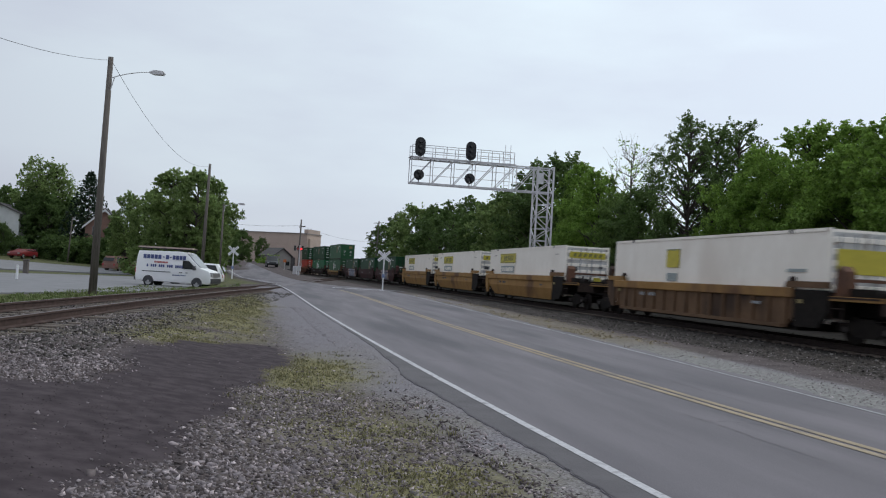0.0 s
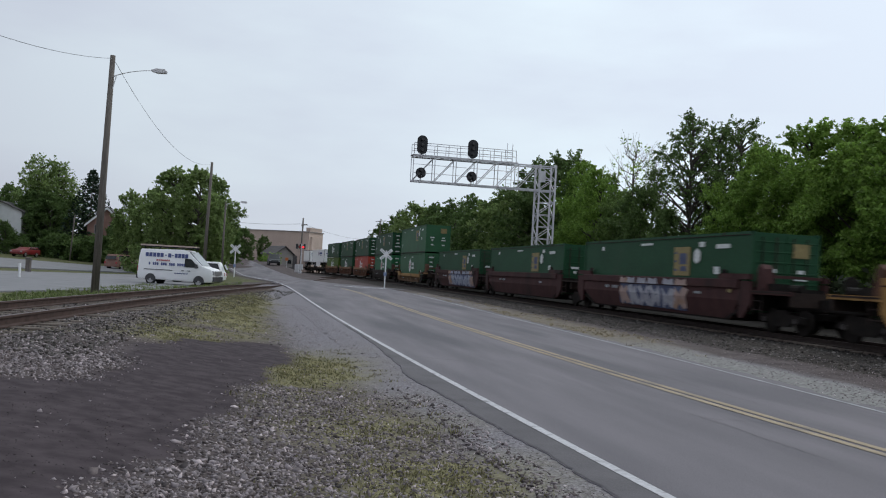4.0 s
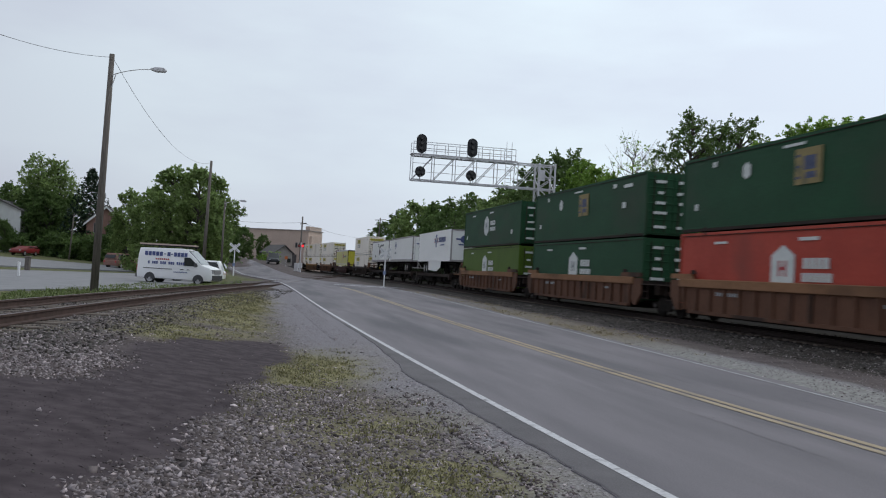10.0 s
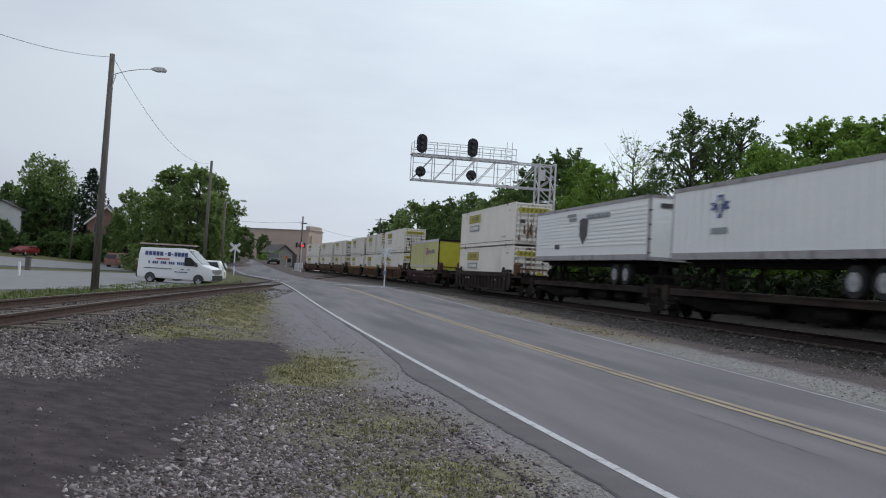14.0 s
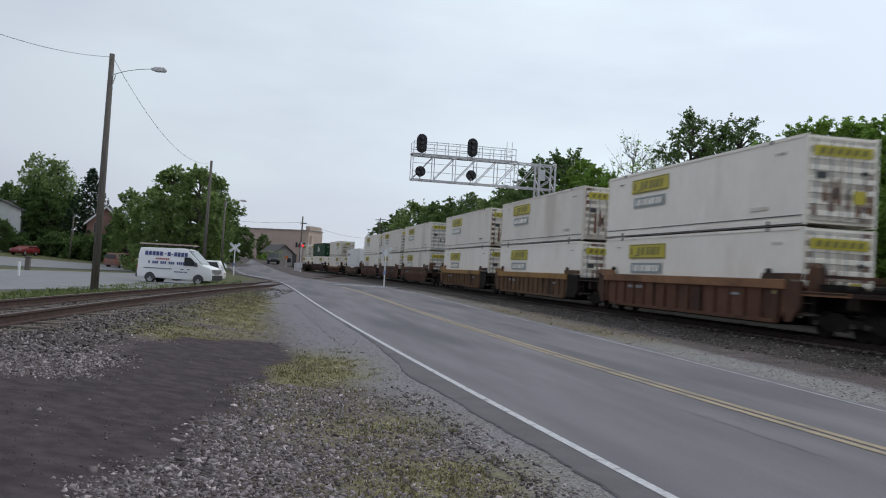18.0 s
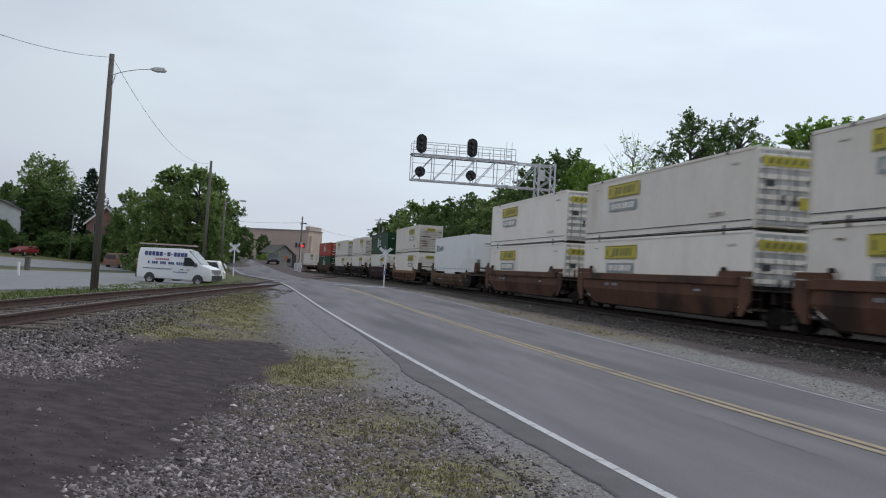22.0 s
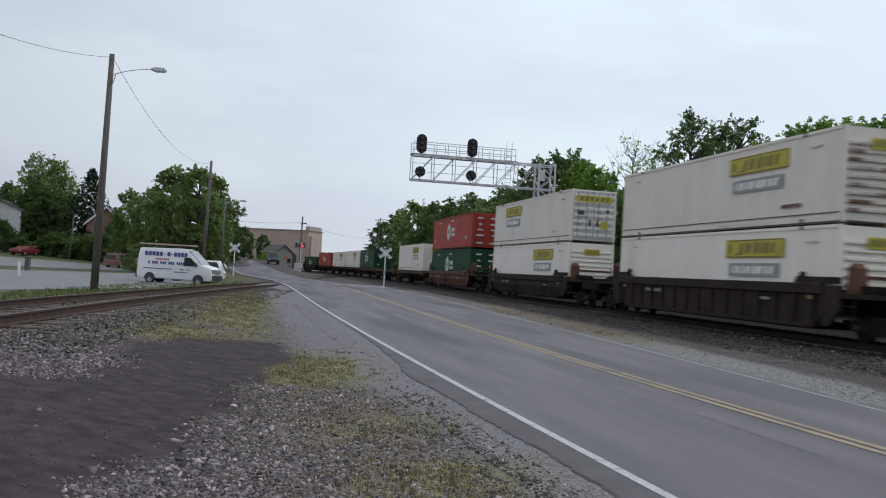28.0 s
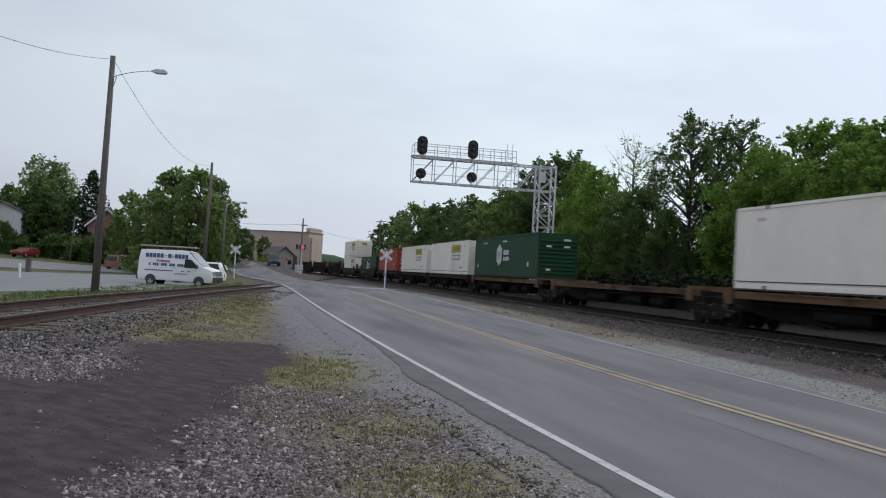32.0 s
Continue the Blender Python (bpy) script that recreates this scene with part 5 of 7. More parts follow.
        bars("marker", [(-hl + 0.5 + i * 1.3, 0.28, 0.5, 0.05) for i in range(12)], "dark_ink", c, "dark reflective marker", y=-hw - 0.012)
        bars("marker", [(-0.9, 0.95, 0.26, 0.26), (0.1, height - 0.75, 1.1, 0.09), (0.2, height - 0.3, 0.12, 0.1), (0.85, height - 0.45, 0.14, 0.3), (-0.2, 0.4, 0.08, 0.5), (0.2, 0.4, 0.08, 0.5), (0.75, 0.4, 0.5, 0.22)], "grey_text", c, "grey notice on the end", x=hl + 0.02)
        bars("skirt_panel", [(-0.9, -0.08, 4.2, 0.2)], "white_cool", c, "white skirt panel", y=-hw + 0.02)
    return c


def road_wheels(parent, xs, z, r=0.5):
    for x in xs:
        for y in (-1.08, 1.08):
            bm = bmesh.new()
            rod(bm, (0, -0.14, 0), (0, 0.14, 0), r, 20)
            soften(bm, 0.03)
            w = part("wheel", bm, "rubber", parent, "black tyre", at=(x, y, z))
            bm = bmesh.new()
            rod(bm, (0, math.copysign(0.10, y), 0), (0, math.copysign(0.15, y), 0), r * 0.58, 14)
            rod(bm, (0, math.copysign(0.10, y), 0), (0, math.copysign(0.19, y), 0), r * 0.22, 10)
            part("rim", bm, "rim", w, "bright steel rim")


def trailer(style, label):
    """A road trailer 16 m long, base of its tyres at z = 0; its doors or nose lead."""
    c = thing("trailer", Matrix(), label, "trailer", "trailers on the train")
    hl, hw, z0, z1 = 8.05, 1.295, 1.18, 4.08
    mat = "white_cool"
    bm = bmesh.new()
    box(bm, 0, 0, (z0 + z1) / 2, 2 * hl, 2 * hw, z1 - z0)
    soften(bm, 0.04, 2)
    part("box", bm, mat, c)
    for y in (-hw - 0.012, hw + 0.012):
        bm = bmesh.new()
        box(bm, 0, y, z0 + 0.13, 2 * hl, 0.03, 0.26)
        part("bottom_rail", bm, "rail_grey" if style != "skirt" else mat, c)
        bm = bmesh.new()
        box(bm, 0, y, z1 - (0.05 if style == "skirt" else 0.08), 2 * hl, 0.03, 0.10 if style == "skirt" else 0.17)
        part("top_rail", bm, mat if style == "skirt" else "rail_grey", c)
        bm = bmesh.new()
        if style == "ribbed":
            for i in range(10):
                box(bm, 0, y, z0 + 0.75 + i * 0.19, 2 * hl - 0.2, 0.022, 0.07)
        else:
            for x in np.arange(-hl + 0.6, hl, 0.61):
                box(bm, x, y, (z0 + z1) / 2 + 0.05, 0.03, 0.012, z1 - z0 - 0.45)
        part("side_ribs", bm, mat, c)
    for x in (hl, -hl):
        bm = bmesh.new()
        for y in (-hw + 0.06, hw - 0.06):
            box(bm, x, y, (z0 + z1) / 2, 0.08, 0.13, z1 - z0)
        box(bm, x, 0, z1 - 0.06, 0.08, 2 * hw, 0.12)
        box(bm, x, 0, z0 + 0.07, 0.08, 2 * hw, 0.16)
        part("end_frame", bm, "rail_grey", c)
    if style != "skirt":
        bm = bmesh.new()
        for y in (-0.55, 0.55):
            beam(bm, (hl - 0.1, y, z0), (hl - 0.1, y, 0.5), 0.09)
            beam(bm, (hl - 0.1, y, z0 - 0.05), (hl - 0.1, y * 0.3, 0.55), 0.05)
        beam(bm, (hl - 0.1, -1.15, 0.5), (hl - 0.1, 1.15, 0.5), 0.1)
        part("rear_guard", bm, "rail_grey" if style == "plain" else "under", c, "steel guard under the rear")
        bars("door_post", [(-0.08, (z0 + z1) / 2, 0.09, z1 - z0 - 0.2), (0.12, (z0 + z1) / 2, 0.09, z1 - z0 - 0.2)], "rail_grey", c, x=hl + 0.045)
        bars("notice", [(0.95, 2.25, 0.6, 0.42)], "dark_ink", c, "dark notice on the doors", x=hl + 0.05)
        bars("notice", [(0.98, 1.75, 0.4, 0.36)], "yellow", c, "yellow notice on the doors", x=hl + 0.05)
        bars("hinge", [(-1.22, zz, 0.16, 0.07) for zz in (1.5, 2.1, 2.75, 3.4)] + [(1.22, zz, 0.16, 0.07) for zz in (1.5, 2.1, 2.75, 3.4)], "dark_ink", c, "dark door hinge", x=hl + 0.05)
    bm = bmesh.new()
    box(bm, 0, 0, z0 - 0.14, 15.2, 1.1, 0.24)
    for x in np.arange(-7, 7.1, 0.7):
        box(bm, x, 0, z0 - 0.05, 0.1, 2.3, 0.1)
    part("underframe", bm, "under", c)
    wx = -3.95 if style == "skirt" else (5.0 if style == "ribbed" else 4.1)
    road_wheels(c, (wx - 0.65, wx + 0.65), 0.5)
    bm = bmesh.new()
    box(bm, wx, 0, 0.75, 2.6, 1.0, 0.35)
    part("axle_frame", bm, "under", c)
    lx = 4.2 if style == "skirt" else -4.6
    bm = bmesh.new()
    for y in (-0.8, 0.8):
        beam(bm, (lx, y, 0.05), (lx, y, z0), 0.13)
    box(bm, lx, 0, 0.55, 0.08, 1.7, 0.08)
    part("landing_gear", bm, "under", c)
    if style == "skirt":
        for y in (-1.24, 1.24):
            bm = bmesh.new()
            prism(bm, [(-2.3, 0.32), (1.9, 0.22), (3.6, 0.62), (3.8, z0), (-2.4, z0)], y - 0.015, y + 0.015)
            part("side_skirt", bm, mat, c, "white aerodynamic side skirt")
    e = -hw - 0.03
    if style in ("skirt", "plain"):
        cx = 1.4 if style == "skirt" else -4.2
        bm = bmesh.new()
        k = 1.0 if style == "skirt" else 0.72
        rod(bm, (cx, e - 0.008, 3.18), (cx, e + 0.008, 3.18), 0.44 * k, 20)
        prism(bm, [(cx - 0.2 * k, 3.18 - 0.63 * k), (cx + 0.2 * k, 3.18 - 0.63 * k), (cx + 0.3 * k, 3.18 + 0.57 * k), (cx - 0.3 * k, 3.18 + 0.57 * k)], e - 0.006, e + 0.006)
        box(bm, cx, e, 3.18, 1.5 * k, 0.012, 0.18 * k)
        p = part("emblem", bm, "blue_ink", c, "round blue emblem with bars")
        bars("lettering", [(cx, 3.18, 0.16, 0.62), (cx, 3.3, 0.42, 0.12)], "white_ink", p, "white mark", y=e - 0.012)
        bars("lettering", [(cx - 0.72 * k, 3.18 + 0.15 * k, 0.42 * k, 0.08), (cx + 0.72 * k, 3.18 + 0.15 * k, 0.42 * k, 0.08), (cx - 0.72 * k, 3.18 - 0.15 * k, 0.42 * k, 0.08), (cx + 0.72 * k, 3.18 - 0.15 * k, 0.42 * k, 0.08)], "red_ink" if style == "skirt" else "blue_ink", p, "coloured bars", y=e - 0.004)
        if style == "skirt":
            bars("lettering", [(cx + 1.35 + i * 0.40, 3.22, 0.28, 0.46) for i in range(8)] + [(cx + 3.0, 2.72, 1.6, 0.12)], "blue_ink", c, "blue block of lettering", y=e, slant=0.3)
        else:
            bars("lettering", [(cx, 2.25, 1.2, 0.22)], "label_grey", c, "grey bar of lettering", y=e)
        bm = bmesh.new()
        rod(bm, (hl + 0.045, -0.1, 3.2), (hl + 0.055, -0.1, 3.2), 0.34, 16)
        plates_end = ((-0.1, 3.2, 1.5, 0.14), (-0.1, 2.72, 1.0, 0.12))
        for y, z, w, h in plates_end:
            box(bm, hl + 0.05, y, z, 0.012, w, h)
        part("emblem", bm, "blue_ink", c, "blue emblem on the end")
        if style == "skirt":
            bm = bmesh.new()
            box(bm, hl + 0.09, 0.75, 1.62, 0.10, 0.62, 0.5)
            part("refrigeration_vent", bm, "dark_ink", c, "dark equipment panel")
        else:
            bm = bmesh.new()
            for y in (-1.0, -0.1, 0.25, 1.1):
                rod(bm, (hl + 0.07, y, z0 + 0.1), (hl + 0.07, y, z1 - 0.1), 0.02)
            part("door_rods", bm, "galv", c)
    if style == "ribbed":
        bm = bmesh.new()
        prism(bm, [(-0.5, 3.3), (0.1, 3.42), (0.7, 3.3), (0.66, 2.5), (0.1, 2.0), (-0.46, 2.5)], e - 0.012, e)
        p = part("emblem", bm, "dark_ink", c, "dark shield emblem")
        bars("lettering", [(-1.8, 3.62, 1.4, 0.16), (-1.6, 3.38, 1.1, 0.2)] + [(0.6 + i * 0.27, 3.42, 0.19, 0.26) for i in range(12)], "grey_text", c, "grey block of lettering", y=e)
        bm = bmesh.new()
        box(bm, hl + 0.06, -0.1, 3.62, 0.03, 1.3, 0.2)
        box(bm, -4.0, e, 1.95, 0.8, 0.012, 0.26)
        part("lettering", bm, "dark_ink", c, "dark bars")
    return c


def lime_trailer():
    """A faded yellow box lowered into a well: base at z = 0."""
    c = thing("container", Matrix(), "faded yellow freight box with a grey top rail", "container", "containers on the train")
    hl, hw, h = 8.0, 1.295, 2.98
    bm = bmesh.new()
    box(bm, 0, 0, h / 2, 2 * hl - 0.06, 2 * hw - 0.04, h - 0.05)
    part("shell", bm, "lime", c)
    bm = bmesh.new()
    box(bm, hl - 0.02, 0, h / 2 - 0.05, 0.04, 2.4, h - 0.35)
    part("nose", bm, "lime_end", c, "bright yellow end panel")
    for y in (-hw, hw):
        for z, t, w in ((h - 0.10, 0.05, 0.24), (0.42, 0.05, 0.09), (0.28, 0.04, 0.06)):
            bm = bmesh.new()
            box(bm, 0, y, z, 2 * hl - (0.3 if z < 1 else 0), t, w)
            part("rub_rail", bm, "galv", c, "grey rail")
    for x in (-hl, hl):
        bm = bmesh.new()
        for y in (-hw + 0.03, hw - 0.03):
            box(bm, x, y, h / 2, 0.10, 0.12, h)
        box(bm, x, 0, h - 0.1, 0.1, 2.6, 0.2)
        part("end_frame", bm, "well_dark", c, "dark end frame")
    bars("side_post", [(x, h / 2 + 0.2, 0.07, h - 1.0) for x in np.arange(-hl + 0.8, hl - 0.5, 0.78)], "lime", c, y=-hw - 0.008)
    bm = bmesh.new()
    prism(bm, [(1.57, 1.5), (2.45, 1.5), (2.67, 2.15), (1.75, 2.2)], -hw - 0.03, -hw - 0.02)
    p = part("emblem", bm, "red_ink", c, "red emblem")
    bars("lettering", [(2.1, 1.74, 0.8, 0.06), (2.15, 1.97, 0.8, 0.06)], "white_ink", p, "", y=-hw - 0.036)
    bars("lettering", [(2.85 + i * 0.28, 1.78, 0.2, 0.34) for i in range(5)] + [(4.5 + i * 0.28, 1.82, 0.21, 0.38) for i in range(6)], "grey_text", c, "grey blocks of lettering", y=-hw - 0.026)
    bm = bmesh.new()
    box(bm, -1.6, -hw - 0.01, -0.02, 4.4, 0.03, 0.2)
    part("skirt", bm, "white", c, "pale skirt panel")
    return c


def spine_car(mat, deck, label, hitch=0.0, trailers=False):
    """A skeleton flat car that carries one box or trailer; trucks under both ends."""
    car = thing("spine_car", Matrix(), label, "freight car", "flat cars of the train")
    bm = bmesh.new()
    prism(bm, [(-9.6, 0.62), (-8.2, 0.62), (-6.8, 0.42), (6.8, 0.42), (8.2, 0.62), (9.6, 0.62), (9.6, 1.08), (-9.6, 1.08)], -0.42, 0.42)
    part("centre_sill", bm, "under", car)
    for y in (-1.22, 1.22):
        bm = bmesh.new()
        box(bm, 0, y, deck - 0.14, 17.6, 0.16, 0.26)
        soften(bm, 0.015)
        part("side_sill", bm, mat, car)
    bm = bmesh.new()
    box(bm, 0, 0, deck - 0.18, 0.24, 2.4, 0.18)
    bearer = part("cross_bearer", bm, "under", car, at=(-8.4, 0, 0))
    for i in range(1, 9):
        again(bearer, car, (-8.4 + 2.1 * i, 0, 0))
    for x, w in ((3.1, 5.0), (-3.6, 6.2)):
        bm = bmesh.new()
        box(bm, x, 0, deck - 0.035, w, 2.7, 0.05)
        part("deck_plate", bm, "well_dark" if trailers else mat, car)
    for x, w in ((-2.4, 2.6), (2.2, 1.6), (4.6, 1.2)):
        bm = bmesh.new()
        rod(bm, (x - w / 2, -0.8, 0.72), (x + w / 2, -0.8, 0.72), 0.22, 12)
        part("air_tank", bm, "under", car, "sooty air reservoir")
    bm = bmesh.new()
    rod(bm, (-8.0, -1.0, 0.95), (8.0, -1.0, 0.95), 0.035, 6)
    part("brake_pipe", bm, "under", car)
    for x in (-8.3, 8.3):
        bm = bmesh.new()
        box(bm, x, 0, deck + 0.06, 0.35, 2.7, 0.12)
        box(bm, x, -1.35, deck - 0.22, 0.5, 0.08, 0.5)
        part("pedestal", bm, mat, car)
    if hitch:
        bm = bmesh.new()
        for y in (-0.5, 0.5):
            beam(bm, (hitch - 0.9, y, deck - 0.1), (hitch, y * 0.5, deck + 1.05), 0.12)
            beam(bm, (hitch + 0.5, y, deck - 0.1), (hitch, y * 0.5, deck + 1.05), 0.12)
        box(bm, hitch, 0, deck + 1.08, 0.7, 0.9, 0.08)
        part("hitch", bm, "under", car)
    bm = bmesh.new()
    for y in (-1.35, 1.35):
        for h in (0.5, 0.8):
            beam(bm, (8.9, y, h), (9.4, y, h), 0.03)
        beam(bm, (8.9, y, 0.45), (8.9, y, deck), 0.03)
        beam(bm, (9.4, y, 0.45), (9.4, y, deck), 0.03)
    part("step", bm, "well_dark", car)
    wheel_set(car, -9.6)
    wheel_set(car, 9.0)
    return car


KIT = {
    "wd": container("white", "doors", "yellow_label", label="white corrugated shipping container with a yellow label, streaked with rust", dirt=True),
    "wc": container("white", "doors", "yellow_label", label="clean white corrugated shipping container with a yellow label"),
    "wn": container("white", "nose", "yellow_label_mid", label="white container with a yellow label and ribbed nose"),
    "wo": container("white_old", "doors", "yellow_label", label="dull off-white shipping container with a yellow label"),
    "wp": container("white_old", "doors", "yellow_label", label="dull off-white shipping container, its doors streaked with rust", dirt=True),
    "wq": container("white_old", "nose", "yellow_label_mid", label="dull off-white container with yellow label and stained ribbed nose"),
    "vb": container("green_fresh", "smooth", "box", label="bright green container with a faded square emblem"),
    "vh": container("green_fresh", "doors", "hex", label="bright green container with a white hexagonal emblem"),
    "ws": container("white", "doors", "small_label", label="white 53-foot container with a square yellow label"),
    "gb": container("green", "doors", "box", label="dark green container with a faded square emblem"),
    "gm": container("green", "doors", "box_mid", label="dark green container with a faded emblem amidships"),
    "gh": container("green", "doors", "hex", label="dark green container with a white hexagonal emblem"),
    "gn": container("green", "nose", "hex", label="dark green container with white emblem, ribbed nose leading"),
    "mh": container("green_mid", "doors", "hex", label="mid green container with a white hexagonal emblem"),
    "oh": container("olive", "doors", "hex", label="olive green container with a white emblem"),
    "rh": container("red", "doors", "hex", label="red container with a white hexagonal emblem"),
    "lt": lime_trailer(),
    "ta": trailer("skirt", "white road trailer with blue lettering and side skirts"),
    "tb": trailer("plain", "white road trailer with a small blue emblem"),
    "tc": trailer("ribbed", "white ribbed road trailer with a dark shield emblem"),
    "tl": container("white_cool", "nose", "none", label="plain white freight box riding in a well", height=3.12),
}
# rear end's station at 19 s, car kind, colour, height of its side, load from below upwards
CONSIST = (
    (405.7, "rib", "well_tan_dark", 1.62, ("ws",)), (382.5, "rib", "well_tan_dark", 1.62, ("ws",)), (359.2, "smooth", "well_tan", 1.72, ("wc",)), (339.9, "smooth", "well_tan", 1.72, ("wc",)), (320.6, "smooth", "well_tan", 1.72, ("wc",)),
    (297.3, "silver", "well_maroon", 1.76, ("gb",)), (277.8, "smooth", "well_maroon", 1.76, ("gb",)), (258.4, "blue", "well_maroon", 1.76, ("gb",)),
    (234.9, "rib", "well_tan_dark", 1.22, ("vh", "vb")), (211.4, "smooth", "well_dark", 1.46, ("mh", "gm")),
    (187.6, "rib", "well_brown", 1.66, ("rh", "gm")), (167.9, "rib", "well_brown", 1.66, ("gh", "gm")), (148.6, "rib", "well_brown", 1.66, ("oh", "gh")),
    (127.2, "spine", "well_dark", 0, ("ta",)), (106.9, "spine", "well_dark", 0, ("tb",)), (88.4, "spine", "well_dark", 0, ("tc",)),
    (67.3, "rib", "well_dark", 1.62, ("wd", "wd")), (41.9, "smooth", "well_maroon", 1.42, ("lt",)),
    (20.4, "rib", "well_brown", 1.76, ("wd", "wd")), (0.8, "rib", "well_tan_dark", 1.68, ("wd", "wp")), (-18.6, "rib", "well_tan_dark", 1.68, ("wd", "wp")),
    (-42.2, "smooth", "well_brown", 1.80, ("wo", "wo")), (-61.5, "smooth", "well_brown", 1.80, ("wc", "wo")), (-80.9, "smooth", "well_brown", 1.75, ("wd", "wc")),
    (-102.1, "smooth", "well_tan_dark", 1.34, ("tl",)), (-127.6, "rib", "well_brown", 1.40, ("wn", "wq")), (-151.0, "smooth", "well_maroon", 1.74, ("wn", "gn")),
    (-174.5, "rib", "well_dark", 1.68, ("wn", "wq")), (-197.8, "smooth", "well_dark", 1.56, ("wn", "wo")), (-221.1, "smooth", "well_brown", 1.56, ("gh", "rh")),
    (-242.3, "spine", "well_tan_dark", 0, ("wn",)), (-261.9, "spine", "well_tan_dark", 0, ()), (-281.6, "spine", "well_tan_dark", 0, ("gn",)), (-300.2, "spine", "well_dark", 0, ("wn",)),
    (-318.8, "spine", "well_dark", 0, ("wn",)), (-338.9, "spine", "well_dark", 0, ("rh",)), (-358.5, "smooth", "well_dark", 1.6, ("gn",)), (-381.9, "smooth", "well_dark", 1.6, ("wn", "wn")),
    (-401.3, "rib", "well_dark", 2.6, ()), (-424.0, "rib", "well_dark", 2.6, ()), (-443.4, "rib", "well_dark", 2.6, ()), (-467.0, "rib", "well_dark", 1.6, ("rh", "gh")),
    (-490.0, "smooth", "well_dark", 1.6, ("wn",)),
)
MOVING = []
kit_used = set()
cars_made = {}
for i, (s, kind, paint, side_top, load) in enumerate(CONSIST):
    ahead = CONSIST[i - 1][0] - s if i else 23.3
    behind = s - CONSIST[i + 1][0] if i + 1 < len(CONSIST) else 23.3
    f, r = (9.7 if ahead < 20.3 else min(ahead / 2, 11.8)), (9.7 if behind < 20.3 else min(behind / 2, 11.8))
    key = (kind, paint, side_top, f > 10, r > 10)
    if kind == "spine":
        hitch = {"ta": 7.0, "tb": -7.0, "tc": -7.0}.get(load[0] if load else "", 0.0)
        key = (kind, paint, hitch)
    if key in cars_made:
        car = copy_thing(cars_made[key], Matrix())
    else:
        colour = {"well_tan": "tan-yellow", "well_tan_dark": "dirty tan", "well_brown": "rusty brown", "well_maroon": "dark maroon", "well_dark": "sooty black-brown"}[paint]
        if kind == "spine":
            trailer_load = bool(load) and load[0][0] == "t"
            car = spine_car(paint, 1.25 if trailer_load else 1.36, colour + " skeleton flat car", hitch, trailer_load)
        else:
            art = {"silver": ("graffiti_grey", -3.0, 3.6, 6), "blue": ("graffiti_pale", -2.4, 7.0, 7)}.get(kind)
            car = well_car(paint, kind == "rib", f, r, colour + (" ribbed well car" if kind == "rib" else " smooth-sided well car") + (" with sprayed graffiti" if art else ""), art=art, sill=side_top)
        cars_made[key] = car
    MOVING.append((car, s + 8.075, 0.0))
    z = 0.0
    for j, what in enumerate(load):
        box_ob = copy_thing(KIT[what], Matrix()) if what in kit_used else KIT[what]
        kit_used.add(what)
        if kind == "spine":
            z = 1.25 if what[0] == "t" else 1.42
        elif what in ("lt", "tl"):
            z = 1.58 if what == "lt" else 1.50
        else:
            z = 0.57 + j * 2.955
        MOVING.append((box_ob, s + 8.075, z))
SPEED, SLOWING = 19.7819, -0.0127


def motions():
    """The train rolls along its curve at an almost even pace."""
    times = [i * 1.0 for i in range(33)]
    for ob, s19, z in MOVING:
        rows = []
        for t in times:
            u = t - 19
            s = s19 + SPEED * u + SLOWING * u * u
            xf, yf, _ = main_line(s + 7.5)
            xr, yr, _ = main_line(s - 7.5)
            rows.append((t, pose((xf + xr) / 2, (yf + yr) / 2, RAIL_Z + z, 0, 0, math.degrees(math.atan2(yf - yr, xf - xr)))))
        walk(ob, rows)


# ---- signal bridge ----
def ahead(x, y, dist):
    """A place dist metres ahead that the camera sees at x, y of its resting view."""
    m = aim(0, 0)
    v = m.to_3x3() @ Vector(((x - 784) / FOCAL, (441 - y) / FOCAL, -1))
    return Vector(EYE) + v * (dist / v.y)


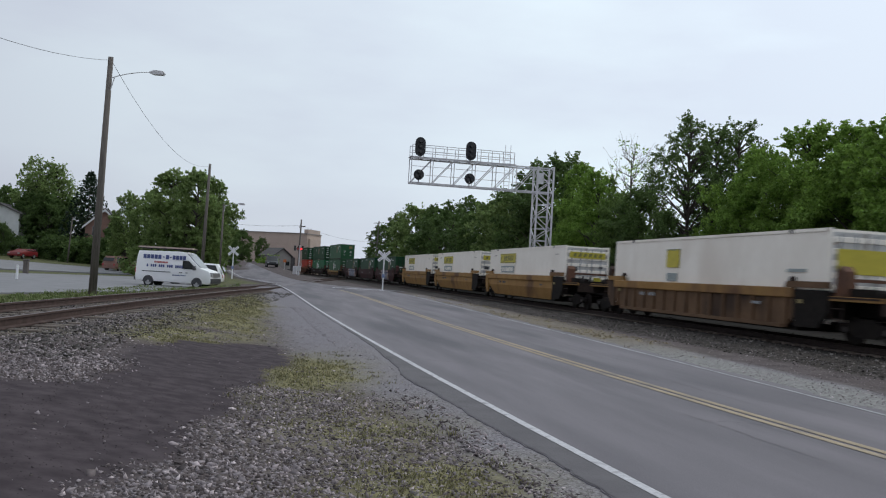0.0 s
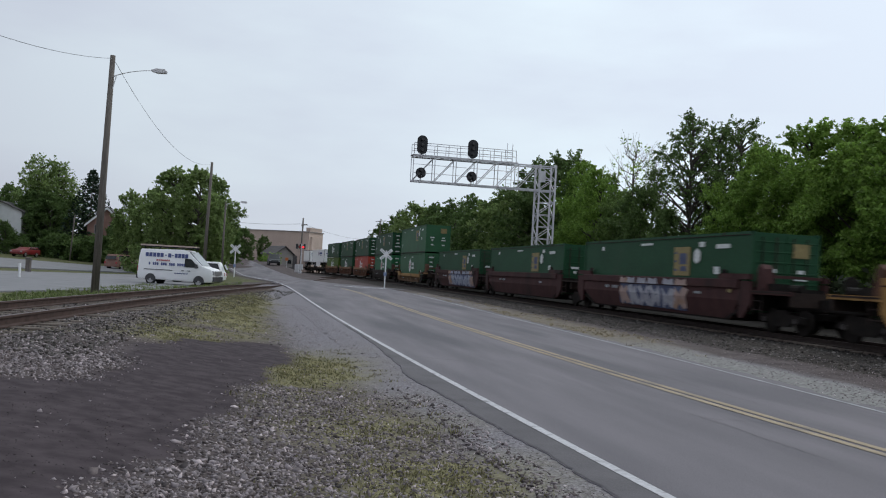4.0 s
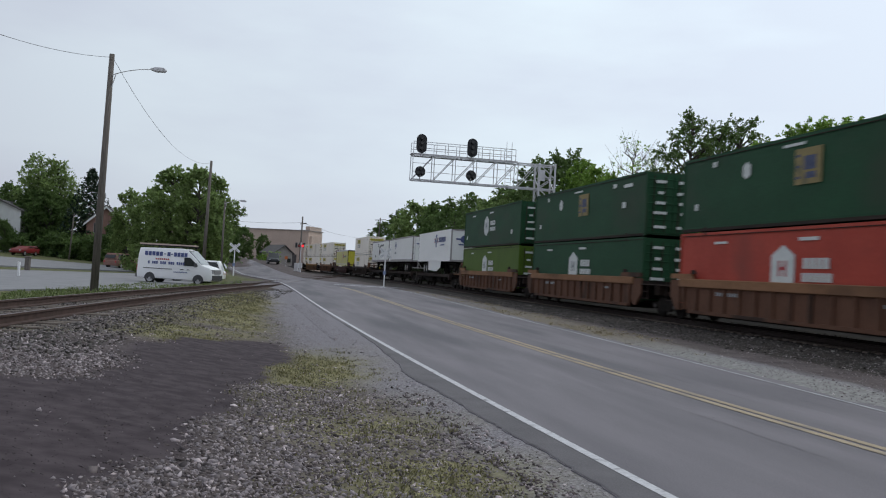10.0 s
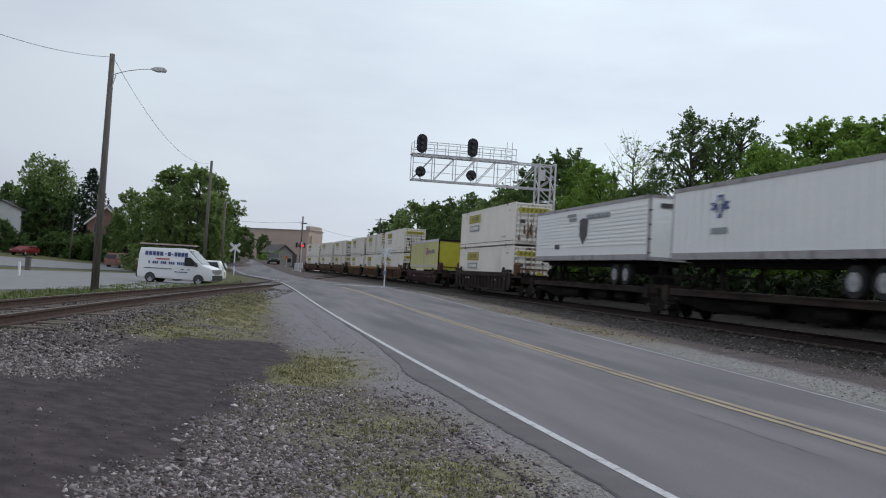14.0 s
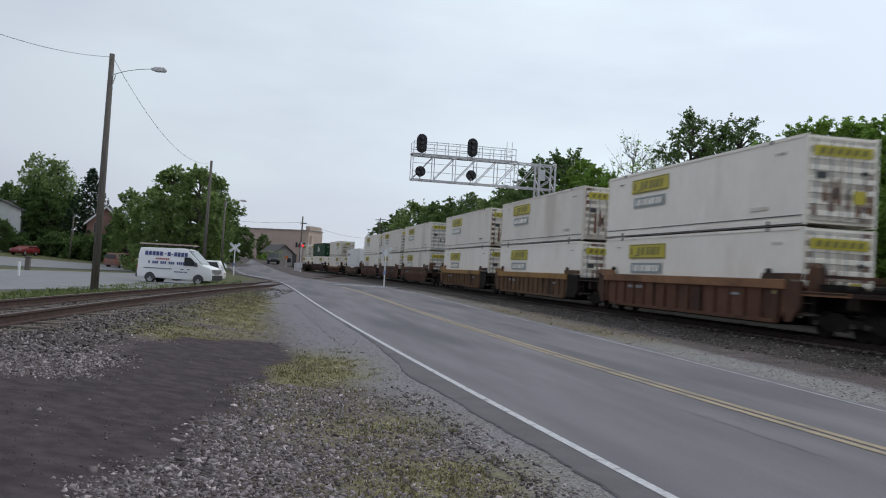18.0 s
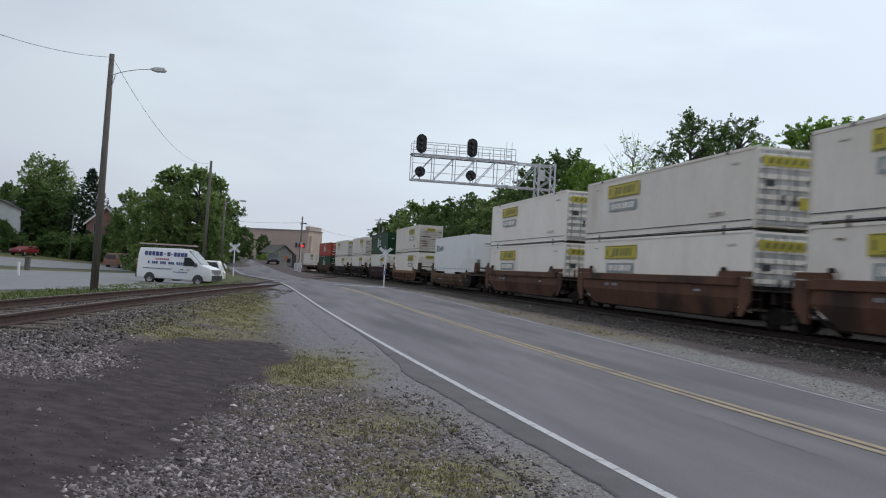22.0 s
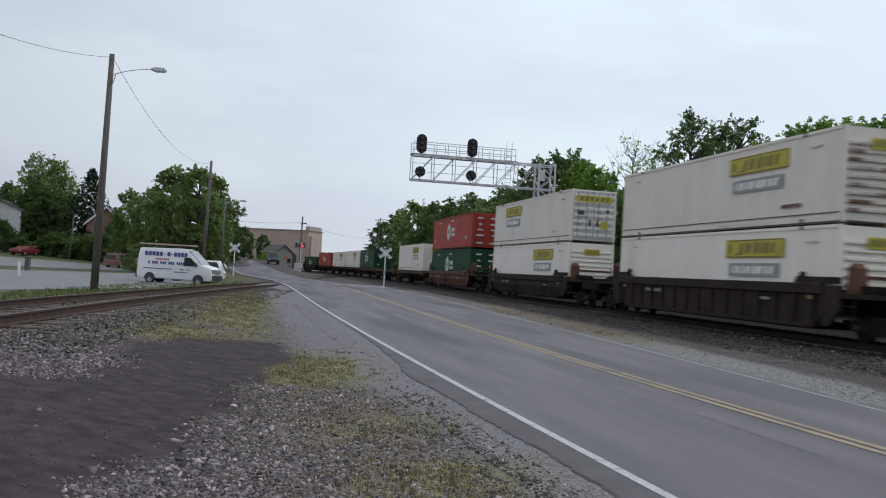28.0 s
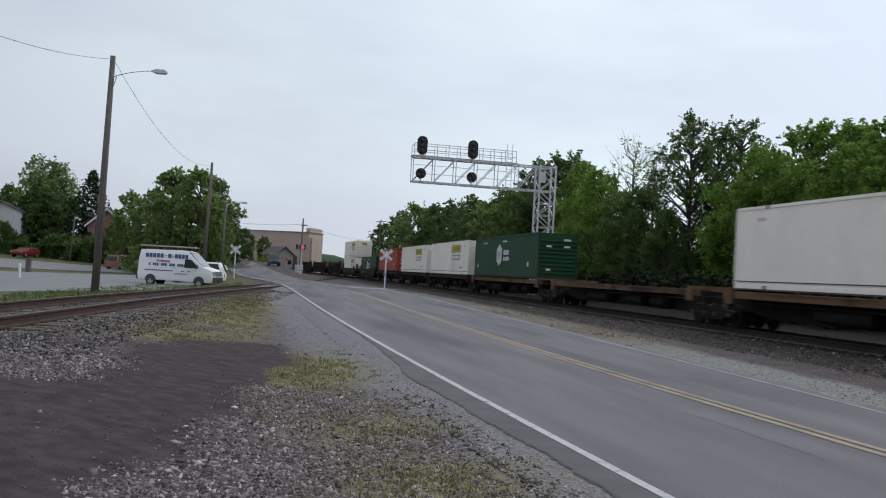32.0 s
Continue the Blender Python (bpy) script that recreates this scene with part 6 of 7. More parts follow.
def signal_bridge():
    """A cantilever: lattice mast east of the main line, truss arm across it, four heads."""
    g = thing("signal_bridge", pose(8.0, 73.0, -0.1, 0, 0, 11.6), "galvanised steel cantilever signal bridge over the main line", "signal bridge")
    top, low = 10.87, 8.9
    # mast: four legs, x from -0.75 to 0.75, y likewise
    for x in (-0.62, 0.72):
        for y in (-0.6, 0.6):
            bm = bmesh.new()
            beam(bm, (x, y, 0), (x, y, top + 0.15), 0.13)
            part("mast_leg", bm, "galv", g)
    for axis in (0, 1):
        for s in (-1, 1):
            n = 11
            for i in range(n):
                bm = bmesh.new()
                z0, z1 = i * top / n, (i + 1) * top / n
                a, b = (-0.62, 0.72) if i % 2 else (0.62, -0.62)
                if axis == 0:
                    beam(bm, (a, s * 0.6, z0), (b, s * 0.6, z1), 0.06)
                    part("mast_brace", bm, "galv", g)
                    bm = bmesh.new()
                    beam(bm, (-0.62, s * 0.6, z1), (0.62, s * 0.6, z1), 0.05)
                else:
                    a, b = a * 0.6 / 0.62, b * 0.6 / 0.72
                    beam(bm, (s * 0.62, a, z0), (s * 0.62, b, z1), 0.06)
                part("mast_brace", bm, "galv", g)
    bm = bmesh.new()
    box(bm, 0, 0, 0.15, 2.2, 1.9, 0.5)
    part("footing", bm, "shoulder", g, "concrete footing")
    bm = bmesh.new()
    box(bm, -0.45, -0.68, 10.0, 0.55, 0.10, 0.9)
    part("gusset_plate", bm, "galv", g)
    left = -11.12
    for y in (-0.55, 0.55):
        for z in (low, top):
            bm = bmesh.new()
            beam(bm, (0.75, y, z), (left, y, z), 0.10)
            part("arm_chord", bm, "galv", g)
        n = 6
        for i in range(n + 1):
            x = -0.7 + (left + 0.7) * i / n
            bm = bmesh.new()
            beam(bm, (x, y, low), (x, y, top), 0.055)
            part("arm_upright", bm, "galv", g)
            if i < n:
                x2 = -0.7 + (left + 0.7) * (i + 1) / n
                bm = bmesh.new()
                beam(bm, (x, y, top), (x2, y, low), 0.055)
                part("arm_brace", bm, "galv", g)
    for i in range(14):
        x = -0.7 + (left + 0.7) * i / 13
        for z in (low, top):
            bm = bmesh.new()
            beam(bm, (x, -0.55, z), (x, 0.55, z), 0.05)
            part("arm_tie", bm, "galv", g)
    bm = bmesh.new()
    box(bm, (left - 2.6) / 2, 0.0, top + 0.10, abs(left) - 2.4, 1.15, 0.05)
    part("walkway", bm, "galv", g, "steel grating walkway")
    for y in (-0.6, 0.6):
        bm = bmesh.new()
        for z in (0.55, 1.05):
            beam(bm, (-2.7, y, top + z), (left, y, top + z), 0.045)
        n = 9
        for i in range(n + 1):
            x = -2.7 + (left + 2.7) * i / n
            beam(bm, (x, y, top), (x, y, top + 1.05), 0.045)
        part("handrail", bm, "galv", g)
    bm = bmesh.new()
    for z in (low + 0.62, low + 1.3):
        beam(bm, (-1.0, -0.68, z), (left, -0.68, z), 0.035)
    part("cable_rail", bm, "galv", g)
    for i in range(2):
        bm = bmesh.new()
        for dx in (-0.22, 0.22):
            beam(bm, (-3.3 + dx, -0.7, low), (-3.3 + dx, -0.7, top + 1.6), 0.035)
        for k in range(10):
            z = low + 0.3 * k
            beam(bm, (-3.52, -0.7, z), (-3.08, -0.7, z), 0.025)
    part("ladder", bm, "galv", g)
    for hx in (-10.52, -6.38):
        for z, shape in ((top + 0.88, "tall"), (low + 0.62, "round")):
            head = new("signal_head")
            head.parent, head.location = g, (hx, -0.75, z)
            head["label"] = "black signal head on the bridge"
            bm = bmesh.new()
            if shape == "tall":
                pts = [(0.42 * math.cos(a), 0.34 + 0.42 * math.sin(a)) for a in np.linspace(0, math.pi, 13)] + [(0.42 * math.cos(a), -0.34 + 0.42 * math.sin(a)) for a in np.linspace(math.pi, 2 * math.pi, 13)]
            else:
                pts = [(0.42 * math.cos(a), 0.42 * math.sin(a)) for a in np.linspace(0, 2 * math.pi, 24, endpoint=False)]
            prism(bm, pts, 0.0, 0.03)
            part("backboard", bm, "black", head)
            bm = bmesh.new()
            lamps = ((0, 0.42), (0, 0), (0, -0.42)) if shape == "tall" else ((0, 0.22), (-0.2, -0.12), (0.2, -0.12))
            for lx, lz in lamps:
                rod(bm, (lx, -0.25, lz), (lx, 0.02, lz), 0.13, 12)
            part("lamp_hoods", bm, "black", head)
            bm = bmesh.new()
            for lx, lz in lamps:
                rod(bm, (lx, -0.262, lz), (lx, -0.252, lz), 0.11, 12)
            part("lenses", bm, "lens", head)
            bm = bmesh.new()
            box(bm, 0, 0.35, -0.45 if shape == "tall" else -0.3, 0.12, 0.7, 0.12)
            beam(bm, (0, 0.1, -1.0 if shape == "tall" else -0.6), (0, 0.1, 0.1), 0.09)
            part("bracket", bm, "galv", head)
    return g


signal_bridge()


# ---- crossing signs and signals ----
def crossbuck(x, y, z, height, turn=0.0):
    c = thing("crossbuck", pose(x, y, z, 0, 0, turn), "white railroad crossbuck sign on a white post", "road sign", "crossbucks at the crossing")
    bm = bmesh.new()
    rod(bm, (0, 0, -0.2), (0, 0, height + 0.35), 0.055, 10)
    part("post", bm, "sign", c)
    for k, a in enumerate((40, -40)):
        bm = bmesh.new()
        box(bm, 0, 0, 0, 1.22, 0.012, 0.23)
        b = part("blade", bm, "sign", c, at=(0, -0.07 - 0.014 * k, height))
        b.rotation_euler = (0, radians(a), 0)
        bm = bmesh.new()
        for i in (-1, 1):
            for j in range(3):
                box(bm, i * (0.24 + j * 0.12), -0.009, 0, 0.06, 0.006, 0.09)
        part("lettering", bm, "label_grey", b, "dark bars of lettering")
    bm = bmesh.new()
    box(bm, 0, -0.07, height * 0.42, 0.24, 0.012, 0.3)
    part("notice", bm, "graffiti_blue", c, "small blue notice plate")
    return c


crossbuck(-4.62, 71.9, 0.08, 2.75, 0)
crossbuck(-19.9, 85.0, 0.02, 2.75, 0)


def crossing_signal(x, y, z):
    c = thing("crossing_signal", pose(x, y, z), "crossing signal mast with lit red lamps", "crossing signal")
    bm = bmesh.new()
    rod(bm, (0, 0, 0), (0, 0, 4.3), 0.09, 10)
    rod(bm, (0, 0, 0), (0, 0, 0.4), 0.2, 10)
    part("mast", bm, "galv", c)
    bm = bmesh.new()
    beam(bm, (-0.3, 0, 3.8), (0.3, 0, 3.8), 0.07)
    part("lamp_arm", bm, "galv", c)
    for sx in (-0.24, 0.24):
        bm = bmesh.new()
        rod(bm, (sx, -0.06, 3.8), (sx, 0.0, 3.8), 0.23, 16)
        h = part("lamp_disc", bm, "black", c, "black lamp disc")
        bm = bmesh.new()
        rod(bm, (sx, -0.10, 3.8), (sx, -0.065, 3.8), 0.16, 14)
        part("lamp", bm, "red_light" if sx > 0 else "red_ink", h, "lit red lamp" if sx > 0 else "dark red lamp")
    bm = bmesh.new()
    box(bm, 0.05, 0.1, 0.95, 0.5, 0.4, 0.8)
    part("gate_mechanism", bm, "galv", c)
    return c


p = ahead(530, 480, 128)
crossing_signal(p.x, p.y, float(ground_z(p.x, p.y)))
bm = bmesh.new()
box(bm, 0, 0, 0.6, 0.6, 0.5, 1.2)
soften(bm, 0.03)
p = ahead(524, 478, 131)
solid("relay_cabinet", bm, "galv", "grey steel relay cabinet at the crossing", "cabinet", m=pose(p.x, p.y, float(ground_z(p.x, p.y)) - 0.02))


# ---- poles and wires ----
def timber_pole(x, y, z, height, lean_x, r0, r1, label, arm=None, name="utility_pole"):
    c = thing(name, pose(x, y, z), label, "pole")
    top = (lean_x * height, 0, height)
    bm = bmesh.new()
    rod(bm, (0, 0, -0.3), top, r0, 14, r1)
    part("pole", bm, "timber", c, "", True)
    if arm:
        reach, rise, drop = arm
        bm = bmesh.new()
        pts = [(top[0] + reach * u, -0.05, height - drop + rise * math.sin(u * 1.57) ** 0.75) for u in np.linspace(0, 1, 9)]
        rings = [[bm.verts.new((x + 0.035 * math.sin(a), y + 0.035 * math.cos(a), z - 0.012 * math.sin(a))) for a in np.linspace(0, 2 * math.pi, 8, endpoint=False)] for x, y, z in pts]
        for p, q in zip(rings, rings[1:]):
            for i in range(8):
                bm.faces.new((p[i], p[(i + 1) % 8], q[(i + 1) % 8], q[i]))
        part("lamp_arm", bm, "galv", c)
        bm = bmesh.new()
        rod(bm, (top[0], -0.03, height - drop - 0.9), (top[0] + reach * 0.12, -0.05, height - drop + rise * 0.15), 0.025)
        part("arm_brace", bm, "galv", c)
        bm = bmesh.new()
        e = pts[-1]
        prism(bm, [(e[0] - 0.15, e[2] + 0.02), (e[0] + 0.1, e[2] + 0.11), (e[0] + 0.55, e[2] + 0.09), (e[0] + 0.62, e[2] - 0.02), (e[0] + 0.55, e[2] - 0.12), (e[0] + 0.1, e[2] - 0.12), (e[0] - 0.15, e[2] - 0.04)], -0.19, 0.09)
        soften(bm, 0.02)
        part("lamp_head", bm, "galv", c, "grey cobra-head street lamp")
    return c, Vector((x + top[0], y, z + height))


def wire(name, a, b, sag, r=0.012):
    """A hanging cable."""
    bm = bmesh.new()
    a, b = Vector(a), Vector(b)
    pts = [a.lerp(b, u) - Vector((0, 0, 4 * sag * u * (1 - u))) for u in np.linspace(0, 1, 15)]
    for p, q in zip(pts, pts[1:]):
        rod(bm, p, q, r, 5)
    return solid(name, bm, "cable", "thin grey overhead cable", "cable", "overhead cables")


foot = ahead(166, 515, 44)
base_z = -0.5
street_lamp, lamp_top = timber_pole(foot.x, foot.y, base_z, 11.95, 0.010, 0.20, 0.125, "weathered timber street lamp pole with cobra-head lamp", (2.15, 0.46, 1.12), "street_lamp")
foot = ahead(358, 492, 92)
pole_b, top_b = timber_pole(foot.x, foot.y, -0.35, 12.1, 0.014, 0.20, 0.13, "weathered timber utility pole before the trees")
foot = ahead(390, 490, 96)
pole_c, top_c = timber_pole(foot.x, foot.y, -0.35, 8.3, 0.0, 0.13, 0.09, "timber street lamp pole before the trees", (1.7, 0.45, 0.35), "street_lamp")
foot = ahead(529, 478, 135)
pole_d, top_d = timber_pole(foot.x, foot.y, 0.0, 8.85, 0.010, 0.15, 0.11, "timber utility pole beside the crossing")
foot = ahead(664, 490, 185)
pole_e, top_e = timber_pole(foot.x, foot.y, 0.0, 12.2, 0.03, 0.17, 0.12, "old timber line pole with crossarms")
bm = bmesh.new()
for dz, w in ((0.5, 2.2), (1.5, 2.2), (4.6, 3.0)):
    beam(bm, (0.36 - w / 2, 0.1, 12.2 - dz), (0.36 + w / 2, 0.1, 12.2 - dz + 0.2), 0.13)
part("crossarm", bm, "timber", pole_e)
bm = bmesh.new()
beam(bm, (-0.2, 0.0, 7.7), (0.75, 0.0, 7.85), 0.14)
part("crossarm", bm, "timber", pole_d)
wire("cable", ahead(-60, 40, 30), lamp_top - Vector((0, 0, 0.15)), 0.25)
wire("cable", lamp_top - Vector((0, 0, 0.1)), top_b - Vector((0, 0, 0.2)), 1.7)
wire("cable", ahead(380, 387, 130), top_d - Vector((0, 0, 0.9)), 0.3, 0.02)
wire("cable", top_d - Vector((0, 0, 0.9)), top_e - Vector((0, 0, 4.3)), 0.8, 0.02)


# ---- vehicles ----
def road_car_wheel(parent, x, y, r):
    bm = bmesh.new()
    rod(bm, (0, -0.12, 0), (0, 0.12, 0), r, 22)
    soften(bm, 0.025)
    w = part("wheel", bm, "rubber", parent, at=(x, y, r))
    bm = bmesh.new()
    s = math.copysign(1, y)
    rod(bm, (0, s * 0.09, 0), (0, s * 0.13, 0), r * 0.64, 18)
    rod(bm, (0, s * 0.10, 0), (0, s * 0.15, 0), r * 0.25, 10)
    part("rim", bm, "rim", w)


def work_van(m):
    """A high-roofed white work van; x forward."""
    v = thing("work_van", m, "white high-roofed work van with blue lettering and roof rack", "van", "parked vehicles")
    L, W = 6.11, 1.0
    side = [(-3.0, 0.42), (-3.05, 0.9), (-3.0, 2.1), (-2.9, 2.60), (0.55, 2.66), (0.95, 2.56), (2.12, 1.52), (2.85, 1.34), (3.03, 1.12), (3.08, 0.5), (2.95, 0.35)]
    bm = bmesh.new()
    prism(bm, side, -W, W)
    for q in bm.verts:
        if q.co.z > 1.5:
            q.co.y *= 0.90 - 0.05 * (q.co.z > 2.3)
    soften(bm, 0.06, 2)
    part("body", bm, "car_white", v, "", True)
    for x in (-1.95, 1.95):
        for y in (-0.88, 0.88):
            road_car_wheel(v, x, y, 0.38)
    for y in (-W - 0.002, W + 0.002):
        s = math.copysign(1, y)
        bm = bmesh.new()
        prism(bm, [(0.72, 1.40), (0.75, 2.02), (1.22, 2.02), (1.84, 1.48), (1.82, 1.40)], y * 0.955 - 0.012, y * 0.955 + 0.012)
        part("side_window", bm, "glass", v, "dark side window")
        bm = bmesh.new()
        box(bm, -1.35, y, 1.12, 2.3, 0.02, 0.05)
        box(bm, 0.62, y, 1.13, 0.24, 0.03, 0.05)
        box(bm, 1.12, y, 1.13, 0.2, 0.03, 0.05)
        part("side_trim", bm, "dark_ink", v, "dark slide rail and handles")
        bm = bmesh.new()
        box(bm, 1.72, y * 1.1, 1.50, 0.16, 0.2, 0.30)
        part("mirror", bm, "dark_ink", v, "black door mirror")
        for x in (-1.95, 1.95):
            bm = bmesh.new()
            prism(bm, [(x + 0.44 * math.cos(a), 0.38 + 0.44 * math.sin(a)) for a in np.linspace(-0.1, math.pi + 0.1, 14)], y - 0.012, y + 0.004)
            part("wheel_arch", bm, "dark_ink", v, "dark wheel arch")
        if s < 0:
            bm = bmesh.new()
            plates(bm, [(-2.35 + i * 0.30, 2.20, 0.24, 0.30) for i in range(5)] + [(-0.83, 2.2, 0.14, 0.07), (-0.53, 2.20, 0.24, 0.30), (-0.28, 2.2, 0.14, 0.07)] + [(0.0 + i * 0.28, 2.20, 0.23, 0.30) for i in range(4)], -0.92)
            part("lettering", bm, "blue_ink", v, "bold blue blocks of lettering")
            bm = bmesh.new()
            plates(bm, [(-2.1 + i * 0.165, 1.55, 0.12, 0.20) for i in range(18) if i not in (1, 5, 9, 13)], -0.965)
            part("lettering", bm, "blue_ink", v, "row of blue bars")
            bm = bmesh.new()
            plates(bm, [(-1.5 + i * 0.16, 1.82, 0.11, 0.12) for i in range(7)], -0.955)
            part("lettering", bm, "red_ink", v, "row of small red bars")
            bm = bmesh.new()
            plates(bm, [(0.0 + i * 0.10, 0.92, 0.07, 0.07) for i in range(11)], -1.004)
            part("lettering", bm, "blue_ink", v, "row of small blue bars")
    bm = bmesh.new()
    prism(bm, [(1.02, 2.48), (2.06, 1.56), (2.12, 1.58), (1.08, 2.54)], -0.80, 0.80)
    part("windscreen", bm, "glass_pale", v, "windscreen, its sky reflection put into pale colour")
    bm = bmesh.new()
    box(bm, 3.06, 0, 0.62, 0.16, 1.96, 0.36)
    box(bm, -3.04, 0, 0.55, 0.16, 1.96, 0.24)
    part("bumper", bm, "dark_ink", v, "black bumpers")
    bm = bmesh.new()
    box(bm, 3.07, 0, 1.05, 0.06, 1.1, 0.34)
    part("grille", bm, "rim", v, "bright grille")
    for y in (-0.82, 0.82):
        bm = bmesh.new()
        box(bm, 3.02, y, 1.08, 0.12, 0.28, 0.30)
        soften(bm, 0.02)
        part("headlight", bm, "rim", v, "clear headlight")
        bm = bmesh.new()
        box(bm, -3.03, y * 1.1, 1.15, 0.06, 0.16, 0.42)
        part("tail_light", bm, "red_ink", v, "red tail light")
    bm = bmesh.new()
    for y in (-0.62, 0.62):
        beam(bm, (-2.95, y, 2.82), (1.3, y, 2.82), 0.05)
    for x in (-2.6, -1.4, -0.2, 1.0):
        beam(bm, (x, -0.8, 2.80), (x, 0.8, 2.80), 0.05)
        for y in (-0.75, 0.75):
            beam(bm, (x, y, 2.6), (x, y, 2.82), 0.04)
    part("roof_rack", bm, "black", v, "black roof rack")
    bm = bmesh.new()
    box(bm, -0.85, -0.45, 2.90, 4.4, 0.45, 0.11)
    for y in (0.1, 0.35):
        beam(bm, (-3.0, y, 2.92), (1.3, y, 2.9), 0.08)
    part("ladder", bm, "brick", v, "ladders and pipes on the rack")
    return v


def plain_car(m, mat, label, tall=1.75, length=4.9, hood=1.1, tail=0.1):
    v = thing("car", m, label, "car", "parked vehicles")
    h = length / 2
    bm = bmesh.new()
    prism(bm, [(-h, 0.35), (-h - 0.02, 0.95), (-h + tail, 1.0), (-h + tail + 0.35, tall), (h - hood - 0.9, tall), (h - hood, 1.05), (h - 0.15, 0.92), (h, 0.7), (h, 0.35)], -0.92, 0.92)
    for q in bm.verts:
        if q.co.z > 1.2:
            q.co.y *= 0.82
    soften(bm, 0.07, 2)
    part("body", bm, mat, v, "", True)
    for y in (-0.845, 0.845):
        bm = bmesh.new()
        prism(bm, [(-h + tail + 0.2, 1.08), (-h + tail + 0.48, tall - 0.12), (h - hood - 1.0, tall - 0.12), (h - hood - 0.25, 1.08)], y - 0.02, y + 0.02)
        for q in bm.verts:
            q.co.y += math.copysign(0.07, y) * (1 if q.co.z < 1.2 else -0.4)
        part("side_window", bm, "glass", v, "dark side windows")
    bm = bmesh.new()
    box(bm, -h - 0.0, 0, (tall + 1.05) / 2, 0.06, 1.35, 0.45, Euler((0, 0.5, 0)))
    part("rear_window", bm, "glass", v, "dark rear window")
    for x in (-h * 0.58, h * 0.6):
        for y in (-0.82, 0.82):
            road_car_wheel(v, x, y, 0.34)
    for y in (-0.75, 0.75):
        bm = bmesh.new()
        box(bm, h - 0.02, y, 0.75, 0.08, 0.3, 0.16)
        part("headlight", bm, "rim", v)
        bm = bmesh.new()
        box(bm, -h, y, 0.85, 0.06, 0.2, 0.25)
        part("tail_light", bm, "red_ink", v)
    return v


p = ahead(316, 500, 66)
work_van(pose(p.x, p.y, -0.47, 0, 0, -6) @ Matrix.Diagonal((0.945, 0.96, 1, 1)))
p = ahead(345, 490, 74)
plain_car(pose(p.x, p.y, -0.42, 0, 0, 187), "car_white", "white sport utility car parked behind the van", 1.85, 4.8)
p = ahead(483, 464, 150)
plain_car(pose(p.x, p.y, float(ground_z(p.x, p.y)), 0, 0, -75), "car_dark", "dark parked car beside the far road", 1.9, 5.2)
p = ahead(43, 449, 124)
plain_car(pose(p.x, p.y, float(ground_z(p.x, p.y)) + 0.03, 0, 0, 262), "car_red", "dark red car parked at the lot's edge", 1.35, 4.3)
p = ahead(214, 458, 112)
plain_car(pose(p.x, p.y, float(ground_z(p.x, p.y)), 0, 0, 80), "brick_red", "rust-red parked pickup truck in the trees' shade", 1.9, 5.0)

# a pale pole before the hedge, a small sign by the far road
foot = ahead(122, 450, 124)
timber_pole(foot.x, foot.y, -0.2, 7.0, 0.05, 0.11, 0.08, "thin pale utility pole before the hedge")
p = ahead(506, 466, 148)
sign_post = thing("warning_sign", pose(p.x, p.y, float(ground_z(p.x, p.y))), "small orange warning sign beside the far road", "road sign")
bm = bmesh.new()
rod(bm, (0, 0, 0), (0, 0, 1.5), 0.04, 8)
part("post", bm, "galv", sign_post)
bm = bmesh.new()
box(bm, 0, -0.05, 1.4, 0.5, 0.02, 0.5)
soften(bm, 0.008)
part("plate", bm, "orange", sign_post)

# bollard and stump by the side street
bm = bmesh.new()
rod(bm, (0, 0, -0.1), (0, 0, 1.05), 0.09, 12)
soften(bm, 0.01)
p = ahead(33, 481, 62)
solid("bollard", bm, "sign", "white round bollard beside the side street", "bollard", m=pose(p.x, p.y, -0.45))
bm = bmesh.new()
box(bm, 0, 0, 0.6, 0.42, 0.36, 1.2)
box(bm, 0, 0, 1.25, 0.55, 0.42, 0.14)
soften(bm, 0.04)
p = ahead(48, 480, 80)
solid("post_box", bm, "timber", "dark brown box on a stout post", "cabinet", m=pose(p.x, p.y, -0.45))


# ---- buildings ----
def window_in(parent, x, y, z, w, h, mat="glass"):
    bm = bmesh.new()
    box(bm, x, y, z, w + 0.16, 0.10, h + 0.16)
    f = part("window", bm, "siding_grey", parent)
    bm = bmesh.new()
    box(bm, x, y - 0.055, z, w, 0.03, h)
    part("pane", bm, mat, f)


def mill():
    a, b = ahead(432, 452, 229), ahead(547, 458, 222)
    w = (b - a).length
    g = thing("brick_mill", pose(a.x, a.y, 0.0, 0, 0, math.degrees(math.atan2(b.y - a.y, b.x - a.x))), "large flat-roofed tan masonry mill building", "building")
    H = 10.1
    bm = bmesh.new()
    box(bm, w * 0.485 - 12, 3.5, H / 2, w * 0.97 + 24, 7, H)
    part("wall", bm, "brick", g)
    bm = bmesh.new()
    box(bm, w * 0.485 - 12, 3.5, H + 0.06, w * 0.97 + 24.4, 7.4, 0.2)
    part("parapet", bm, "siding_grey", g)
    bm = bmesh.new()
    box(bm, w * 0.985, 3.2, H / 2 - 0.6, w * 0.03, 5.0, H - 1.2)
    part("wing", bm, "brick", g)
    bm = bmesh.new()
    box(bm, w * 0.935, 3.6, H + 0.55, w * 0.062, 6.0, 1.2)
    part("roof_house", bm, "brick", g)
    for i in range(3):
        window_in(g, w * 0.80 + i * 1.1, -0.05, 6.4, 0.5, 1.2)
    bm = bmesh.new()
    box(bm, w * 0.74, -0.05, 2.2, 2.6, 0.2, 3.6)
    part("loading_door", bm, "shingle", g, "dark loading door")
    return g


mill()


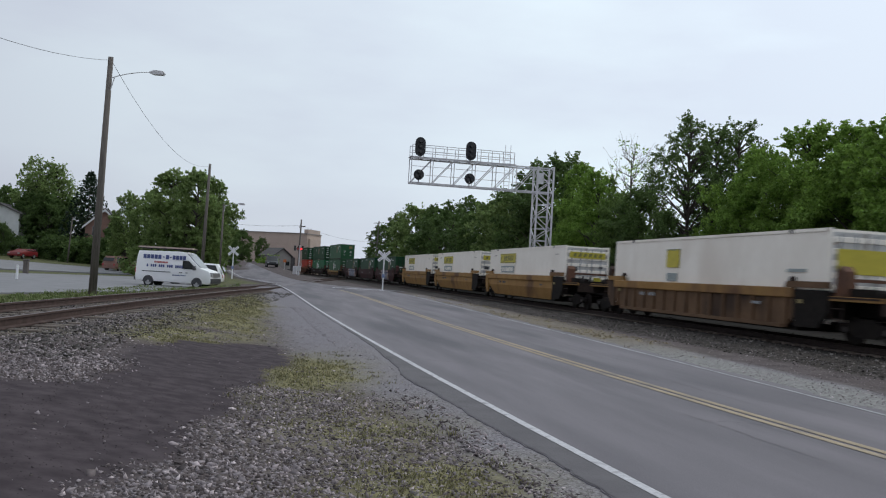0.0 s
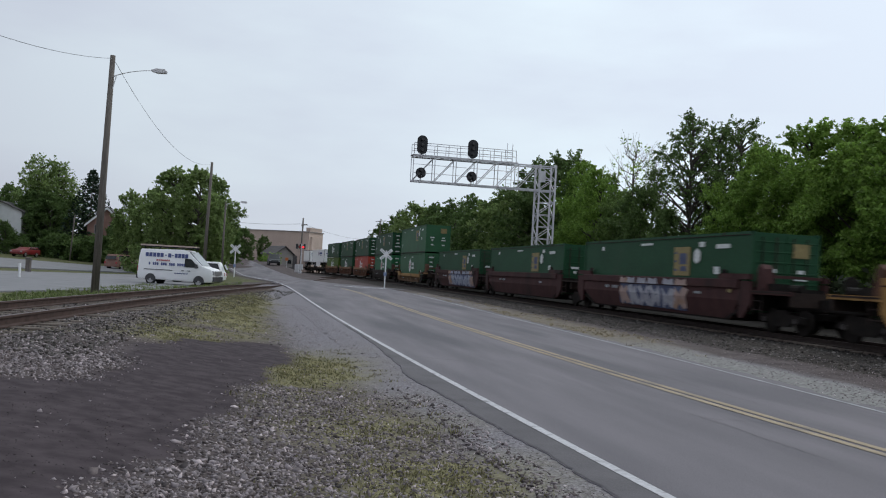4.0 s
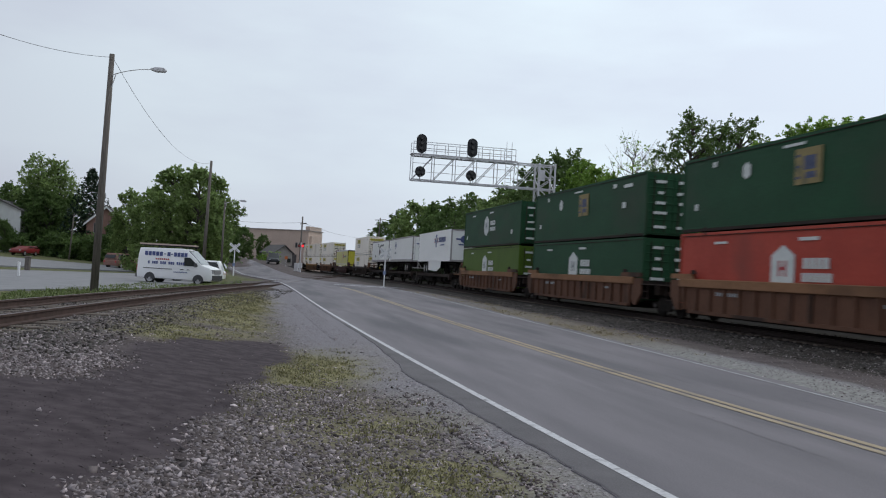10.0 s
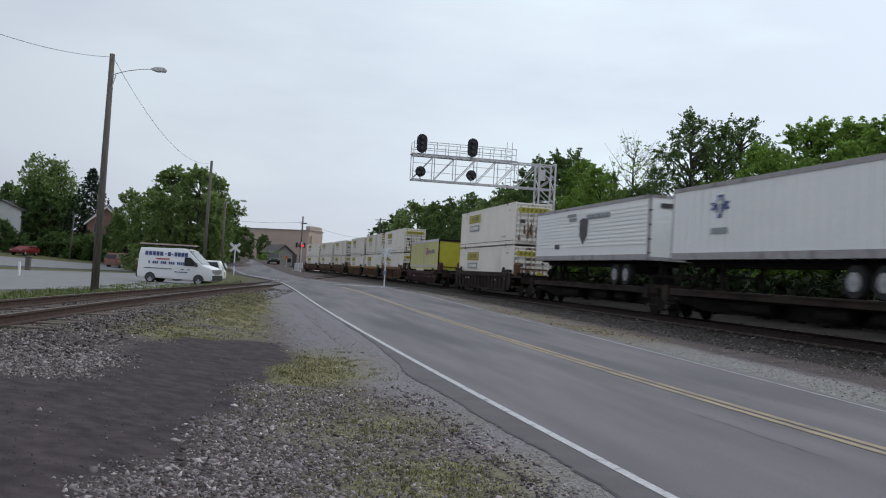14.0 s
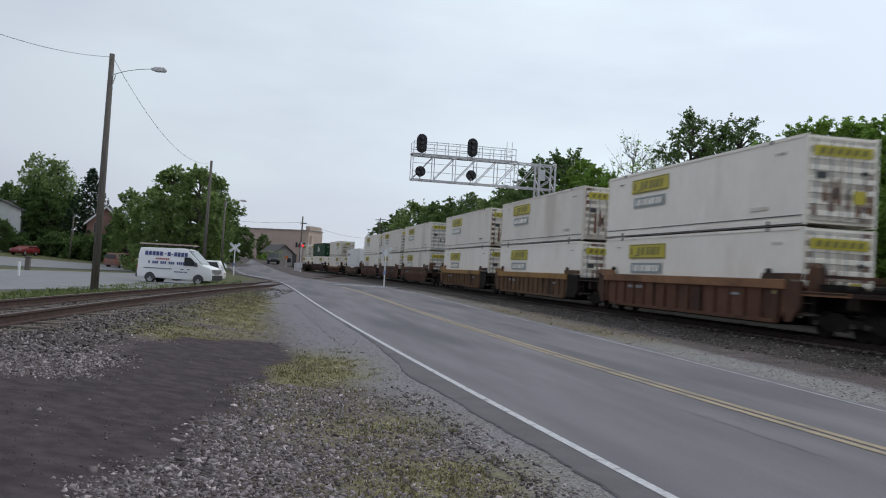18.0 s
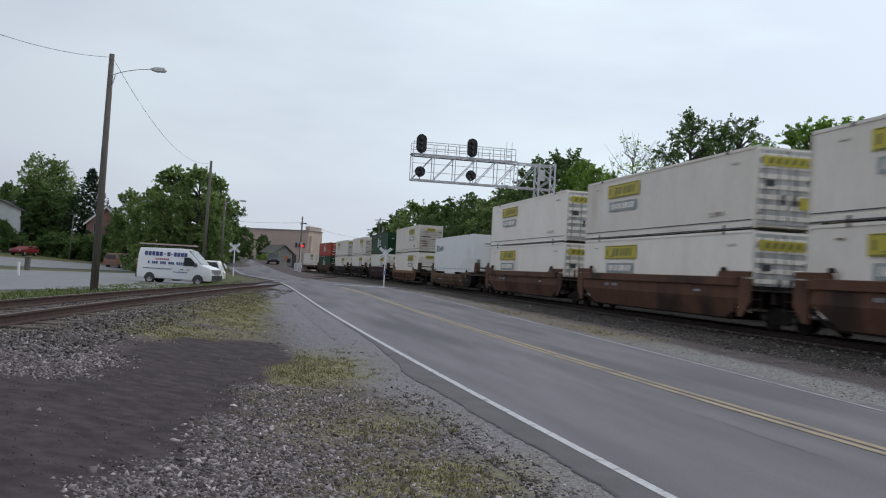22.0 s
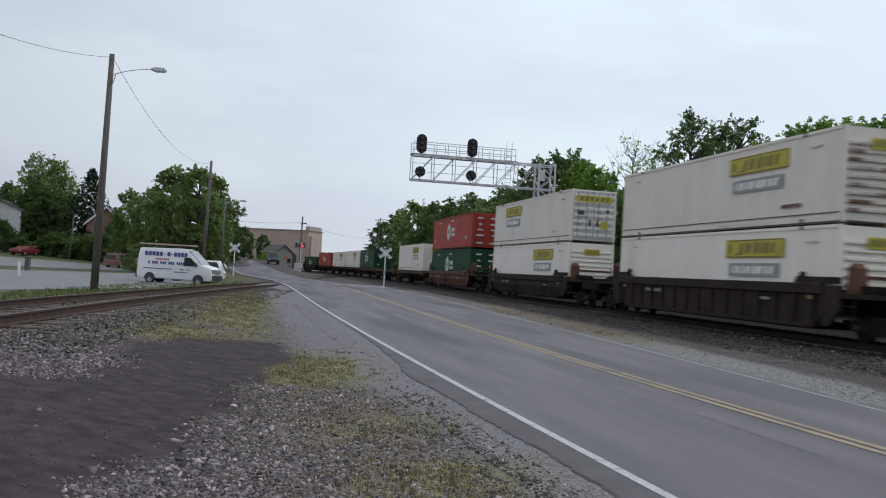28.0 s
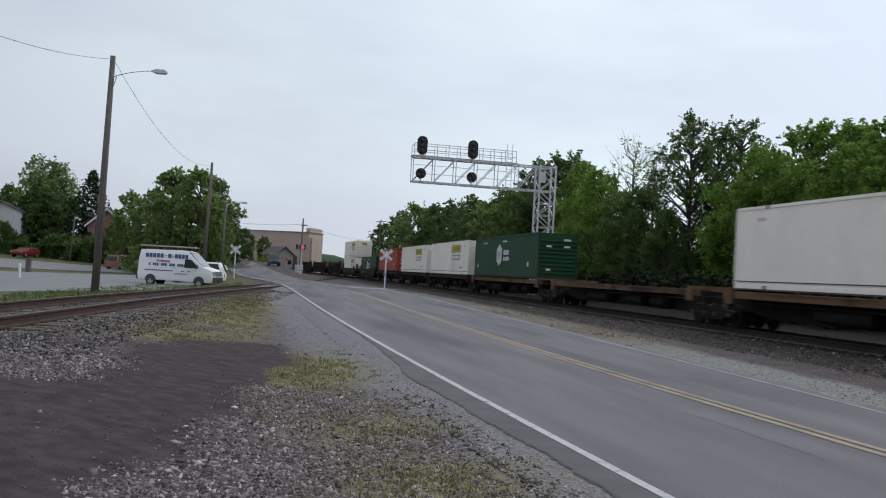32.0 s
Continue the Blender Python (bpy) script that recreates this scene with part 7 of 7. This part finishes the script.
def house(m, w, d, h, roof, wall, label, windows=(), trim=False):
    g = thing("house", m, label, "house", "houses behind the trees")
    bm = bmesh.new()
    prism(bm, [(-w / 2, 0), (w / 2, 0), (w / 2, h), (0, h + roof), (-w / 2, h)], 0, d)
    part("wall", bm, wall, g)
    for s in (-1, 1):
        bm = bmesh.new()
        prism(bm, [(0, h + roof + 0.02), (s * (w / 2 + 0.4), h - 0.25 + 0.02), (s * (w / 2 + 0.4), h - 0.07), (0, h + roof + 0.22)], -0.35, d + 0.35)
        part("roof", bm, "shingle", g, "dark shingle roof")
        if trim:
            bm = bmesh.new()
            prism(bm, [(0, h + roof - 0.28), (s * (w / 2 + 0.4), h - 0.55), (s * (w / 2 + 0.4), h - 0.22), (0, h + roof + 0.06)], -0.42, -0.36)
            part("bargeboard", bm, "siding", g, "white gable trim")
    for x, z, ww, hh in windows:
        window_in(g, x, -0.02, z, ww, hh)
    return g


p = ahead(502, 459, 178)
house(pose(p.x, p.y, float(ground_z(p.x, p.y)) - 0.1, 0, 0, 34), 3.6, 7, 2.6, 1.4, "siding_grey", "low grey-sided shed with a dark gable roof", ((1.1, 1.1, 0.8, 0.8),))
p = ahead(184, 440, 131)
house(pose(p.x, p.y, -0.2, 0, 0, 16), 5.2, 9, 6.2, 2.5, "brick_red", "red brick house with a white-trimmed gable", ((0.7, 5.4, 0.7, 1.3), (-1.2, 5.4, 0.7, 1.3)), True)
p = ahead(-5, 440, 132)
house(pose(p.x, p.y, -0.3, 0, 0, 8), 6.0, 9, 7.6, 1.2, "siding", "white-sided house among the trees", ((1.2, 4.4, 0.9, 1.4), (-0.4, 2.0, 0.9, 1.4), (1.2, 2.0, 0.9, 1.4)))


# ---- trees ----
def leaf_mesh(name, lumps, per, size, mat, seed, sprays=0):
    """Small leaf cards gathered in lumps (x, y, z, radius), along so many sprays of twigs in each."""
    r = np.random.RandomState(seed)
    c = np.concatenate([np.array(l[:3]) + (_spray(r, int(per * l[3] ** 2), l[3], sprays) if sprays else _ball(r, int(per * l[3] ** 2), l[3]) * [1, 1, 0.8]) for l in lumps])
    n = len(c)
    a = r.normal(0, 1, (n, 3))
    a[:, 2] *= 0.55
    a /= np.linalg.norm(a, axis=1)[:, None]
    b = np.cross(a, r.normal(0, 1, (n, 3)))
    b /= np.linalg.norm(b, axis=1)[:, None]
    s = size * r.uniform(0.6, 1.35, n)[:, None]
    a, b = a * s, b * s * 0.62
    v = np.stack([c - a, c - 0.1 * a + b, c + a, c + 0.1 * a - b], 1)
    me = bpy.data.meshes.new(name)
    me.vertices.add(4 * n)
    me.vertices.foreach_set("co", v.ravel())
    me.loops.add(4 * n)
    me.loops.foreach_set("vertex_index", np.arange(4 * n, dtype=np.int32))
    me.polygons.add(n)
    me.polygons.foreach_set("loop_start", np.arange(0, 4 * n, 4, dtype=np.int32))
    me.update(calc_edges=True)
    me.materials.append(M[mat])
    return me


def _spray(r, n, radius, k):
    """Leaves along k twigs that fan out from the middle and droop at their ends."""
    way = r.normal(0, 1, (k, 3)) + [0, 0, 0.35]
    way /= np.linalg.norm(way, axis=1)[:, None]
    far = radius * r.uniform(0.75, 1.45, k)
    i = r.randint(0, k, n)
    u = r.uniform(0.12, 1.0, n) ** 0.8
    p = way[i] * (far[i] * u)[:, None] + r.normal(0, 0.15, (n, 3)) * (radius * (1.15 - 0.6 * u))[:, None] * [1, 1, 0.6]
    p[:, 2] -= 0.18 * radius * u * u
    return p


def _ball(r, n, radius):
    v = r.normal(0, 1, (n, 3))
    v /= np.linalg.norm(v, axis=1)[:, None]
    return v * (radius * np.clip(np.abs(r.normal(0.62, 0.30, n)), 0.05, 1.45))[:, None]


def tree(height, spread_r, mat, seed, label, low=0.25, lumps=26, per=260, size=0.17, clump=1.0, bare=0.0, sprays=12):
    """Trunk, limbs to each lump of the crown, and the leaves. Built at the origin."""
    r = random.Random(seed)
    t = thing("tree", Matrix(), label, "tree", "trees")
    bm = bmesh.new()
    rod(bm, (0, 0, -0.3), (0.1, 0.05, height * 0.45), 0.02 * height + 0.03, 9, 0.011 * height)
    rod(bm, (0.1, 0.05, height * 0.45), (0.0, 0.1, height * 0.9), 0.011 * height, 7, 0.03)
    balls = []
    for i in range(lumps):
        u = (i + 0.5) / lumps
        z = height * (low + (0.97 - low) * u)
        v = (z / height - low) / (1 - low)
        rad = spread_r * (0.55 + 0.45 * math.sin(math.pi * min(1, v * 0.9 + 0.12))) * (1 - 0.55 * max(0, v - 0.6) / 0.4)
        ang = i * 2.4 + r.uniform(-0.5, 0.5)
        d = rad * r.uniform(0.45, 0.95)
        size_l = clump * spread_r * r.uniform(0.24, 0.42) * (0.75 if v > 0.75 else 1)
        x, y = d * math.cos(ang), d * math.sin(ang)
        z = min(z + r.uniform(-0.5, 0.5), height - size_l * 0.7)
        z0 = max(height * 0.18, z - d * r.uniform(0.5, 0.9))
        rod(bm, (0.05, 0.05, z0), (x, y, z), (0.05 + 0.004 * height) * (0.45 if bare else 1), 5, 0.012)
        if r.random() >= bare:
            balls.append((x, y, z, size_l))
        else:
            for k in range(6):
                rod(bm, (x * 0.7, y * 0.7, z0 + (z - z0) * 0.7), (x + r.uniform(-1, 1), y + r.uniform(-1, 1), z + r.uniform(0.2, 1.8)), 0.014, 4, 0.005)
            balls.append((x, y, z + 0.9, 0.4))
    part("trunk", bm, "bark", t, "grey-brown trunk and limbs")
    crown = new("crown", leaf_mesh("crown", balls, per, size, mat, seed, sprays))
    crown.parent = t
    crown["label"] = "leafy crown"
    return t


TREES = {
    "ash": tree(12.5, 4.2, "leaf", 21, "leafy green tree behind the railway", 0.12, 58, 560, 0.10, clump=0.80),
    "maple": tree(11.0, 5.0, "leaf", 22, "broad leafy green tree behind the railway", 0.06, 66, 520, 0.105, clump=0.80),
    "tall": tree(13.0, 3.8, "leaf_dark", 23, "tall dark tree with an open crown", 0.20, 84, 400, 0.085, clump=0.66, sprays=9),
    "light": tree(12.0, 4.0, "leaf_light", 24, "young-leaved tree with a light crown", 0.14, 42, 380, 0.115),
    "dark": tree(10.5, 4.4, "leaf_dark", 25, "dense dark green tree", 0.05, 42, 420, 0.12),
    "bare": tree(12.0, 3.0, "leaf", 26, "half-bare tree with thin branches", 0.3, 44, 60, 0.11, bare=0.85),
    "far ash": tree(12.5, 4.2, "leaf_dark", 51, "leafy green tree in the distance", 0.10, 40, 150, 0.20),
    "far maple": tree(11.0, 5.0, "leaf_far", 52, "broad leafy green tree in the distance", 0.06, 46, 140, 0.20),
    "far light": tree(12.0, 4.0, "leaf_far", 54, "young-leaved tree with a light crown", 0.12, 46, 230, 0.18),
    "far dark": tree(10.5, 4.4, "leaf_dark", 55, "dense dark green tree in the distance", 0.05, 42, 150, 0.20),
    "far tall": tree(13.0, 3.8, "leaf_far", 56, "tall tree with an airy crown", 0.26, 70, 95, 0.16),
}
tree_used = set()


def plant(kind, vx, dist, height, wide=1.0, turn=0.0):
    """Stand a tree of that height where the resting view has vx, dist metres ahead."""
    p = ahead(vx, 470, dist)
    z = float(ground_z(p.x, p.y)) - 0.05
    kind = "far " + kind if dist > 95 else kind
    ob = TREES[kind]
    base = {"ash": 12.5, "maple": 11.0, "tall": 13.0, "light": 12.0, "dark": 10.5, "bare": 12.0}[kind.replace("far ", "")]
    m = pose(p.x, p.y, z, 0, 0, turn)
    ob = copy_thing(ob, m) if kind in tree_used else ob
    tree_used.add(kind)
    ob.matrix_basis = m
    s = (height - z) / base
    ob.scale = (s * wide, s * wide, s)
    return ob


# behind the railway, from far to near: view x, distance, height, width, turn
for row in (("ash", 672, 205, 12.5, 1.0, 10), ("ash", 700, 185, 14.0, 1.0, 80), ("maple", 735, 165, 14.2, 0.9, 150), ("dark", 772, 150, 13.2, 1.0, 40), ("ash", 800, 135, 13.0, 0.9, 200),
            ("ash", 832, 122, 12.6, 0.9, 260), ("dark", 868, 112, 11.2, 1.0, 310), ("maple", 905, 104, 11.8, 0.9, 20), ("ash", 940, 98, 14.6, 0.9, 75), ("dark", 985, 92, 14.6, 0.9, 130),
            ("ash", 1020, 88, 13.6, 0.8, 190), ("maple", 1055, 80, 11.8, 0.8, 240), ("light", 1085, 74, 9.3, 0.75, 300), ("bare", 1112, 78, 14.0, 1.05, 30), ("bare", 1150, 76, 12.4, 0.8, 140), ("dark", 1130, 70, 9.4, 0.8, 100),
            ("tall", 1213, 66, 14.7, 0.85, 0), ("tall", 1262, 67, 13.9, 0.7, 60), ("tall", 1303, 68, 14.9, 0.9, 120), ("dark", 1176, 64, 7.0, 0.65, 170), ("maple", 1350, 60, 11.4, 0.85, 220), ("maple", 1425, 56, 12.3, 0.9, 280),
            ("ash", 1500, 54, 12.3, 1.0, 330), ("maple", 1575, 50, 11.9, 0.95, 60), ("dark", 1310, 66, 7.8, 0.8, 140), ("maple", 1660, 46, 12.5, 1.0, 10)):
    plant(*row)
# west of the road
for row in (("tall", 62, 138, 16.4, 0.85, 40), ("tall", 92, 139, 15.6, 0.8, 150), ("dark", 12, 143, 12.0, 0.75, 60), ("dark", 52, 136, 10.8, 0.8, 90), ("dark", 82, 135, 10.8, 0.75, 10), ("dark", 118, 138, 10.4, 0.75, 200), ("dark", 204, 129, 7.0, 0.75, 60), ("maple", -70, 130, 12.0, 0.8, 120), ("dark", 4, 129, 5.6, 0.7, 20), ("light", 222, 122, 10.4, 0.8, 10), ("light", 262, 116, 10.6, 0.75, 80),
            ("light", 298, 108, 12.5, 0.85, 160), ("light", 345, 104, 12.3, 0.85, 230), ("light", 376, 110, 11.9, 0.68, 300), ("light", 386, 119, 9.6, 0.70, 30),
            ("dark", 462, 186, 7.4, 0.72, 170), ("dark", 403, 132, 7.4, 0.85, 250), ("dark", 428, 170, 8.2, 0.9, 20)):
    plant(*row)


def spruce(vx, dist, height):
    t = thing("spruce", Matrix(), "dark spruce tree among the leafy trees", "tree", "trees")
    bm = bmesh.new()
    rod(bm, (0, 0, -0.2), (0, 0, height), 0.2, 8, 0.03)
    balls = []
    for i in range(150):
        u = i / 150
        rad = 0.36 * height * (1 - u) ** 0.85 + 0.2
        a = i * 2.4
        z = height * (0.12 + 0.86 * u)
        rod(bm, (0, 0, z), (rad * math.cos(a), rad * math.sin(a), z - 0.15 * rad), 0.04, 4, 0.01)
        for k in (0.35, 0.7, 1.0):
            balls.append((rad * k * math.cos(a), rad * k * math.sin(a), z - 0.15 * rad * k, 0.28 + 0.2 * (1 - u)))
    part("trunk", bm, "bark", t)
    crown = new("crown", leaf_mesh("crown", balls, 150, 0.17, "needle", 31))
    crown.parent = t
    p = ahead(vx, 450, dist)
    t.matrix_basis = pose(p.x, p.y, -0.4)
    return t


spruce(154, 134, 14.9)


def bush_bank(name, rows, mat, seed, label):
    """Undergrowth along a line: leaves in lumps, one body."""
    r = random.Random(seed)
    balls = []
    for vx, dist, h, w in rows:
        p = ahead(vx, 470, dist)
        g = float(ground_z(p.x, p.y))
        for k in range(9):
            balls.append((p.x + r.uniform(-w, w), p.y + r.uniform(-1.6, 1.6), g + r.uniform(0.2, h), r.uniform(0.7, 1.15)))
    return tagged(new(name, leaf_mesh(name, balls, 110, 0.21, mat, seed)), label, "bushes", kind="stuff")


# This brush carries the darkness behind the cars in its leaf colour.
bush_bank("undergrowth", [(784 + 1570 * (float(main_x(y)) + 8.5) / y, y, 1.6, 1.6) for y in np.arange(30, 150, 3.0)], "leaf_shaded", 46, "brush close behind the railway, darkened for shade")
bush_bank("undergrowth", [(x, 62 + (1568 - x) * 0.03 + 25 * max(0, (1100 - x) / 300), 3.2, 2.6) for x in range(1000, 1640, 26)], "leaf_dark", 41, "dark undergrowth behind the railway")
bush_bank("undergrowth", [(x, 96 + (1000 - x) * 0.30, 4.0, 3.4) for x in range(690, 1010, 22)], "leaf_dark", 42, "dark undergrowth behind the railway")
bush_bank("hedge", [(x, 106 + abs(x - 300) * 0.02, 3.4, 2.4) for x in range(258, 384, 14)], "leaf_far", 43, "dark hedge under the trees")
bush_bank("hedge", [(x, 128, 3.3, 2.2) for x in range(138, 216, 9)], "leaf_dark", 48, "dark bushes before the brick house")
bush_bank("hedge", [(x, 131, 3.4, 2.6) for x in list(range(-60, -20, 20)) + list(range(36, 215, 18))], "leaf_dark", 44, "dark hedge beyond the parking lot")
bush_bank("bushes", [(x, 172, 1.2, 1.6) for x in (476,)], "leaf", 45, "green bushes beside the far road")

# wooded rise on the horizon
bm = bmesh.new()
prev = None
for i in range(121):
    a = radians(-60 + i)
    d = 620 + 60 * math.sin(i * 0.31)
    h = 9 + 3.5 * math.sin(i * 0.17) + 2 * math.sin(i * 0.53) + 1.2 * math.sin(i * 1.7)
    pair = (bm.verts.new((d * math.sin(a), d * math.cos(a), -6)), bm.verts.new((d * math.sin(a) * 1.03, d * math.cos(a) * 1.03, h * 0.75)), bm.verts.new((d * math.sin(a) * 1.2, d * math.cos(a) * 1.2, h)))
    if prev:
        bm.faces.new((prev[0], pair[0], pair[1], prev[1]))
        bm.faces.new((prev[1], pair[1], pair[2], prev[2]))
    prev = pair
solid("far_woods", bm, "hill", "low wooded rise on the horizon", "backdrop", kind="structure", smooth=True)

motions()
